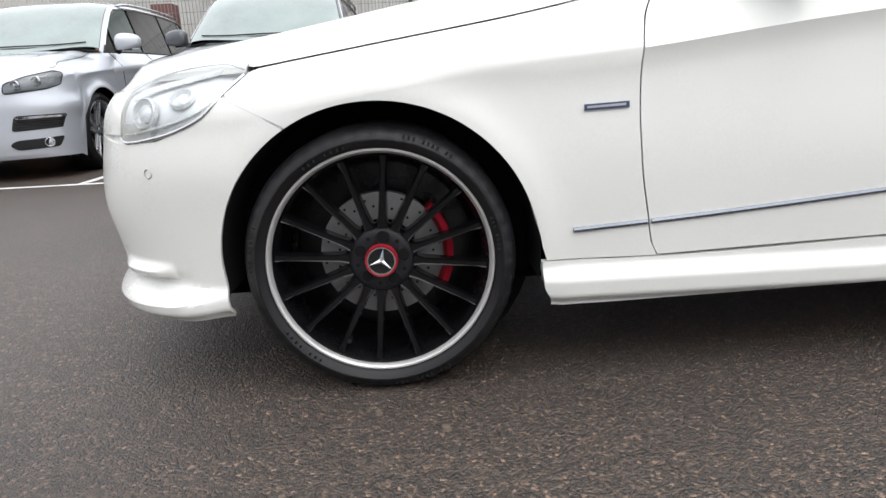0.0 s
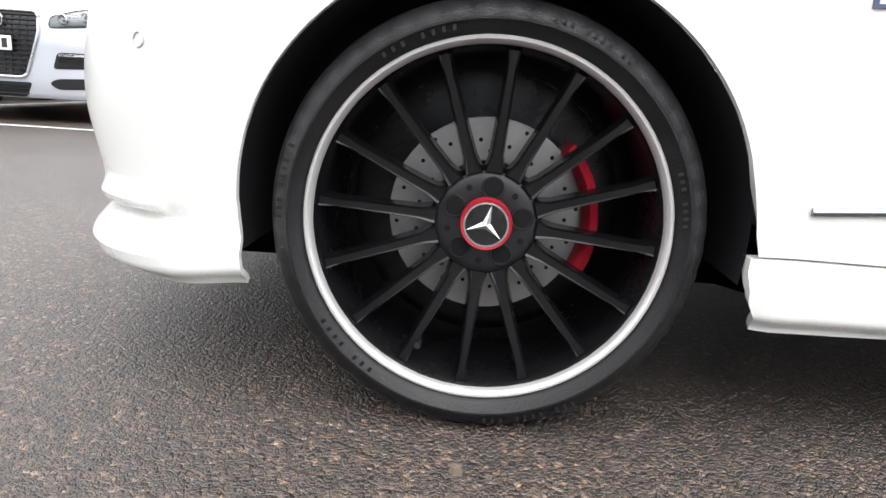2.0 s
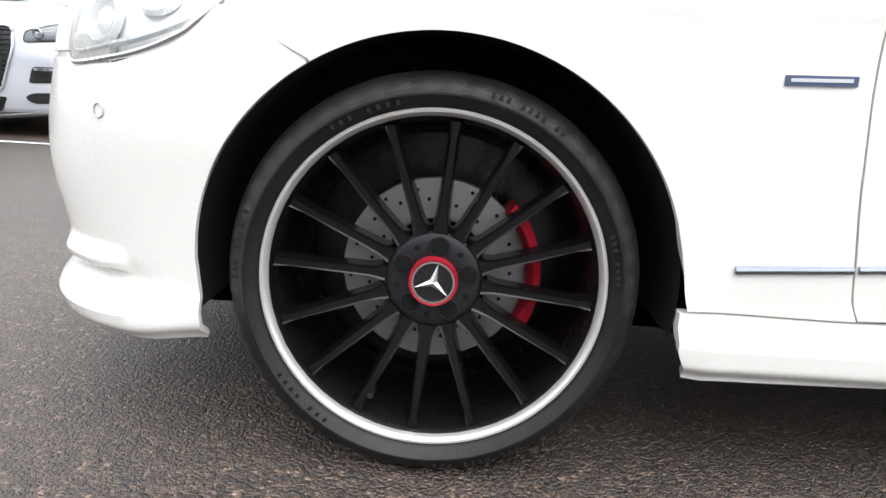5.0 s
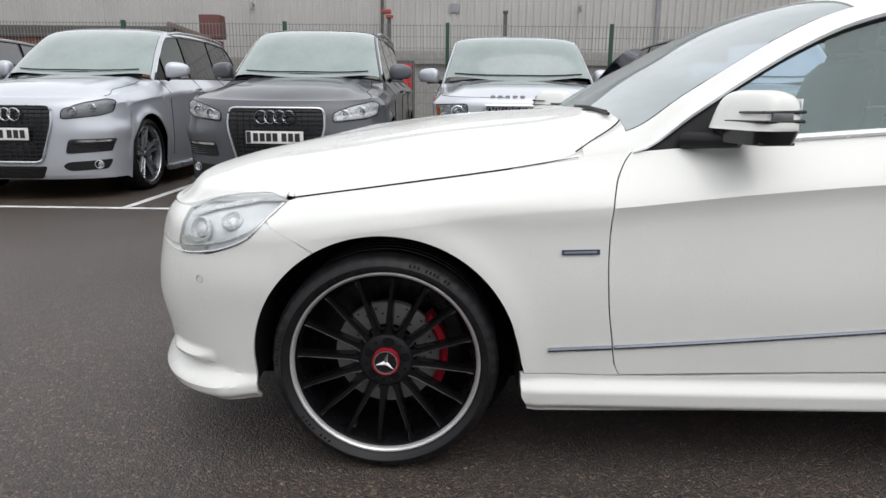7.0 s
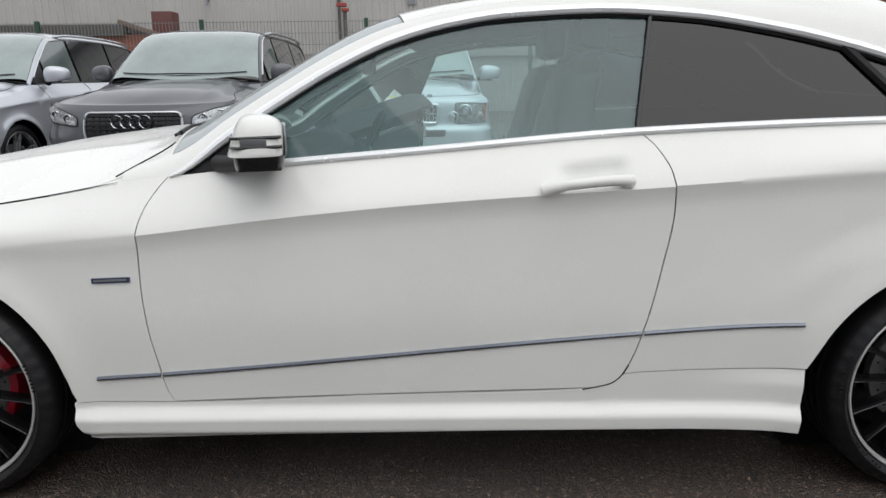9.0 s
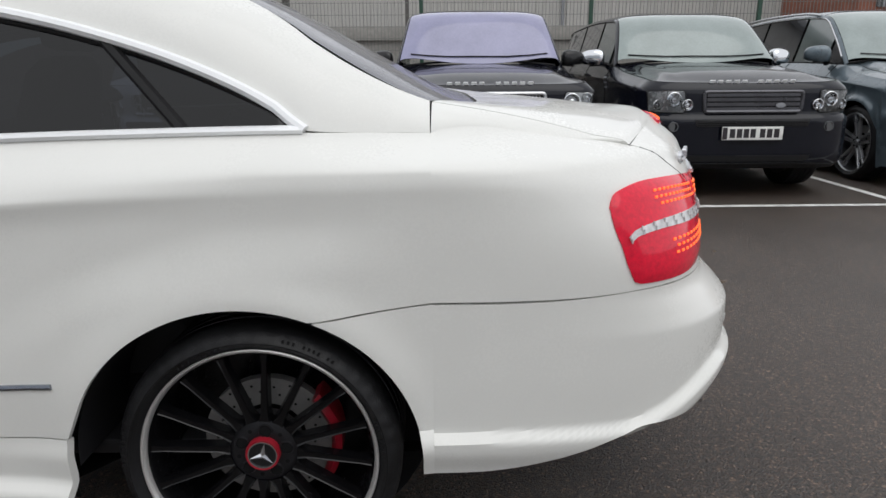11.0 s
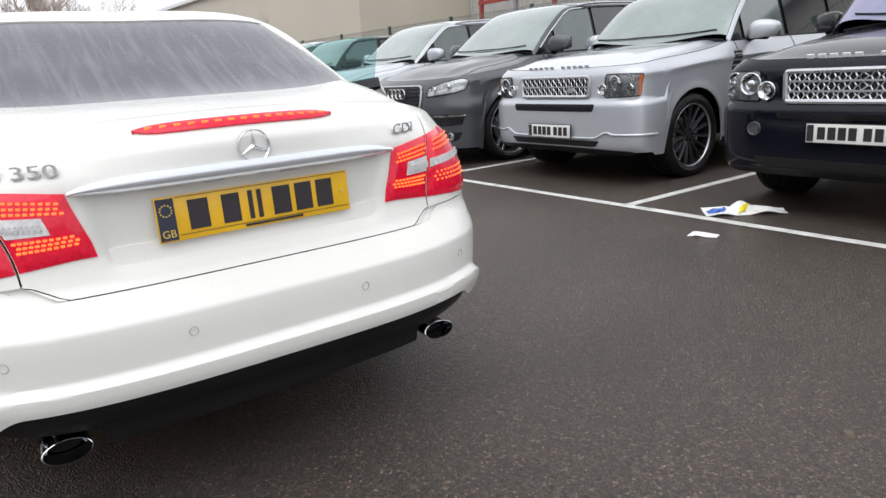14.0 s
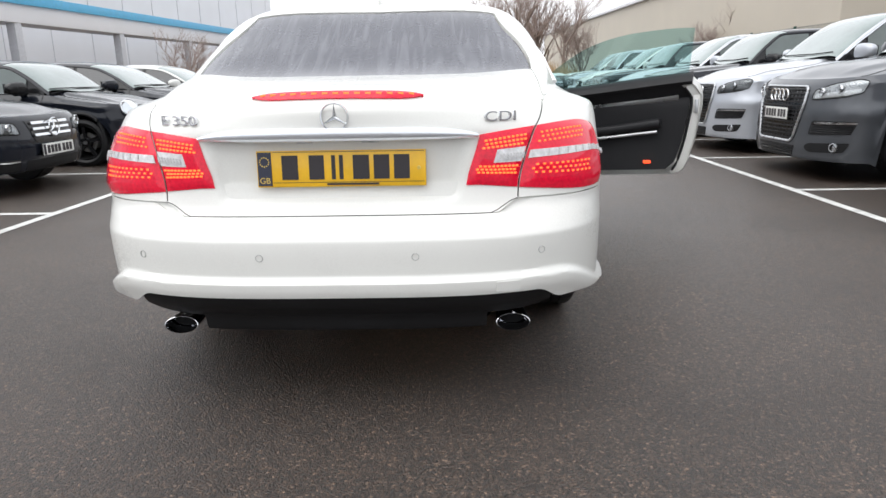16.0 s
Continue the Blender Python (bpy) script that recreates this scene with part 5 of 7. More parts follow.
part("door_handle", tube([hero.flank(x, z, o, -1) for x, z, o in hpts], lambda t: 0.0135 + 0.004 * abs(2 * t - 1) ** 2, 10), "white", car, "white body-coloured door handle")
part("handle_lock", bx((0, 0, 0), (0.03, 0.02, 0.03), bevel=0.008), "white", car, "", Matrix.Translation(hero.flank(1.857, 0.893, 0.008, -1)))


# mirrors
def mirror(parent, sd, label=""):
    c = Vector((0.935, sd * 0.902, 1.008))
    turn = Matrix.Translation(c) @ Matrix.Rotation(radians(-17 * sd), 4, "Z") @ Matrix.Translation(-c)
    pw = lambda v, k: math.copysign(abs(v) ** k, v)

    def fn(a, b):
        th, ph = 2 * math.pi * a, math.pi * (b - 0.5)
        x = pw(math.cos(ph), 0.45) * pw(math.cos(th), 0.5)
        y = pw(math.cos(ph), 0.45) * pw(math.sin(th), 0.5)
        z = pw(math.sin(ph), 0.55)
        return turn @ Vector((c.x + x * 0.062 * (1 - 0.14 * z) + 0.012 * z, c.y + y * 0.108 * (1 - 0.10 * z), c.z + max(z * 0.066 - 0.010 * max(x, 0) * max(z, 0), -0.030)))
    ob = part("door_mirror", sheet(fn, 48, 28, lambda p: c, 0), "white", parent, label or "white door mirror with indicator slot and black base")

    def base(a, b):
        th = 2 * math.pi * a
        k = 1.0 - 0.12 * b
        return turn @ (c + Vector((pw(math.cos(th), 0.5) * 0.064 * k, pw(math.sin(th), 0.5) * 0.110 * k, -0.030 - 0.034 * b)))
    part("mirror_base", sheet(base, 40, 4, lambda p: c, 0), "gloss_black", ob)
    part("mirror_floor", bx(c + Vector((0.0, 0, -0.062)), (0.10, 0.178, 0.008), turn, bevel=0.003), "gloss_black", ob)
    part("mirror_arm", tube([(0.80, sd * 0.79, 0.942), (0.84, sd * 0.83, 0.944), (0.91, sd * 0.89, 0.950)], lambda t: 0.024 - 0.004 * t, 10), "trim", ob)
    for z0, x0 in ((0.012, 0.02), (-0.010, -0.03)):
        pts = [turn @ (c + Vector((-0.0625 + 0.115 * smooth(0.45, 1.0, k / 8) ** 1.6, sd * (lerp(x0, 0.106, smooth(0, 0.62, k / 8))), z0 + 0.003 * k / 8))) for k in range(9)]
        part("indicator", tube(pts, lambda t: 0.0028 + 0.0020 * t, 6), "gloss_black", ob, "dark indicator slot")
    part("indicator_lens", bx(c + Vector((-0.012, sd * 0.1065, 0.002)), (0.060, 0.006, 0.022), turn, bevel=0.002), "smoked", ob, "smoked indicator lens")
    part("mirror_glass", bx((0, 0, 0), (0.004, 0.165, 0.075), bevel=0.001), "chrome", ob, "", turn @ Matrix.Translation(c + Vector((0.063, 0, 0.008))))
    return ob


mirror(car, -1)

# far-side door, open
HINGE = Vector((0.645, 0.862, 0))
swing = Matrix.Translation(HINGE) @ Matrix.Rotation(radians(64), 4, "Z") @ Matrix.Rotation(radians(-2.4), 4, "Y") @ Matrix.Translation(-HINGE)
od = part("open_door", flank_sheet(hero, lambda z: door_f(z) + G3, lambda z: door_r(z) - G3, door_b, hero.belt, 1, 60, 30, 0.0, 0.075), "white", car, "open white door with black leather lining", swing)


def lining(x0, x1, z0, z1, out, na=30, nb=14, edge=0.075):
    def fn(a, b):
        zt = lerp(z0, z1, b)
        xr = min(x1, door_r(zt) - edge)
        x = lerp(max(x0, door_f(zt) + 0.04), xr, a)
        z = lerp(max(door_b(x) + 0.035, z0), min(hero.belt(x) + 0.012, z1), b)
        return hero.flank(x, z, out, 1)
    return sheet(fn, na, nb, lambda p: p + Vector((0, 0.5, 0)), 0.02)


part("door_lining", lining(0.66, 1.93, 0.34, 1.03, -0.085), "leather", od, "black leather door lining")
part("armrest", tube([hero.flank(x, z, -0.115, 1) for x, z in ((0.78, 0.60), (1.0, 0.625), (1.4, 0.66), (1.72, 0.70))], 0.035, 10), "leather", od, "black leather armrest")
def inlay(x0, x1, mid, h0, h1, out):
    return sheet(lambda a, b: hero.flank(lerp(x0, x1, a), mid(lerp(x0, x1, a)) + (b - 0.5) * lerp(h0, h1, a), out - 0.008 * math.sin(b * math.pi), 1), 24, 5, lambda p: p + Vector((0, 0.5, 0)), 0.012)


part("upper_trim", inlay(0.80, 1.83, crv(0.80, 0.800, 1.2, 0.838, 1.83, 0.905), 0.062, 0.048, -0.090), "satin", od, "aluminium trim strip")
part("lower_trim", tube([hero.flank(x, z, -0.118, 1) for x, z in ((0.80, 0.56), (1.1, 0.582), (1.4, 0.610), (1.70, 0.640))], 0.012, 8), "satin", od, "aluminium trim strip")
part("inner_handle", tube([hero.flank(x, z, -0.120, 1) for x, z in ((0.92, 0.80), (0.97, 0.81), (1.03, 0.80))], 0.010, 8), "chrome", od, "chrome inner handle")
part("speaker_cover", lathe([(0.09, -0.004), (0.085, -0.010), (0.0, -0.012)], 28, m=Matrix.Translation(hero.flank(0.86, 0.45, -0.090, 1)) @ Matrix.Scale(0.9, 4, (0, 0, 1))), "trim", od)
part("door_lamp", bx((0, 0, 0), (0.05, 0.012, 0.022), bevel=0.004), "red_led", od, "lit red door warning lamp", Matrix.Translation(hero.flank(1.63, 0.42, -0.094, 1)))
part("door_edge", sheet(lambda a, b: hero.flank(door_r(lerp(0.345, 0.985, b)) - lerp(0.052, 0.004, a), lerp(0.345, 0.985, b), lerp(-0.094, -0.062, a), 1), 4, 24, lambda p: p + Vector((0, 0.5, 0)), 0.01), "white", od, "white painted door edge")
part("door_seal", tube([hero.flank(door_r(z) - 0.062, z, -0.096, 1) for z in [lerp(0.36, 0.98, k / 14) for k in range(15)]], 0.010, 6), "trim", od)
part("door_latch", bx((0, 0, 0), (0.02, 0.03, 0.09), bevel=0.004), "satin", od, "steel door latch", Matrix.Translation(hero.flank(door_r(0.80) - 0.030, 0.80, -0.088, 1)))
part("door_top", sheet(lambda a, b: hero.flank(lerp(0.70, 1.925, a), hero.belt(lerp(0.70, 1.925, a)) + 0.014 + 0.008 * math.sin(b * math.pi), lerp(0.004, -0.105, b), 1), 30, 4, lambda p: p - Vector((0, 0, 1)), 0.03), "leather", od, "black padded door top")
part("door_shell", lining(0.64, 1.97, 0.30, 1.02, -0.070, edge=0.004), "white", od)
def open_pane(a, b):
    x = lerp(0.88 - 0.02 * b, lerp(1.895, 1.945, b), a)
    z = lerp(hero.belt(x) - 0.01, max(dlo(x) - 0.03, hero.belt(x)), b)
    return Vector((x, lean(x, z) - 0.02, z))
ob = part("door_glass", sheet(open_pane, 24, 8, lambda p: Vector((p.x, 0, 0.9)), 0), "win", od, "green-tinted door glass")
ob.visible_shadow = False
part("mirror_sail", sheet(lambda a, b: Vector((lerp(0.70, 0.905, a), lean(0.8, 0.95) - 0.01, lerp(hero.belt(0.8), max(min(dlo(lerp(0.70, 0.905, a)) - 0.01, 1.03), hero.belt(0.8) + 0.004), b))), 10, 5, lambda p: Vector((p.x, 0, 0.9)), 0.01), "gloss_black", od)
mirror(od, 1, "white door mirror")

# cabin
part("cabin_floor", bx((1.55, 0, 0.28), (2.1, 1.5, 0.04), bevel=0.01), "leather", car)
def dash(a, b):
    y = lerp(-0.76, 0.76, b)
    prof = [(0.62, 0.885), (0.74, 0.920), (0.86, 0.930), (0.94, 0.905), (0.97, 0.85), (0.93, 0.70), (0.90, 0.45)]
    k = a * 6
    i = min(int(k), 5)
    x, z = (lerp(prof[i][q], prof[i + 1][q], k - i) for q in (0, 1))
    z += 0.035 * math.exp(-((y - 0.36) / 0.20) ** 2) * smooth(0.1, 0.35, a) * (1 - smooth(0.55, 0.7, a))
    return Vector((x, y, z))
part("dashboard", sheet(dash, 24, 24, lambda p: Vector((0.7, p.y, 0.6)), 0.0), "leather", car, "black leather dashboard")
sw = part("steering_wheel", lathe([(0.182, -0.012), (0.196, 0.0), (0.182, 0.012), (0.168, 0.0), (0.182, -0.012)], 36, m=pose(1.06, 0.36, 0.86, 0, 0, 90) @ pose(0, 0, 0, 24, 0, 0)), "leather", car, "black leather steering wheel")
part("wheel_boss", bx((0, 0, 0), (0.05, 0.17, 0.13), bevel=0.02), "leather", sw, "", pose(1.05, 0.36, 0.855, 0, -24, 0))
for y in (-0.11, 0.11):
    part("wheel_spoke", bx((0, 0, 0), (0.02, 0.14, 0.03), bevel=0.008), "satin", sw, "", pose(1.055, 0.36 + y, 0.855, 0, -24, 0))
part("column", tube([(1.03, 0.36, 0.84), (0.90, 0.36, 0.80)], 0.045, 10), "leather", sw)


def seat(y):
    st = part("front_seat", bx((0, 0, 0), (0.54, 0.52, 0.16), bevel=0.05), "leather", car, "black leather sports seat", pose(1.43, y, 0.50, 0, -8, 0))
    def back_fn(a, b):
        th = 2 * math.pi * a
        z = lerp(0.0, 0.62, b)
        wd = 0.255 - 0.06 * smooth(0.5, 1, b)
        th_ = 0.085 - 0.02 * b
        k = 1 if b < 0.96 else 0.7
        return Vector((0.24 + 0.40 * z + math.copysign(abs(math.cos(th)) ** 0.6, math.cos(th)) * th_ * k, math.copysign(abs(math.sin(th)) ** 0.5, math.sin(th)) * wd * k, 0.03 + z))
    part("backrest", sheet(back_fn, 28, 14, lambda p: Vector((0.24 + 0.4 * p.z, 0, p.z)), 0), "leather", st)
    part("headrest", bx((0, 0, 0), (0.10, 0.27, 0.18), bevel=0.04), "leather", st, "", pose(0.53, 0, 0.76, 0, 14, 0))
    return st


seat(-0.36)
seat(0.36)
part("rear_bench", bx((2.32, 0, 0.50), (0.5, 1.25, 0.2), bevel=0.05), "leather", car, "black leather rear seat")
part("rear_backrest", bx((0, 0, 0), (0.16, 1.25, 0.6), bevel=0.05), "leather", car, "", pose(2.62, 0, 0.78, 0, 24, 0))
part("parcel_shelf", bx((2.95, 0, 0.99), (0.42, 1.3, 0.03), bevel=0.01), "leather", car)
part("rear_view_mirror", bx((0, 0, 0), (0.03, 0.24, 0.07), bevel=0.012), "gloss_black", car, "black interior mirror", pose(1.12, 0.0, 1.215, 0, 0, 12))
part("mirror_stem", tube([(1.10, 0, 1.23), (1.06, 0, 1.262)], 0.012, 8), "gloss_black", car)

# ---- parked cars ----
class Parked:
    """A parked car made of panels over a skin; lengths run backwards from the front axle."""

    def __init__(self, name, m, label, p):
        self.p = p
        self.ob = thing(name, m, label, "car", p.get("group", ""))
        L, W, H, oh, wb = p["L"], p["W"], p["H"], p["oh"], p["wb"]
        zn, zb0, zb1, xw = p["zn"], p["zb0"], p["zb1"], p["xw"]
        lo = p["low"]
        end = L - oh
        self.end = end
        ra = p["R"] + 0.045
        bz = p.get("step_z", 0.0)                 # the bumper stands proud below this height
        extra = (lambda x, z: 0.028 * smooth(bz + 0.012, bz - 0.012, z) * smooth(-ra + 0.10, -ra - 0.02, x)) if bz else None
        self.sh = Shell(
            x0=-oh + p.get("corner", 0.40), x1=end - 0.45, n=p.get("n", 3.4), m=3.4,
            nose=crv(*[v + (-oh if i % 2 else 0) for i, v in enumerate(p["nose"])]),
            tail=crv(lo, end - 0.1, 0.6, end, zb1, end - 0.08),
            half=crv(-oh, W / 2 - 0.012, 0.3, W / 2, end - 0.6, W / 2, end, W / 2 - 0.02),
            crease=crv(-oh, zn - 0.10, xw, zb0 - p.get("cr", 0.14), end, zb1 - 0.12),
            belt=crv(-oh, zn, xw * 0.45, lerp(zn, zb0, 0.62), xw, zb0, wb, lerp(zb0, zb1, 0.8), end, zb1),
            inset=crv(-oh, 0.09, 0.0, 0.085, xw, p.get("inset", 0.075), end, p.get("inset", 0.075) + 0.01), sill=lo + 0.12,
            arches=((0, p["R"], ra), (wb, p["R"], ra)), flare=p.get("flare", 0.022), extra=extra)
        self.build()

    def wof(self, y, z):
        """s on the nose at the side offset y."""
        k = min(abs(y) / self.sh.width(self.sh.x0, z), 1.0)
        return math.degrees(math.asin(min(k ** (self.sh.n / 2), 1.0))) / 90

    def on_nose(self, y, z, out=0.0):
        return self.sh.at(max(self.wof(y, z), 1e-4), z, out, -1 if y < 0 else 1)

    def nose_sheet(self, name, y0, y1, z0, z1, out, material, parent=None, na=12, nb=6, depth=0.02, label=""):
        """A sheet on the nose; the bounds may be numbers or functions of the other fraction."""
        g = lambda v, t: v(t) if callable(v) else v
        def fn(a, b):
            y = lerp(g(y0, b), g(y1, b), a)
            z = lerp(g(z0, a), g(z1, a), b)
            return self.on_nose(y if abs(y) > 1e-4 else 1e-4, z, out)
        return part(name, sheet(fn, na, nb, axis_in, depth), material, parent or self.ob, label)

    def on_s(self, s, z, out=0.0):
        """A point by its signed way round the nose."""
        return self.sh.at(max(abs(s), 1e-4), z, out, -1 if s < 0 else 1)

    def outline(self, poly, r, flip=1):
        """A polygon of (across, height) corners, rounded and divided finely enough to follow the nose."""
        n, pts = len(poly), []
        for i in range(n):
            p, c, q = (Vector(poly[(i + d) % n]) for d in (-1, 0, 1))
            u, v = p - c, q - c
            a, b = c + u * min(r / u.length, 0.45), c + v * min(r / v.length, 0.45)
            for k in range(5):
                t = k / 4
                pts.append(a * (1 - t) ** 2 + c * 2 * t * (1 - t) + b * t * t)
            e = q - v.normalized() * min(r, 0.45 * v.length)
            m = max(int((e - b).length / 0.06), 0)
            pts += [b.lerp(e, (k + 1) / (m + 1)) for k in range(m)]
        return [(w.x * flip, w.y) for w in pts]

    def nose_patch(self, name, poly, out, material, parent=None, r=0.02, depth=0.02, dome=0.0, label="", around=False, flip=1):
        """A rounded, slightly domed panel on the nose with its rim turned inwards."""
        at = self.on_s if around else self.on_nose
        line = self.outline(poly, r, flip)
        cy, cz = sum(q[0] for q in line) / len(line), sum(q[1] for q in line) / len(line)
        bm, rows = bmesh.new(), []
        for k in [-1, 0, 0.15, 0.35, 0.6, 0.85]:
            f, o = (1.0, out - depth) if k < 0 else (1 - k, out + dome * (1 - (1 - k) ** 2))
            rows.append([bm.verts.new(at(cy + (y - cy) * f or 1e-4, cz + (z - cz) * f, o)) for y, z in line])
        n = len(line)
        for p, q in zip(rows, rows[1:]):
            for k in range(n):
                bm.faces.new((p[k], p[(k + 1) % n], q[(k + 1) % n], q[k]))
        mid = bm.verts.new(at(cy or 1e-4, cz, out + dome))
        for k in range(n):
            bm.faces.new((rows[-1][k], rows[-1][(k + 1) % n], mid))
        bmesh.ops.recalc_face_normals(bm, faces=bm.faces)
        return part(name, bm, material, parent or self.ob, label)

    def nose_rim(self, name, poly, out, radius, material, parent, r=0.02, label="", around=False, flip=1):
        at = self.on_s if around else self.on_nose
        return part(name, tube([at(y or 1e-4, z, out) for y, z in self.outline(poly, r, flip)], radius, 6, closed=True), material, parent, label)

    def upper(self, x, t, side, out=0.0):
        wd, zd, zc = self.dw(x), self.dz(x), self.tc(x)
        h = max(zc - zd, 0.01)
        q = ((wd, zd), (wd - 0.30 * h, zd + 0.85 * h), (wd * 0.62, zc - 0.02 * h), (0, zc))
        u = 1 - t
        c = (u ** 3, 3 * u * u * t, 3 * u * t * t, t ** 3)
        k = smooth(0, 0.5, t)
        return Vector((x, side * (sum(a * b[0] for a, b in zip(c, q)) + out * (1 - k)), sum(a * b[1] for a, b in zip(c, q)) + out * (0.3 + 0.7 * k)))

    def build(self):
        p, ob, sh = self.p, self.ob, self.sh
        L, W, H, oh, wb, R, lo = p["L"], p["W"], p["H"], p["oh"], p["wb"], p["R"], p["low"]
        zb0, zb1, xw, xt, xe, xb = p["zb0"], p["zb1"], p["xw"], p["xt"], p["xe"], p["xb"]
        col = p["paint"]
        ra = R + 0.045

        def under(x, z0):
            z = z0
            for ax in (0, wb):
                k = 1 - ((x - ax) / ra) ** 2
                if k > 0:
                    z = max(z, R + 0.01 + ra * math.sqrt(k) * 0.98)
            return z
        bm = bmesh.new()
        xs0, xs1 = sh.x0, sh.x1
        for side in (-1, 1):
            def fn(a, b):
                s = a / 0.2 if a < 0.2 else (1 + (a - 0.2) / 0.68 if a < 0.88 else 2 + (a - 0.88) / 0.12)
                x = sh.at(s, 0.7).x
                zb = under(x, lo + 0.03 * smooth(0.2, 0.0, a)) if 0.9 <= s <= 2.1 else lo + (0.03 if s < 1 else 0.08)
                if s < 1 and x > -ra:
                    zb = under(x, lo)
                return sh.at(s, lerp(zb, sh.belt(x), b), 0.0, side)
            sheet(fn, 120, 34, axis_in, 0.012, bm)
        part("body", bm, col, ob)
        # dark inside, closing the arches and the gaps
        part("underbody", bx(((L - 2 * oh) / 2, 0, (lo + 0.85 * zb0) / 2 + 0.02), (L - 0.9, W - 0.52, 0.85 * zb0 - lo - 0.02), bevel=0.05), "under", ob)
        part("cabin_lining", bx((xw + 0.75 * (xe - xw) * 0.9 + 0.35, 0, zb0 - 0.18), (xe - xw + 0.2, W - 0.26, 0.34), bevel=0.05), "under", ob)
        # bonnet
        zn = p["zn"]
        xf = sh.at(1e-4, zn).x
        mid = crv(xf, zn, xf + 0.10, zn + p["lead"], xf + 0.40, lerp(zn + p["lead"], zb0 + p["crown"], 0.42), xw - 0.12, zb0 + p["crown"] - 0.03)

        def lid(e, v, side):
            """The top skin: e from the nose's middle round to the screen, v from the edge to the middle line."""
            s = e / 0.45 if e < 0.45 else 1 + (e - 0.45) / 0.55 * (xw + 0.02 - xs0) / (xs1 - xs0)
            x = sh.at(s, 0.7).x
            q = sh.at(s, sh.belt(x), 0.0, side)
            x = lerp(q.x, lerp(xf + 0.22, xw - 0.12, e), v)
            y = q.y * (1 - v)
            z = lerp(q.z, mid(x), 1 - (1 - v) ** p.get("edge", 2.8))
            k = abs(y) / (W / 2)
            ridge = 0.010 * math.exp(-((k - p.get("ridge", 0.58)) / 0.05) ** 2) - 0.010 * math.exp(-((k - p.get("ridge", 0.58) - 0.13) / 0.06) ** 2)
            return Vector((x, y, z + ridge * smooth(xf + 0.05, xf + 0.5, x) * smooth(0.0, 0.1, v)))
        bm = bmesh.new()
        for side in (-1, 1):
            sheet(lambda a, b: lid(a, b, side), 44, 22, lambda q: Vector((q.x, 0, 0.2)), 0, bm)
        bmesh.ops.remove_doubles(bm, verts=bm.verts, dist=1e-5)
        part("bonnet", bm, col, ob)
        sv = p.get("seam", 0.14)
        for side in (-1, 1):
            part("shut_line", tube([lid(lerp(p.get("seam0", 0.30), 0.97, k / 30), sv * smooth(0, 0.25, k / 30) + 0.004, side) + Vector((0, 0, 0.0005)) for k in range(31)], 0.0032, 4), "under", ob)
        # glasshouse
        k = p.get("tumble", 0.34)
        self.dz = crv(xw - 0.02, zb0 - 0.008, lerp(xw, xt, 0.5), lerp(zb0, H - 0.10, 0.56), xt, H - 0.125, lerp(xt, xe, 0.5), H - 0.085, xe, H - 0.12, xb, lerp(zb1, H, p.get("dback", 0.5)), self.end, zb1)
        self.dw = lambda x: W / 2 - p.get("inset", 0.075) - k * max(self.dz(x) - sh.belt(x), 0) - p.get("rear_in", 0.10) * smooth(xe, self.end, x)
        self.tc = crv(xw - 0.13, zb0 + p["crown"] - 0.035, xt - 0.08, H - 0.055, xt + 0.25, H - 0.012, lerp(xt, xe, 0.6), H, xe, H - 0.035, xb, lerp(zb1, H, 0.55), self.end, zb1 + 0.02)
        TBq = 0.15
        skin = lambda q: Vector((min(max(q.x, xt), xe), 0, 0.9))
        for side in (-1, 1):
            part("roof_side", sheet(lambda a, b: self.upper(lerp(xw - 0.02, xb, a), b * TBq, side), 60, 6, skin, 0.02), p.get("pillar", col), ob)
            cuts = p["windows"]
            for i, (xa, xz) in enumerate(cuts):
                def win(a, b):
                    x = lerp(xa, xz, a)
                    lo_, hi_ = sh.belt(x) + 0.012, self.dz(x) - 0.012
                    z = lerp(lo_, max(hi_, lo_ + 0.002), b)
                    wl = sh.width(x, sh.belt(x))
                    f = (z - sh.belt(x)) / max(self.dz(x) - sh.belt(x), 0.02)
                    return Vector((x, side * (lerp(wl, self.dw(x), f) - 0.006), z))
                part("side_window", sheet(win, 12, 5, skin, 0.004), "dark_glass" if i or p.get("privacy") else "side_glass", ob, "dark side window")
            def cant(a, b):
                x = lerp(xw + 0.05, xb, a)
                z = lerp(sh.belt(x) - 0.005, self.dz(x), b)
                f = (z - sh.belt(x)) / max(self.dz(x) - sh.belt(x), 0.02)
                return Vector((x, side * (lerp(sh.width(x, sh.belt(x)), self.dw(x), f) - 0.022), z))
            part("door_frames", sheet(cant, 40, 4, skin, 0), "gloss_black", ob)
            if p.get("win_chrome"):
                part("window_chrome", tube([Vector((x, side * (self.dw(x) + 0.004), self.dz(x) - 0.004)) for x in [lerp(xw + 0.1, xb - 0.05, i / 30) for i in range(31)]], 0.009, 5), "chrome", ob, "chrome window trim")
            part("belt_trim", tube([sh.flank(x, sh.belt(x) + 0.006, 0.003, side) for x in [lerp(xw + 0.1, xb - 0.1, i / 20) for i in range(21)]], 0.008, 5), p.get("belt_mat", "trim"), ob)
            if p.get("rails"):
                pts = [self.upper(lerp(xt + 0.12, xe + 0.05, i / 16), 0.13, side, 0.045 * math.sin(min(1, min(i, 16 - i) / 2.0) * math.pi / 2) + 0.005) for i in range(17)]
                part("roof_bar", tube(pts, 0.016, 8), "satin", ob, "aluminium roof bar")
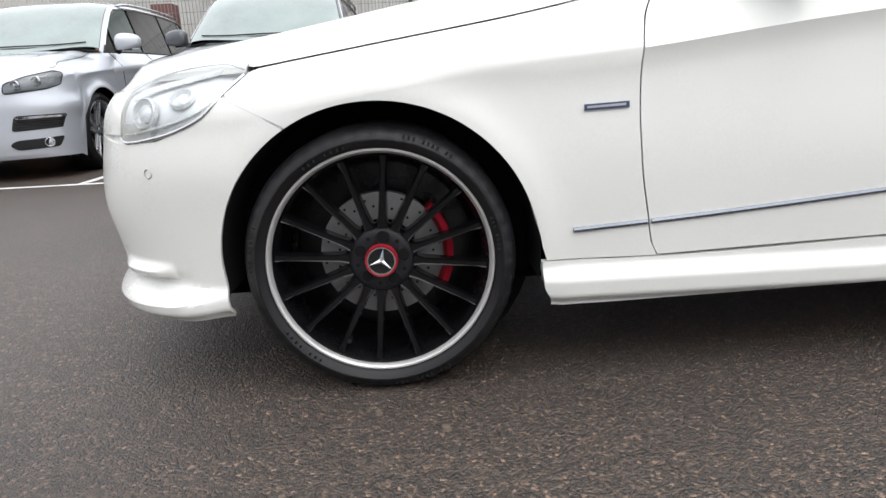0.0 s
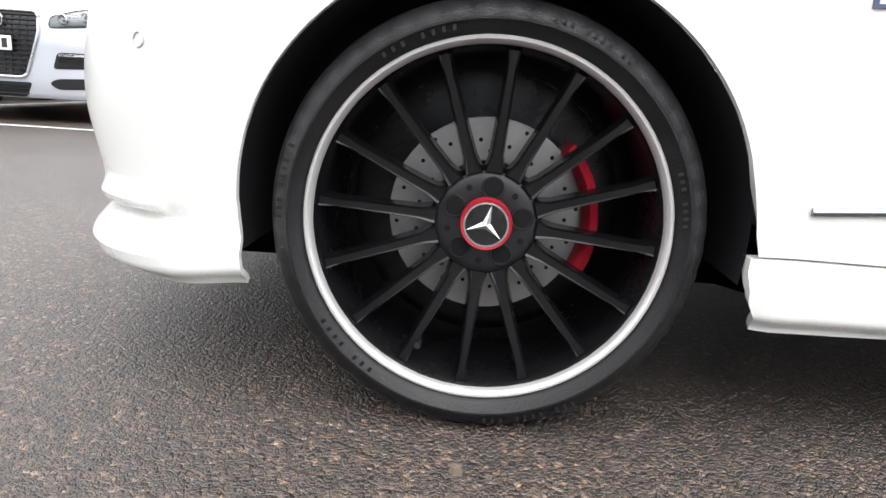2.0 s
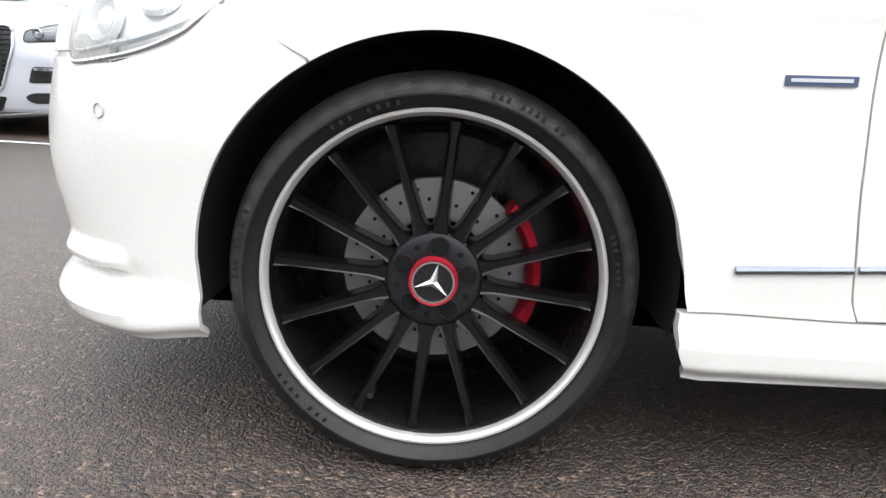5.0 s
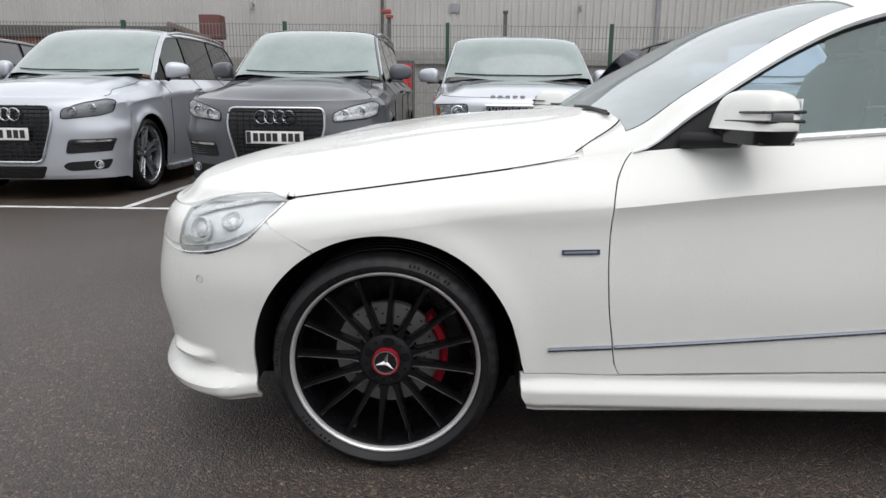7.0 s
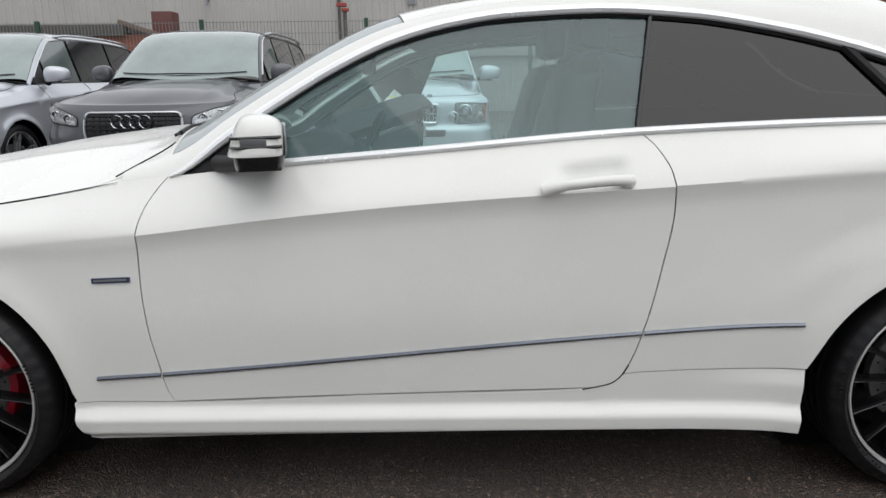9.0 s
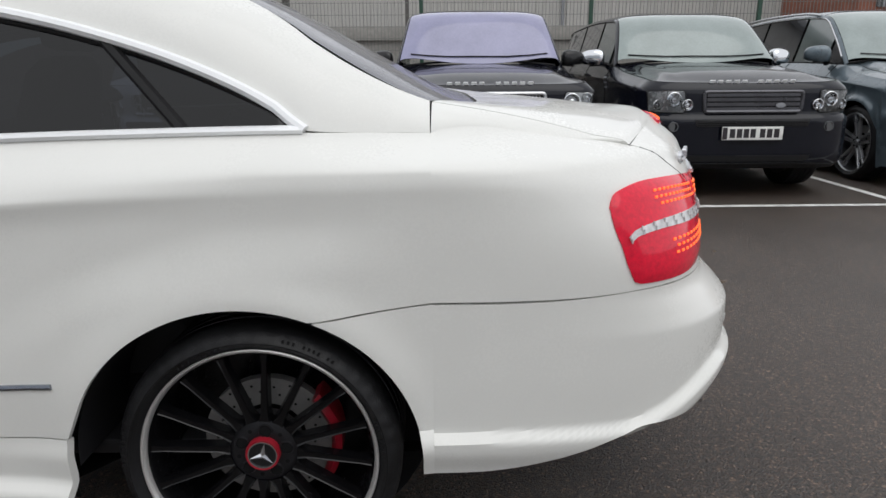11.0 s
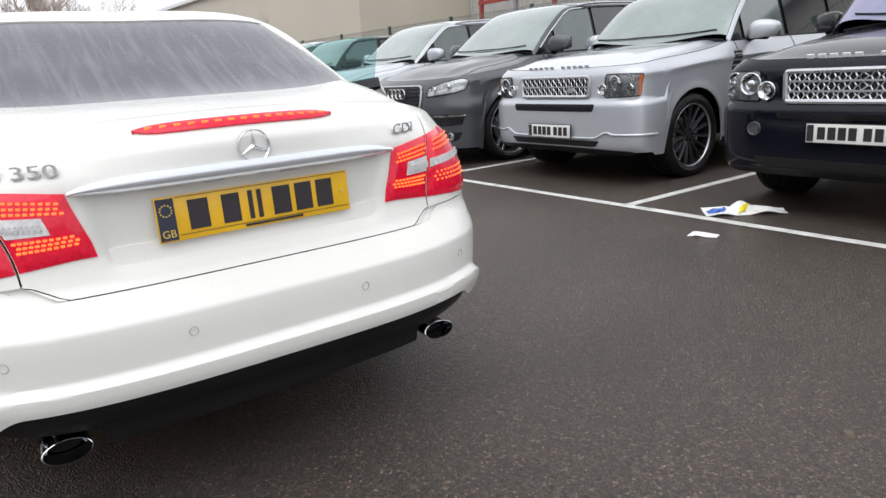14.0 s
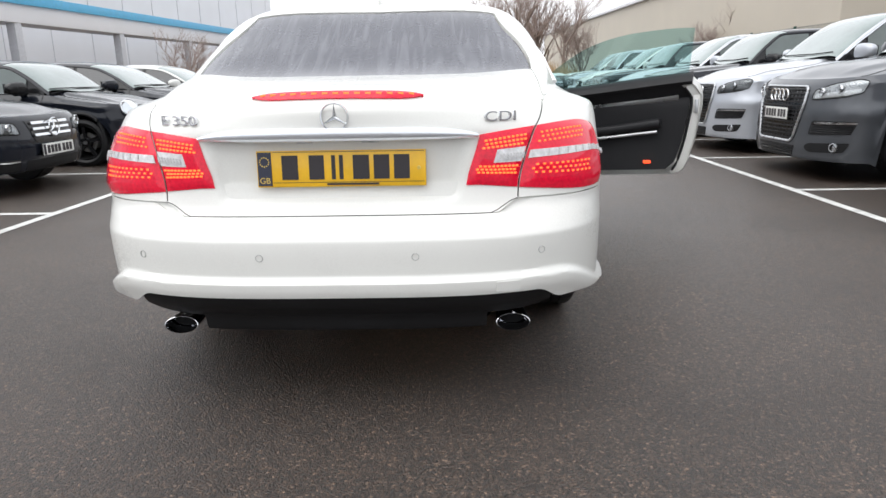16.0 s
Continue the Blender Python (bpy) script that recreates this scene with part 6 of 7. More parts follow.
            # doors: shut lines, handles
            for xd in p["doors"]:
                part("shut_line", tube([sh.flank(xd + 0.03 * math.sin((z - lo) * 2.2), z, 0.0015, side) for z in [lerp(lo + 0.16, sh.belt(xd), i / 12) for i in range(13)]], 0.0035, 4), "under", ob)
            for xd in p["doors"][1:]:
                part("door_handle", tube([sh.flank(xd - 0.20 + d, zb0 - 0.10, o, side) for d, o in ((0, 0.0), (0.02, 0.025), (0.13, 0.028), (0.16, 0.0))], 0.013, 7), p.get("handle", col), ob)
            # sill
            part("side_step", tube([sh.flank(x, lo + 0.02, o, side) for x, o in ((ra + 0.04, 0.0), (ra + 0.15, 0.03), (wb - ra - 0.15, 0.03), (wb - ra - 0.04, 0.0))], 0.035, 8), p.get("step", "trim"), ob, "side step")
            # mirror
            c = Vector((xw + p.get("mx", 0.30), side * (W / 2 + p.get("my", 0.09)), zb0 + 0.085 + p.get("mz", 0)))
            def mir(a, b, c=c):
                th, ph = 2 * math.pi * a, math.pi * (b - 0.5)
                pw = lambda v, e: math.copysign(abs(v) ** e, v)
                y = pw(math.cos(ph), 0.7) * pw(math.sin(th), 0.7)
                z = pw(math.sin(ph), 0.75)
                taper = 1 - 0.22 * y * side                # slimmer towards the tip
                return c + Vector((pw(math.cos(ph), 0.7) * pw(math.cos(th), 0.7) * 0.085 * taper + 0.03 * y * side, y * 0.130, max(z * taper, -0.72) * p.get("mh", 0.09) + 0.008 * y * side))
            mo = part("door_mirror", sheet(mir, 22, 14, lambda q, c=c: c, 0), p["mirror"], ob)
            part("mirror_arm", tube([(c.x + 0.02, side * (W / 2 - 0.10), zb0 + 0.015), c + Vector((0.01, -side * 0.10, -0.055)), c + Vector((0.0, side * 0.02, -0.066))], lambda t: 0.030 - 0.008 * t, 8, flat=1.6), "trim", mo)
            part("mirror_glass", bx((0, 0, 0), (0.006, 0.20, 0.12), bevel=0.002), "dark_glass", mo, "", Matrix.Translation(c + Vector((0.086, 0, 0.01))))
            # wheels
            for xa in (0, wb):
                wheel(ob, pose(xa, side * (W / 2 - 0.030), R, 0, 0, 0 if side < 0 else 180), p["style"], R, p["rim"], 0.24, p["spokes"], 32)
        def span(xa, xz, t0, ins):
            def fn(a, b):
                u = 2 * b - 1
                t = lerp(t0, 1, 1 - abs(u))
                return self.upper(lerp(xa(t), xz(t), a), t, -1 if u < 0 else 1, -ins)
            return fn
        wsb, wst = (lambda t: xw + 0.0 - 0.12 * smooth(0.1, 1, t)), (lambda t: xt + 0.06 - 0.10 * t)
        # The screen's paleness is reflected sky put into its colour.
        part("windscreen", sheet(span(wsb, wst, TBq + 0.01, 0.004), 12, 22, skin, 0.004), p.get("screen", "screen"), ob, "windscreen with reflected sky painted pale")
        part("roof", sheet(span(lambda t: wst(t) + 0.01, lambda t: xe, TBq, 0.0), 20, 22, skin, 0.02), p.get("roof", col), ob)
        part("tailgate", sheet(span(lambda t: xe + 0.005, lambda t: lerp(xb, self.end - 0.02, t), TBq, 0.0), 12, 18, skin, 0.02), col, ob)
        part("rear_panel", sheet(lambda a, b: sh.at(lerp(2.02, 3, abs(2 * a - 1) * -1 + 1), lerp(lo + 0.1, zb1 + 0.0, b), -0.004, -1 if a < 0.5 else 1), 20, 5, axis_in, 0), col, ob)
        for yc in (-0.30, 0.34):
            def wp(y, t):
                x = lerp(xw - 0.10, xt, 0.02 + 0.16 * t) + 0.10 * (y / 0.8) ** 2
                return self.upper(x, 1 - 0.75 * min(abs(y) / (W / 2 - 0.2), 1), -1 if y < 0 else 1, 0.012) * 1.0
            part("wiper", tube([wp(yc + d, 0.15 + 0.25 * abs(d)) for d in (-0.34, -0.1, 0.1, 0.30)], 0.007, 5), "trim", ob)
        part("scuttle", tube([Vector((xw - 0.06 + 0.06 * (y / 0.7) ** 2, y, zb0 + p["crown"] * (1 - (y / (W / 2 - 0.08)) ** 2) + 0.004)) for y in [lerp(-W / 2 + 0.16, W / 2 - 0.16, i / 12) for i in range(13)]], 0.013, 6), "trim", ob)
        FACES[p["face"]](self)

    # pieces that several faces share
    def plate(self, z, y=0.0, out=0.02):
        q = self.on_nose(1e-4 if abs(y) < 1e-4 else y, z, out)
        pl = part("number_plate", bx((0, 0, 0), (0.010, 0.52, 0.111), bevel=0.002), "white_plate", self.ob, "white front number plate with dark bars", Matrix.Translation(q) @ Matrix.Diagonal((1, 1.05, 1.05, 1)))
        part("plate_holder", bx((0.004, 0, 0), (0.010, 0.532, 0.122), bevel=0.003), "trim", pl)
        part("plate_band", bx((-0.0056, 0.236, 0), (0.002, 0.04, 0.10)), "ink", pl)
        for yb, w in ((0.172, 0.045), (0.112, 0.045), (0.054, 0.045), (-0.004, 0.045), (-0.085, 0.045), (-0.145, 0.045), (-0.205, 0.045)):
            part("plate_bar", bx((-0.0056, yb, 0), (0.002, w, 0.074)), "ink", pl)

    def bowl(self, y, z, r, parent, out=-0.012, material="chrome"):
        q = self.on_nose(y, z, out)
        part("lamp_bowl", lathe([(r, 0.004), (r, -0.014), (r * 0.92, -0.017), (r * 0.86, -0.012), (r * 0.68, 0.006), (r * 0.42, 0.012), (r * 0.40, -0.006), (r * 0.30, -0.013), (0.0, -0.015)], 24, m=Matrix.Translation(q) @ pose(0, 0, 0, 0, 0, -90)), material, parent)

    def headlamp(self, poly, bowls, corner=None, material="lamp_house", r=0.03, strip=None):
        """Lamps of both sides: a recessed housing, bowls, an amber corner and a domed clear cover; poly runs round the nose."""
        for sd in (-1, 1):
            hl = self.nose_patch("headlamp", poly, 0.004, material, None, r, 0.02, 0.0, "clear headlamp", True, sd)
            for y, z, rad in bowls:
                self.bowl(sd * y, z, rad, hl, 0.010)
            if strip:
                self.nose_patch("lamp_strip", strip, 0.010, "reflector", hl, 0.02, 0.01, 0.0, "", True, sd)
            if corner:
                self.nose_patch("indicator", corner, 0.010, "orange", hl, 0.008, 0.01, 0.0, "amber corner lens", True, sd)
            self.nose_rim("lamp_seal", poly, 0.006, 0.005, "trim", hl, r, "", True, sd)
            cov = self.nose_patch("lamp_cover", poly, 0.008, "lampglass", hl, r, 0.0, 0.026, "", True, sd)
            cov.visible_shadow = False

    def fog(self, y, z, r=0.045):
        for sd in (-1, 1):
            q = self.on_nose(sd * y, z, 0.008)
            part("fog_lamp", lathe([(r * 1.15, 0.012), (r * 1.1, -0.004), (r, -0.005), (r * 0.9, 0.006), (0.0, 0.004)], 20, m=Matrix.Translation(q) @ pose(0, 0, 0, 0, 0, -90)), "smoked", self.ob, "round fog lamp")


def face_single_frame(c):
    """A tall single-frame grille with slats and rings, slanted lamps and side intakes."""
    poly = ((-0.36, 0.375), (0.36, 0.375), (0.465, 0.74), (0.452, 0.915), (-0.452, 0.915), (-0.465, 0.74))
    wide = crv(0.375, 0.36, 0.74, 0.465, 0.915, 0.452)
    gr = c.nose_patch("grille", poly, 0.004, "gloss_black", None, 0.06, 0.02, 0.0, "black slatted grille in a chrome frame")
    c.nose_rim("grille_frame", poly, 0.013, 0.0125, "satin", gr, 0.06, "satin chrome grille frame")
    for i in range(13):
        z = lerp(0.41, 0.885, i / 12)
        c.nose_sheet("slat", -wide(z) + 0.02, wide(z) - 0.02, z - 0.0065, z + 0.0065, 0.018, "trim", gr, 14, 2, 0.012)
    for k in range(-6, 7):
        y = k * 0.062
        part("grille_rib", tube([c.on_nose(y + 1e-4, z, 0.012) for z in (0.40, 0.56, 0.74, 0.895)], 0.004, 4), "trim", gr)
    for i in range(4):
        part("emblem_ring", lathe([(0.050, 0.004), (0.056, -0.006), (0.063, -0.006), (0.066, 0.004)], 28, m=Matrix.Translation(c.on_nose((i - 1.5) * 0.087 + 1e-4, 0.825, 0.034)) @ pose(0, 0, 0, 0, 0, -90)), "chrome", gr, "chrome ring")
    c.plate(0.645, 0.0, 0.034)
    c.headlamp(((0.295, 0.790), (0.60, 0.825), (0.745, 0.865), (0.76, 0.965), (0.67, 0.985), (0.45, 0.945), (0.30, 0.880)), ((0.64, 0.865, 0.042), (0.79, 0.895, 0.042)),
               material=c.p.get("lamp", "lamp_house"), strip=None if c.p.get("lamp") else ((0.32, 0.803), (0.60, 0.835), (0.72, 0.870), (0.72, 0.905), (0.58, 0.878), (0.32, 0.846)))
    for sd in (-1, 1):
        it = c.nose_patch("side_intake", ((0.315, 0.455), (0.70, 0.475), (0.74, 0.60), (0.335, 0.595)), 0.004, "trim", None, 0.03, 0.02, 0.0, "black side intake with slats", True, sd)
        c.nose_patch("intake_strip", ((0.345, 0.562), (0.73, 0.572), (0.735, 0.592), (0.345, 0.585)), 0.012, "chrome", it, 0.012, 0.01, 0.0, "", True, sd)
        for i in range(4):
            part("slat", tube([c.on_s(sd * s, 0.482 + 0.020 * i, 0.008) for s in (0.34, 0.45, 0.56, 0.70)], 0.004, 4), "gloss_black", it)
        lw = c.nose_patch("lower_intake", ((0.34, 0.285), (0.66, 0.300), (0.71, 0.395), (0.335, 0.375), (0.29, 0.335)), 0.004, "trim", None, 0.03, 0.02, 0.0, "", True, sd)
        q = c.on_s(sd * 0.57, 0.345, 0.010)
        part("fog_lamp", lathe([(0.044, 0.012), (0.043, -0.004), (0.038, -0.006), (0.032, 0.006), (0.0, 0.002)], 20, m=Matrix.Translation(q) @ pose(0, 0, 0, 0, 0, -90 - sd * 25)), "satin", lw, "round fog lamp")
    lg = c.nose_patch("lower_grille", ((-0.34, 0.215), (0.34, 0.215), (0.40, 0.335), (-0.40, 0.335)), 0.004, "trim", None, 0.03, 0.02)
    for i in range(3):
        c.nose_sheet("slat", -0.36, 0.36, 0.238 + 0.03 * i, 0.246 + 0.03 * i, 0.010, "gloss_black", lg, 12, 2, 0.008)


def bonnet_letters(c, z, bright=True):
    """A row of raised letter-sized plain bars along the bonnet's edge."""
    for i in range(11):
        if i == 5:
            continue
        y = (i - 5) * -0.072
        q = c.on_nose(y + 1e-4, z, 0.010)
        part("bonnet_badge", bx((0, 0, 0), (0.010, 0.046, 0.032), bevel=0.003), "bright" if bright else c.p["paint"], c.ob, "", Matrix.Translation(q) @ pose(0, 0, 0, 0, -25, 0))


def face_upright(c, g, lamp, bowls, rows, plate_z, fog, intake, lower, letters=True, corner=None, gmat="satin", barmat="satin", lamp_r=0.022):
    """A framed mesh or barred grille between round-lamp units, over a stepped bumper."""
    gz0, gz1, gh = g
    poly = ((-gh, gz0), (gh, gz0), (gh + 0.012, gz1), (-gh - 0.012, gz1))
    gr = c.nose_patch("grille", poly, 0.004, "gloss_black", None, 0.025, 0.03, 0.0, "mesh grille in a metal frame")
    c.nose_rim("grille_frame", poly, 0.010, 0.017, gmat, gr, 0.03, "broad metal grille frame")
    mesh = c.p.get("mesh")
    if not mesh:
        for i in range(rows):
            z = lerp(gz0, gz1, (i + 0.6) / (rows + 0.2))
            c.nose_sheet("slat", -gh + 0.015, gh - 0.015, z - 0.015, z + 0.013, 0.016, barmat, gr, 12, 2, 0.02)
    else:
        for i in range(rows - 1):
            z = lerp(gz0, gz1, (i + 1) / rows)
            c.nose_sheet("slat", -gh + 0.012, gh - 0.012, z - 0.006, z + 0.006, 0.018, barmat, gr, 12, 2, 0.014)
        zig = 4 * c.p.get("cells", 15)
        sub = c.p.get("sub", 2)
        for i in range(rows * sub):
            z = lerp(gz0 + 0.012, gz1 - 0.012, (i + 0.5) / (rows * sub))
            h = 0.42 * (gz1 - gz0) / (rows * sub)
            pts = []
            for k in range(zig + 1):
                y = lerp(-gh + 0.015, gh - 0.015, k / zig)
                pts.append(c.on_nose(y or 1e-4, z + h * (-1, -1, 1, 1)[k % 4] * (1 if i % 2 else -1), 0.011))
            part("mesh_web", tube(pts, 0.0048, 4), barmat, gr)
    part("grille_badge", lathe([(0.045, 0.0), (0.043, -0.008), (0.0, -0.010)], 20, m=Matrix.Translation(c.on_nose(-gh * 0.55, lerp(gz0, gz1, 0.32), 0.026)) @ pose(0, 0, 0, 0, 0, -90) @ Matrix.Diagonal((1, 1, 0.5, 1))), "grey_steel", gr)
    c.headlamp(lamp, bowls, corner, c.p.get("lamp", "lamp_house"), lamp_r)
    c.plate(plate_z, 0.0, 0.030)
    y, za, zb = intake
    it = c.nose_patch("bumper_intake", ((-y, za), (y, za), (y + 0.02, zb), (-y - 0.02, zb)), 0.004, "trim", None, 0.02, 0.02, 0.0, "black bumper intake")
    for k in range(3):
        c.nose_sheet("slat", -y + 0.01, y - 0.01, lerp(za, zb, (k + 0.6) / 3.2) - 0.004, lerp(za, zb, (k + 0.6) / 3.2) + 0.004, 0.009, "gloss_black", it, 12, 1, 0.006)
    y, za, zb = lower
    c.nose_patch("lower_intake", ((-y, za), (y, za), (y + 0.05, zb), (-y - 0.05, zb)), 0.004, "trim", None, 0.02, 0.02, 0.0, "black lower intake")
    c.nose_sheet("chin", -c.p["W"] * 0.44, c.p["W"] * 0.44, c.p["low"] + 0.005, lambda a: c.p["low"] + 0.06 - 0.02 * abs(2 * a - 1) ** 3, 0.006, "trim", None, 22, 3, 0.02, "black plastic chin")
    if c.p.get("crease_mat"):
        pts = [c.on_s(s, zb + 0.022 + 0.055 * smooth(0.18, 0.30, abs(s)) * (1 - smooth(0.30, 0.36, abs(s)) * 0.35), 0.004) for s in [lerp(-0.93, 0.93, k / 60) for k in range(61)]]
        part("bumper_crease", tube(pts, 0.011, 6), c.p["crease_mat"], c.ob, "raised moulding along the bumper")
    if fog:
        c.fog(*fog)
    if letters:
        bonnet_letters(c, c.p["zn"] + 0.004, letters != "dim")
    for sd in (-1, 1):
        x = c.p["R"] + 0.17
        v = part("wing_vent", sheet(lambda a, b: c.sh.flank(lerp(x, x + 0.13, a) + 0.05 * b, lerp(c.p["zb0"] - 0.26, c.p["zb0"] - 0.09, b), 0.004, sd), 6, 6, axis_in, 0.01), "trim", c.ob, "black wing vent")
        for i in range(3):
            part("vent_slat", sheet(lambda a, b: c.sh.flank(lerp(x + 0.01, x + 0.13, a) + 0.016 * i, c.p["zb0"] - 0.225 + 0.05 * i + 0.012 * b, 0.009, sd), 3, 1, axis_in, 0.004), "grey_steel", v)


def face_square(c):
    face_upright(c, (0.765, 0.955, 0.475), ((0.285, 0.765), (0.72, 0.775), (0.765, 0.955), (0.29, 0.965)),
                 ((0.605, 0.835, 0.062), (0.725, 0.880, 0.076), (0.862, 0.915, 0.044), (0.868, 0.825, 0.044)), 3, 0.575, (0.665, 0.585, 0.042), (0.50, 0.655, 0.695), (0.62, 0.335, 0.40))


def face_sport(c):
    dark = c.p["paint"] == "black"
    face_upright(c, (0.785, 0.958, 0.43), ((0.275, 0.775), (0.70, 0.785), (0.735, 0.965), (0.28, 0.972)), ((0.585, 0.845, 0.050), (0.70, 0.893, 0.066), (0.825, 0.845, 0.046)), 4 if dark else 2,
                 0.60 if dark else 0.475, (0.70, 0.655, 0.040) if dark else None, (0.50, 0.655, 0.72), (0.52, 0.345, 0.40), True if dark else "dim",
                 None if dark else ((0.66, 0.79), (0.70, 0.79), (0.73, 0.958), (0.675, 0.958)), "rim_dark" if dark else "satin", "rim_dark" if dark else "satin")


def face_saloon(c):
    gr = c.nose_sheet("grille", lambda b: -0.30 - 0.06 * b, lambda b: 0.30 + 0.06 * b, 0.52, 0.72, 0.006, "gloss_black", None, 14, 6, 0.02, "black grille with chrome bars")
    for z in (0.575, 0.635, 0.69):
        c.nose_sheet("slat", -0.31, 0.31, z - 0.012, z + 0.012, 0.030, "chrome", gr, 12, 2, 0.012)
    q = c.on_nose(1e-4, 0.635, 0.05)
    em = part("emblem", lathe([(0.080, 0.0), (0.088, -0.008), (0.096, 0.0)], 28, m=Matrix.Translation(q) @ pose(0, 0, 0, 0, 0, -90)), "chrome", gr, "round chrome emblem")
    for i in range(3):
        a = 2 * math.pi * i / 3
        part("emblem_blade", tube([q, q + Vector((0, 0.085 * math.sin(a), 0.085 * math.cos(a)))], lambda t: 0.014 * (1 - 0.8 * t), 6), "chrome", em)
    c.plate(0.43, 0.0, 0.03)
    c.headlamp(((0.27, 0.595), (0.60, 0.615), (0.80, 0.665), (0.83, 0.735), (0.60, 0.725), (0.31, 0.705)), ((0.58, 0.66, 0.042), (0.72, 0.685, 0.042)))
    c.nose_sheet("lower_intake", -0.45, 0.45, 0.24, 0.34, 0.003, "trim", None, 12, 4, 0.02)
    for sd in (-1, 1):
        c.nose_sheet("side_intake", sd * 0.52, sd * 0.82, 0.25, 0.36, 0.003, "trim", None, 8, 4, 0.02)
        c.nose_sheet("intake_strip", sd * 0.54, sd * 0.80, 0.335, 0.35, 0.014, "chrome", None, 8, 2, 0.01)


def face_small(c):
    c.nose_sheet("grille", -0.42, 0.42, 0.42, 0.58, 0.004, "gloss_black", None, 12, 4, 0.02, "black grille")
    c.nose_sheet("grille_frame", -0.43, 0.43, 0.575, 0.60, 0.014, "chrome", None, 12, 2, 0.01)
    c.plate(0.40, 0.0, 0.03)
    for sd in (-1, 1):
        q = c.on_nose(sd * 0.63, 0.735, 0.035)
        d = Matrix.Translation(q) @ pose(0, 0, 0, -20, 0, -90 - sd * 38)
        hl = part("headlamp", lathe([(0.0, 0.012), (0.085, 0.010), (0.105, -0.012), (0.11, -0.020), (0.118, -0.016), (0.122, 0.03)], 28, m=d), "chrome", c.ob, "round headlamp in a chrome ring")
        cv = part("lamp_cover", lathe([(0.106, -0.014), (0.08, -0.030), (0.0, -0.040)], 24, m=d), "lampglass", hl)
        cv.visible_shadow = False
        part("indicator", bx((0.0, 0, 0), (0.02, 0.07, 0.03), bevel=0.008), "orange", hl, "", Matrix.Translation(q + Vector((0.005, 0, -0.065))))
        part("side_repeater", bx((0, 0, 0), (0.07, 0.012, 0.035), bevel=0.005), "orange", c.ob, "amber side repeater", Matrix.Translation(c.sh.flank(0.50, 0.79, 0.012, sd)))
        pts = [c.sh.flank((c.p["R"] + 0.055) * math.sin(radians(g)), c.p["R"] + 0.01 + (c.p["R"] + 0.055) * math.cos(radians(g)), 0.008, sd) for g in range(-80, 81, 8)]
        part("arch_trim", tube(pts, 0.022, 6), "trim", c.ob, "black wheel arch trim")


FACES = {"tall": face_single_frame, "square": face_square, "sport": face_sport, "saloon": face_saloon, "small": face_small}
TALL = dict(L=5.08, W=2.02, H=1.86, oh=0.97, wb=3.0, R=0.39, rim=0.31, low=0.175, zn=0.985, zb0=1.19, zb1=1.25, xw=0.52, xt=1.30, xe=3.35, xb=3.85, crown=0.075, n=2.6, corner=0.64,
            nose=(0.17, 0.09, 0.22, 0.02, 0.34, 0.0, 0.60, 0.012, 0.80, 0.035, 0.92, 0.075, 1.0, 0.15), lead=0.05, inset=0.135, my=0.045, mz=0.03, mx=0.25, cr=0.17, mh=0.10,
            windows=((0.92, 1.62), (1.68, 2.62), (2.68, 3.55)), doors=(0.62, 1.66, 2.66), rails=True, style="five_twin", spokes=5, face="tall", win_chrome=True, flare=0.036, tumble=0.30, dback=0.35)
SQUARE = dict(L=4.95, W=1.96, H=1.84, oh=0.88, wb=2.88, R=0.38, rim=0.265, low=0.27, zn=1.03, zb0=1.19, zb1=1.24, xw=0.62, xt=1.12, xe=3.55, xb=3.95, crown=0.06, n=4.4, corner=0.34,
             nose=(0.27, 0.09, 0.33, 0.02, 0.42, 0.0, 0.70, 0.0, 0.735, 0.012, 0.76, 0.035, 0.95, 0.045, 1.0, 0.06, 1.04, 0.10), lead=0.035, step_z=0.74, seam=0.015, seam0=0.02, ridge=0.66, edge=3.6, windows=((0.86, 1.62), (1.70, 2.62), (2.70, 3.65)),
             doors=(0.64, 1.66, 2.66), style="ten", spokes=10, face="square", mesh=True, tumble=0.26, dback=0.75, rear_in=0.04, flare=0.012, mirror="gloss_black", mh=0.095)
SPORT = dict(SQUARE, L=4.78, W=1.93, H=1.80, oh=0.86, wb=2.745, zn=1.035, zb0=1.19, xt=1.20, face="sport", lamp="smoked_pale", rim=0.285, n=3.8, corner=0.42, cells=13, tumble=0.30, xe=3.3, xb=3.75, windows=((0.88, 1.60), (1.68, 2.55), (2.63, 3.45)))
SALOON = dict(L=4.6, W=1.77, H=1.44, oh=0.80, wb=2.76, R=0.32, rim=0.225, low=0.20, zn=0.76, zb0=0.95, zb1=1.0, xw=0.62, xt=1.35, xe=2.35, xb=3.1, crown=0.07, n=2.8, corner=0.5, nose=(0.20, 0.08, 0.28, 0.02, 0.45, 0.0, 0.62, 0.03, 0.72, 0.06, 0.78, 0.12), lead=0.03, windows=((0.95, 1.6), (1.66, 2.5)),
              doors=(0.64, 1.63, 2.45), style="five_twin", spokes=5, face="saloon", tumble=0.5, dback=0.3, flare=0.012, cr=0.10, privacy=True)
SMALL = dict(SALOON, L=3.72, W=1.70, H=1.41, oh=0.70, wb=2.47, R=0.315, rim=0.225, zn=0.78, zb0=0.93, zb1=0.98, xw=0.42, xt=0.98, xe=2.25, xb=2.75, windows=((0.70, 1.55), (1.62, 2.45)), doors=(0.44, 1.58), style="black_five", face="small", tumble=0.28,
             dback=0.6, win_chrome=False, belt_mat="chrome", privacy=False)


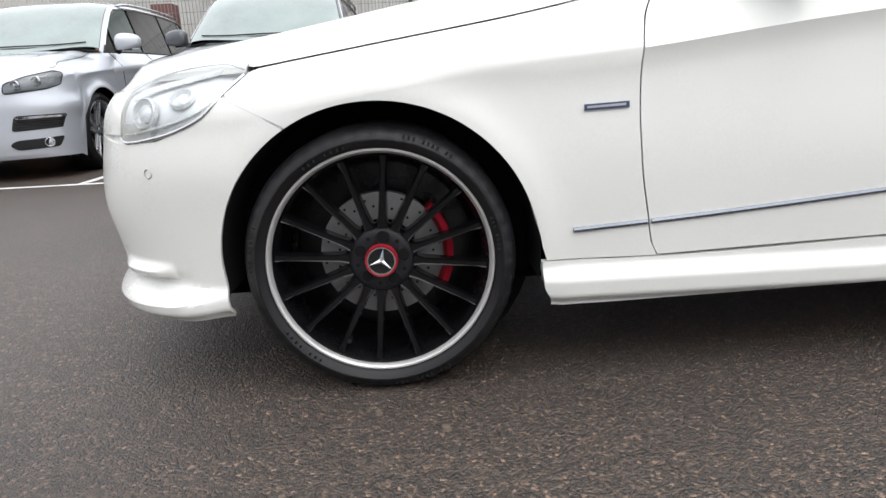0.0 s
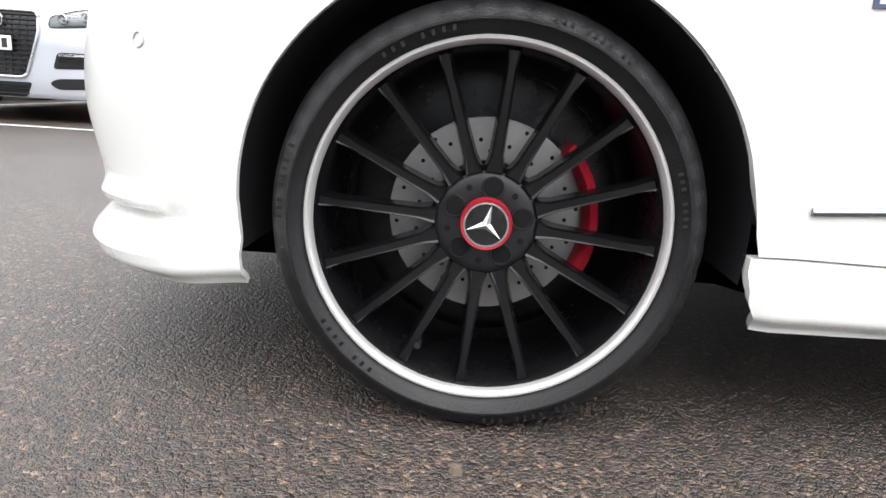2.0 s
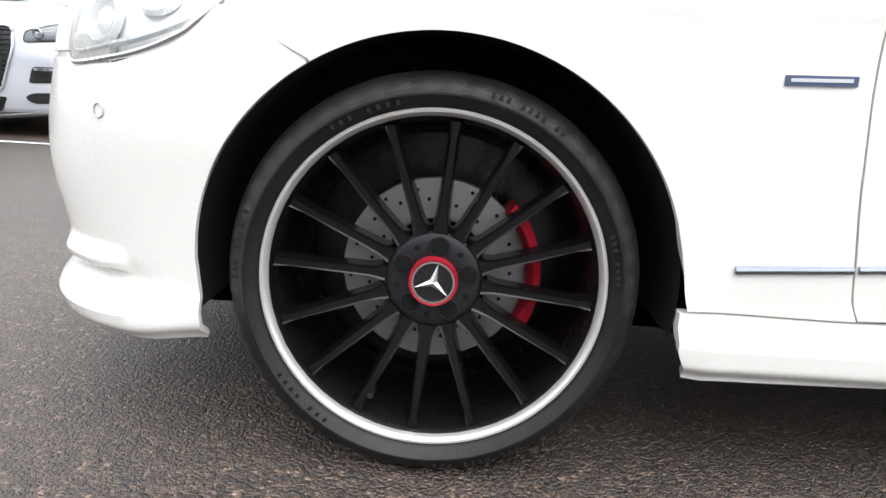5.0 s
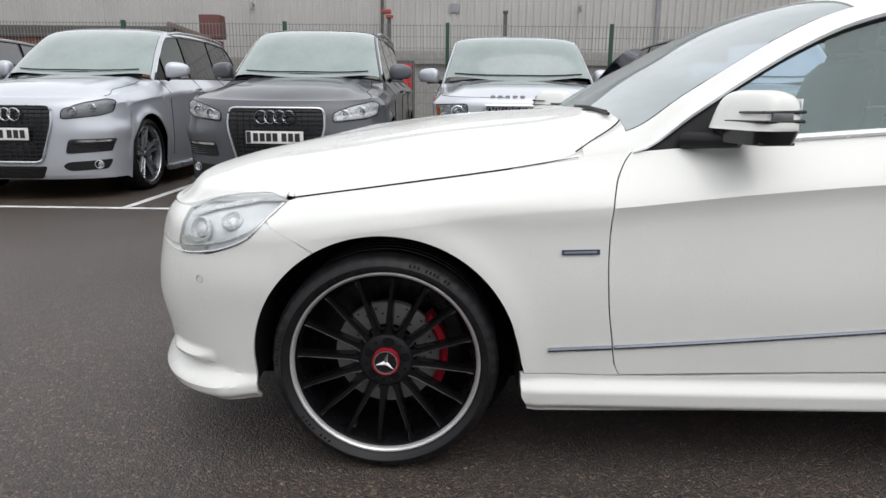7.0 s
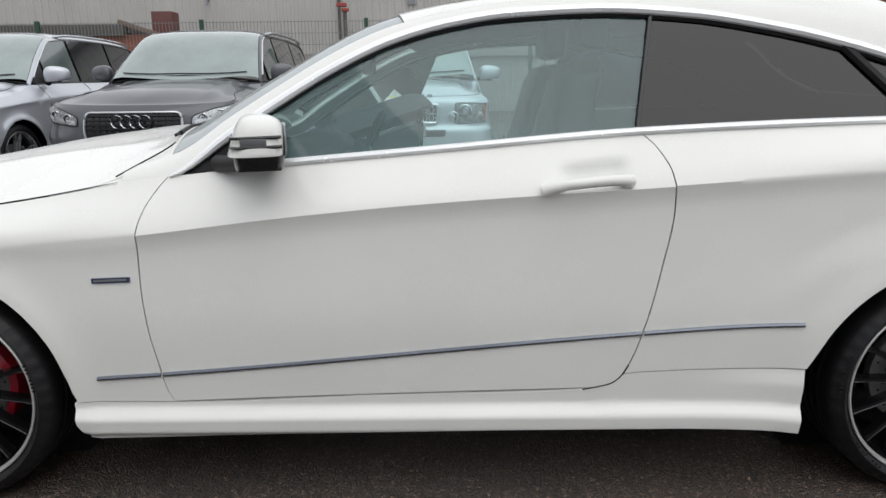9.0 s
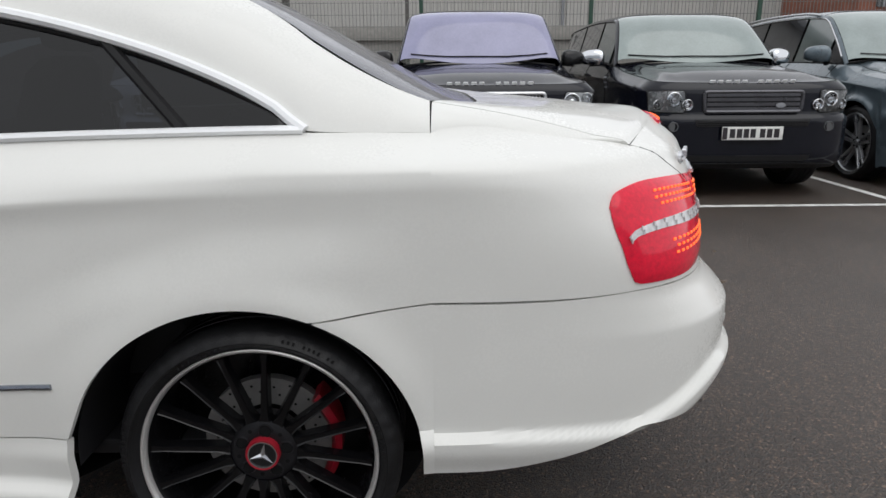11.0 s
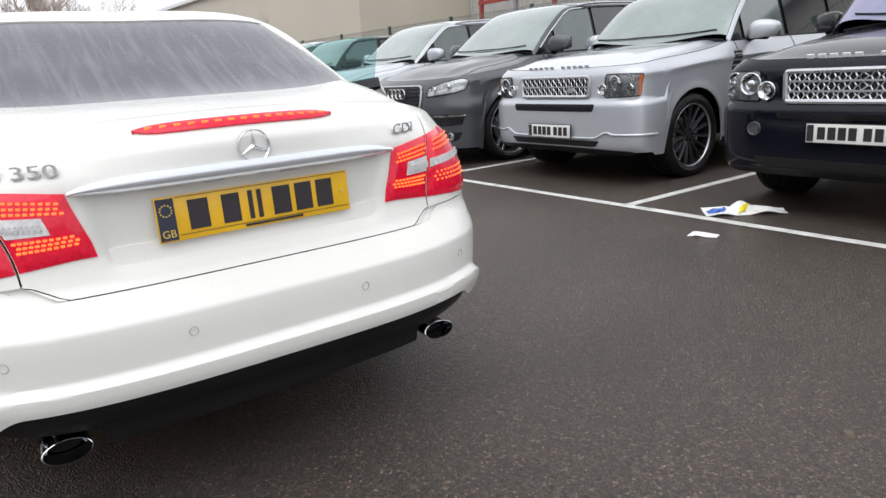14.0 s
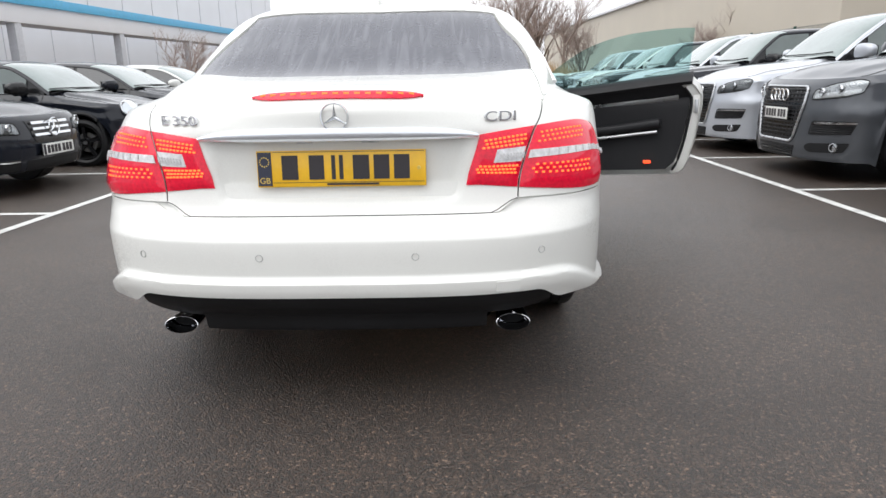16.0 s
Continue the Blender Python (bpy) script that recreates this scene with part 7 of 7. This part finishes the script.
def nose_out(x, front, overhang):
    """A bay of the far row: the car's nose points at the lane, towards -y."""
    return pose(x, front + overhang, 0, 0, 0, 90)


G = "parked cars along the far row"
Parked("estate_suv", nose_out(-4.20, 4.76, 0.97), "silver estate SUV with twin-spoke alloys and grey lamps", dict(TALL, paint="silver", mirror="silver", group=G, lamp="smoked", step="rim_silver"))
Parked("estate_suv", nose_out(-1.53, 4.70, 0.97), "dark grey estate SUV with a chrome-framed grille", dict(TALL, paint="grey", mirror="grey", group=G, style="five_twin_red"))
Parked("luxury_suv", nose_out(0.90, 4.90, 0.86), "silver square-cut SUV with a mesh grille and dark alloys", dict(SPORT, paint="silver", mirror="silver", group=G, crease_mat="silver", style="fifteen", spokes=15))
Parked("luxury_suv", nose_out(3.68, 4.72, 0.88), "black square-cut SUV with a silver mesh grille", dict(SQUARE, paint="black", mirror="gloss_black", group=G, screen="screen_blue"))
Parked("luxury_suv", nose_out(6.02, 4.70, 0.86), "black square-cut SUV with chrome mirrors", dict(SPORT, paint="black", mirror="chrome", group=G, style="five_twin", spokes=5, mesh=False))
Parked("estate_suv", nose_out(8.62, 4.85, 0.97), "blue-grey estate SUV with five-spoke alloys", dict(TALL, paint="bluegrey", mirror="bluegrey", group=G))
Parked("luxury_suv", nose_out(-6.85, 4.75, 0.86), "black square-cut SUV beyond the silver estate", dict(SPORT, paint="black", mirror="gloss_black", group=G))
Parked("estate_suv", nose_out(-9.4, 4.80, 0.97), "silver estate SUV far down the row", dict(TALL, paint="silver", mirror="silver", group=G))
Parked("luxury_suv", nose_out(-11.9, 4.80, 0.88), "dark blue-grey SUV far down the row", dict(SQUARE, paint="darkblue", mirror="gloss_black", group=G))
Parked("estate_suv", nose_out(-14.5, 4.80, 0.97), "white estate SUV far down the row", dict(TALL, paint="white", mirror="white", group=G))
Parked("luxury_suv", nose_out(-17.0, 4.80, 0.88), "silver square-cut SUV at the end of the row", dict(SQUARE, paint="silver", mirror="silver", group=G))
Parked("estate_suv", nose_out(-19.6, 4.80, 0.97), "white estate SUV at the end of the row", dict(TALL, paint="white", mirror="white", group=G))


def nose_in(x, front, overhang):
    """A bay of the near row: the nose points at the lane, towards +y."""
    return pose(x, front - overhang, 0, 0, 0, -90)


G2 = "parked cars along the near row"
Parked("saloon_car", nose_in(-1.12, -2.95, 0.80), "black saloon car with a chrome-barred grille", dict(SALOON, paint="darkblue", mirror="darkblue", group=G2))
Parked("small_hatchback", nose_in(-3.75, -2.95, 0.70), "dark grey small hatchback with round headlamps", dict(SMALL, paint="darkblue", mirror="gloss_black", group=G2))
Parked("saloon_car", nose_in(-6.3, -2.7, 0.80), "dark blue saloon car beyond the hatchback", dict(SALOON, paint="darkblue", mirror="darkblue", group=G2))
Parked("saloon_car", nose_in(-8.9, -2.7, 0.80), "white saloon car at the end of the row", dict(SALOON, paint="white", mirror="white", group=G2))

# ---- fences, sheds and planting ----
def fence(y, x0, x1, height, step, post_mat, gap=0.062):
    f = thing("mesh_fence", pose(0, y, 0), "green-posted galvanised wire mesh fence behind the parked cars", "fence")
    n = int((x1 - x0) / step)
    for i in range(n + 1):
        part("post", bx((x0 + i * step, 0, height / 2), (0.07, 0.07, height), bevel=0.008), post_mat, f)
    bm = bmesh.new()
    k = int((x1 - x0) / gap)
    for i in range(k):
        box(bm, (x0 + i * gap, 0.02, height / 2), (0.008, 0.008, height - 0.05))
    z = 0.1
    while z < height - 0.02:
        box(bm, ((x0 + x1) / 2, 0.028, z), (x1 - x0, 0.008, 0.008))
        z += 0.2
    o = part("mesh", bm, "wire", f, "galvanised wire mesh", smooth=False)
    o["kind"] = "stuff"
    return f


fence(11.2, -24.0, 24.0, 2.35, 3.0, "green")

# long corrugated shed beyond the fence
shed = thing("corrugated_shed", pose(0, 30, 0), "long pale grey corrugated industrial shed", "building")
def ribs(x0, x1, z0, z1, pitch, depth):
    bm = bmesh.new()
    n = int((x1 - x0) / pitch)
    cols = []
    for i in range(n):
        x = x0 + i * pitch
        for dx, dy in ((0.0, 0.0), (pitch * 0.55, 0.0), (pitch * 0.65, -depth), (pitch * 0.9, -depth)):
            cols.append((bm.verts.new((x + dx, dy, z0)), bm.verts.new((x + dx, dy, z1))))
    for a, b in zip(cols, cols[1:]):
        bm.faces.new((a[0], b[0], b[1], a[1]))
    return bm
part("wall_sheeting", ribs(-60, 45, 2.6, 9.0, 0.33, 0.06), "cladding", shed, "ribbed pale grey wall sheeting", smooth=False)
part("wall_backing", bx((-7.5, 0.4, 4.5), (105, 0.5, 9.0)), "cladding", shed)
part("base_wall", bx((-7.5, -0.15, 1.3), (105, 0.4, 2.6)), "concrete", shed, "grey concrete base wall")
part("roof_edge", bx((-7.5, -0.2, 9.1), (105, 0.9, 0.3), bevel=0.05), "grey_steel", shed)
for x in (-3.2, 9.0, 24.0, -21.0):
    part("downpipe", tube([(x, -0.16, 0.2), (x, -0.16, 9.0)], 0.07, 8), "roofing" if x == -3.2 else "grey_steel", shed, "metal downpipe")
for x, z in ((-9.0, 4.7), (5.6, 4.7), (16.0, 4.7)):
    part("wall_lamp", tube([(x, -0.05, z + 0.2), (x, -0.28, z + 0.26), (x, -0.32, z)], 0.06, 8), "grey_steel", shed, "grey wall lamp")
part("sign_board", bx((0.0, -0.08, 4.85), (0.36, 0.04, 0.40), bevel=0.01), "grey_steel", shed, "grey sign board")
part("lower_band", bx((6.2, -0.42, 2.7), (17.8, 0.3, 0.60), bevel=0.04), "concrete", shed, "pale concrete band")
pole = thing("alarm_pole", pose(-2.75, 28.4, 0), "dark steel pole with a red alarm box", "pole")
part("post", bx((0, 0, 2.15), (0.16, 0.16, 4.3), bevel=0.02), "roofing", pole)
part("alarm_box", bx((-0.12, -0.05, 4.5), (0.42, 0.26, 0.16), bevel=0.04), "rust", pole, "red alarm box")
part("alarm_box", bx((0.02, -0.05, 4.30), (0.30, 0.24, 0.14), bevel=0.04), "rust", pole, "red alarm box")
pole = thing("steel_pole", pose(2.2, 28.4, 0), "dark steel pole before the shed", "pole")
part("post", bx((0, 0, 2.25), (0.16, 0.16, 4.5), bevel=0.02), "roofing", pole)
part("cap", bx((0, 0, 4.52), (0.22, 0.22, 0.12), bevel=0.03), "roofing", pole)
gate = thing("red_shutter", pose(-1.55, 20.0, 0), "bright red steel shutter behind the fence", "shutter")
for i in range(6):
    part("panel", bx((-0.40 + i * 0.13, 0, 1.0), (0.12, 0.06, 2.0), bevel=0.012), "shutter_red", gate)
part("frame", bx((-0.07, 0.06, 1.05), (0.95, 0.06, 2.1)), "roofing", gate)

# low brick outhouse with a dark sloping roof
hut = thing("brick_outhouse", pose(-14.6, 27.2, 0), "low red-brown brick outhouse with a dark sloping roof", "building")
part("wall", bx((0.35, 0, 1.60), (8.7, 2.4, 3.2)), "brick", hut)
part("roof", bx((-0.45, -0.05, 3.45), (8.0, 2.6, 0.30), bevel=0.03), "roofing", hut, "dark felt roof")
part("gable_board", bx((0, 0, 0), (1.75, 0.30, 0.17), bevel=0.02), "timber", hut, "weathered brown verge board", pose(4.15, -1.2, 3.42, 0, 19, 0))
part("fascia", bx((-0.45, -1.38, 3.28), (8.0, 0.05, 0.22)), "roofing", hut)
part("vent_box", bx((4.45, 0.6, 3.75), (0.85, 0.8, 0.95), bevel=0.03), "rust_dark", hut, "dark red roof housing")
# brick boundary wall, seen between the cars
bw = thing("brick_wall", pose(17.0, 16.5, 0), "red-brown brick boundary wall", "wall")
part("wall", bx((6, 0, 1.0), (26, 0.3, 2.0)), "brick", bw)
part("coping", bx((6, 0, 2.05), (26, 0.4, 0.1), bevel=0.02), "concrete", bw)
shop = thing("brick_workshop", pose(21, 24, 0), "red brick workshop with a barred window", "building")
part("wall", bx((2, 0, 2.8), (12, 5, 5.6)), "brick", shop)
win_ = part("window", bx((-2.2, -2.52, 3.6), (2.4, 0.08, 1.1)), "dark_glass", shop)
for i in range(5):
    part("window_bar", bx((-3.2 + i * 0.5, -2.58, 3.6), (0.06, 0.05, 1.1)), "grey_steel", win_)
part("roof_edge", bx((2, 0, 5.7), (12.4, 5.4, 0.25), bevel=0.03), "roofing", shop)
# grass strip at the foot of the fence
def tufts(x0, x1, y0, y1, n, h, seed, spread=0.02):
    rnd = random.Random(seed)
    bm = bmesh.new()
    for _ in range(n):
        x, y = rnd.uniform(x0, x1), rnd.uniform(y0, y1)
        a, l = rnd.uniform(0, 6.28), h * rnd.uniform(0.5, 1.2)
        d = Vector((math.cos(a), math.sin(a), 0))
        q = Vector((-d.y, d.x, 0)) * spread
        b = Vector((x, y, 0))
        t = b + d * l * 0.4 + Vector((0, 0, l))
        m_ = b + d * l * 0.12 + Vector((0, 0, l * 0.6))
        v = [bm.verts.new(p) for p in (b - q, b + q, m_ + q * 0.7, t, m_ - q * 0.7)]
        bm.faces.new(v)
    return bm
tagged(part("grass_strip", tufts(-20, 16, 9.9, 11.1, 9000, 0.22, 4), "grass", smooth=False), "rough green grass along the fence", "grass", kind="stuff")
tagged(part("verge", bx((-2, 10.5, 0.02), (44, 1.4, 0.06), bevel=0.01), "grass"), "mossy green verge along the fence", "verge", kind="structure")

# far end: pale warehouse with a blue fascia, beige shed, dry bank and bare trees
wh = thing("blue_trimmed_warehouse", pose(-33, -21.5, 0, 0, 0, -5.5), "pale grey warehouse with a canopy and bright blue fascia", "building")
part("wall", bx((-8, -8, 7.5), (96, 1.0, 15)), "cladding2", wh, "pale grey panelled wall")
for i in range(20):
    part("panel_joint", bx((-54 + i * 4.8, -7.48, 7.5), (0.04, 0.03, 15)), "joint", wh)
part("canopy", bx((-8, -0.95, 4.75), (90, 1.7, 1.0), bevel=0.05), "cladding2", wh, "grey canopy")
part("fascia", bx((-8, 0.02, 5.45), (90.2, 0.14, 0.5), bevel=0.02), "blue_trim", wh, "bright blue fascia")
for i in range(9):
    part("canopy_post", bx((-46 + i * 9.6, -0.4, 2.2), (0.5, 0.5, 4.4), bevel=0.02), "joint", wh)
for x in (-14, -10):
    part("wall_vent", bx((x, -7.45, 9.0), (0.3, 0.1, 1.1)), "grey_steel", wh)
be = thing("beige_shed", pose(-75, 32, 0, 0, 0, 3), "large beige shed with a shallow pitched roof", "building")
part("wall", bx((0, 0, 4.0), (86, 26, 8.0)), "cladding3", be, "beige wall sheeting")
part("eaves", bx((0, -13.1, 8.1), (86.4, 0.5, 0.3), bevel=0.03), "cladding2", be)
part("roof", bx((0, 0, 8.9), (86, 20, 1.2), bevel=0.5), "cladding2", be)
fr = thing("gantry", pose(-24, 27, 0), "rusty steel gantry standing beside the shed", "gantry")
for x in (-3, 0, 3):
    part("upright", bx((x, 0, 3.2), (0.2, 0.2, 6.4)), "rust" if x else "grey_steel", fr)
for z in (4.6, 6.3):
    part("crossbar", bx((0, 0, z), (6.4, 0.18, 0.2)), "rust", fr)


def bank(a, b):
    x, y = lerp(-44, -28, a), lerp(-17, 9.5, b)
    h = 2.6 * math.sin(math.pi * a) * math.sin(math.pi * min(max(b, 0.02), 0.98)) ** 0.6
    return Vector((x, y, -0.05 + h + 0.35 * noise.noise(Vector((x * 0.5, y * 0.5, 0))) * math.sin(math.pi * a)))
tagged(part("grass_bank", sheet(bank, 40, 60, lambda p: p - Vector((0, 0, 5)), 0), "drygrass"), "low bank of dry tan grass", "bank", kind="structure")
rb = random.Random(9)
bm = bmesh.new()
for _ in range(14000):
    a, b = rb.random(), rb.random()
    p = bank(a, b)
    l = rb.uniform(0.3, 0.9)
    g = rb.uniform(0, 6.28)
    d = Vector((math.cos(g) * 0.3, math.sin(g) * 0.3, 1)) * l
    q = Vector((-math.sin(g), math.cos(g), 0)) * 0.035
    v = [bm.verts.new(s) for s in (p - q, p + q, p + d)]
    bm.faces.new(v)
tagged(part("dry_grass", bm, "drygrass", smooth=False), "long dry tan grass on the bank", "grass", kind="stuff")


def bare_tree(x, y, z, h, seed, spread=0.55):
    """A leafless tree: trunk, limbs and a haze of twigs."""
    rnd = random.Random(seed)
    t = thing("bare_tree", pose(x, y, z), "leafless grey-brown tree with fine twigs", "tree", "bare trees")
    trunk, twigs = bmesh.new(), bmesh.new()

    def grow(p, d, l, r, depth):
        n = 3
        pts = [p]
        for i in range(n):
            d = (d + Vector((rnd.uniform(-1, 1), rnd.uniform(-1, 1), rnd.uniform(-0.3, 0.6))) * 0.16).normalized()
            pts.append(pts[-1] + d * l / n)
        tube(pts, lambda k: r * (1 - 0.45 * k), 5 if depth < 2 else 3, bm=trunk if depth < 2 else twigs)
        if depth < 5:
            for i in range(4 if depth else 6):
                a = rnd.uniform(0, 6.28)
                nd = (d + Vector((math.cos(a), math.sin(a), rnd.uniform(-0.1, 0.5))) * spread * rnd.uniform(0.7, 1.5)).normalized()
                grow(pts[rnd.randint(1, n)], nd, l * rnd.uniform(0.55, 0.8), r * 0.52, depth + 1)
    grow(Vector((0, 0, -0.1)), Vector((0, 0, 1)), h * 0.34, h * 0.022, 0)
    part("trunk", trunk, "bark", t)
    part("crown", twigs, "twig", t, "fine bare twigs")
    return t


for i, (x, y, z, h) in enumerate(((-39, 5.2, 1.5, 7.0), (-40, 6.6, 1.2, 6.5), (-41, 4.0, 1.2, 7.0), (-46, 19.5, 0.0, 6.6), (-39, 8.0, 0.8, 6.2), (-27, -12.0, 0.0, 4.6), (-42, 7.4, 0.8, 6.5), (-40, 9.4, 0.3, 6.0), (-43, 5.8, 0.8, 7.0))):
    bare_tree(x, y, z, h, 20 + i)

# a torn bag and a scrap of paper on the ground
def crumple(cx, cy, lx, ly, h, seed, ang=0.0):
    def fn(a, b):
        u, v = (a - 0.5) * lx, (b - 0.5) * ly * (1 - 0.45 * a)
        z = 0.006 + h * max(0, noise.noise(Vector((a * 3.2 + seed, b * 2.6, seed))) + 0.25) * math.sin(math.pi * min(max(a, 0.03), 0.97)) ** 0.5 * math.sin(math.pi * min(max(b, 0.05), 0.95)) ** 0.5
        return Vector((cx + u * math.cos(ang) - v * math.sin(ang), cy + u * math.sin(ang) + v * math.cos(ang), z))
    return sheet(fn, 26, 16, lambda p: p - Vector((0, 0, 1)), 0.004)
bag = tagged(part("torn_bag", crumple(2.99, 4.70, 0.54, 0.27, 0.10, 3.1, 0.75), "paper"), "torn white plastic bag lying on the asphalt", "litter")
part("yellow_film", crumple(2.98, 4.72, 0.20, 0.22, 0.085, 5.7, 0.9), "yellow_bag", bag, "crumpled yellow film")
part("blue_print", crumple(2.86, 4.58, 0.14, 0.12, 0.066, 1.9, 0.75), "blue_ink", bag, "blue print")
tagged(part("paper_scrap", crumple(3.16, 3.97, 0.17, 0.12, 0.03, 8.2, 0.3), "paper"), "crumpled scrap of white paper on the asphalt", "litter")
for x, y, r in ((4.78, 2.25, 0.02), (0.13, -0.20, 0.013), (-0.02, -0.11, 0.011), (5.0, 2.9, 0.016), (-0.9, 1.2, 0.03)):
    tagged(part("pebble", lathe([(0.0, 0.0), (r, 0.002), (r * 0.7, -0.008), (0.0, -0.010)], 9, m=pose(x, y, 0.001, -90, 0, 0)), "pebble"), "small brown stone on the asphalt", "pebble")


# unseen shed, added to close the lane behind the camera and shape reflections
back_shed = thing("unseen_lane_shed", pose(2, -26, 0), "unseen plain grey shed added to close the yard", "building")
part("wall", bx((0, 0, 3.0), (70, 0.6, 6.0)), "cladding2", back_shed)
part("roof_edge", bx((0, 0.2, 6.1), (70, 0.9, 0.25)), "grey_steel", back_shed)
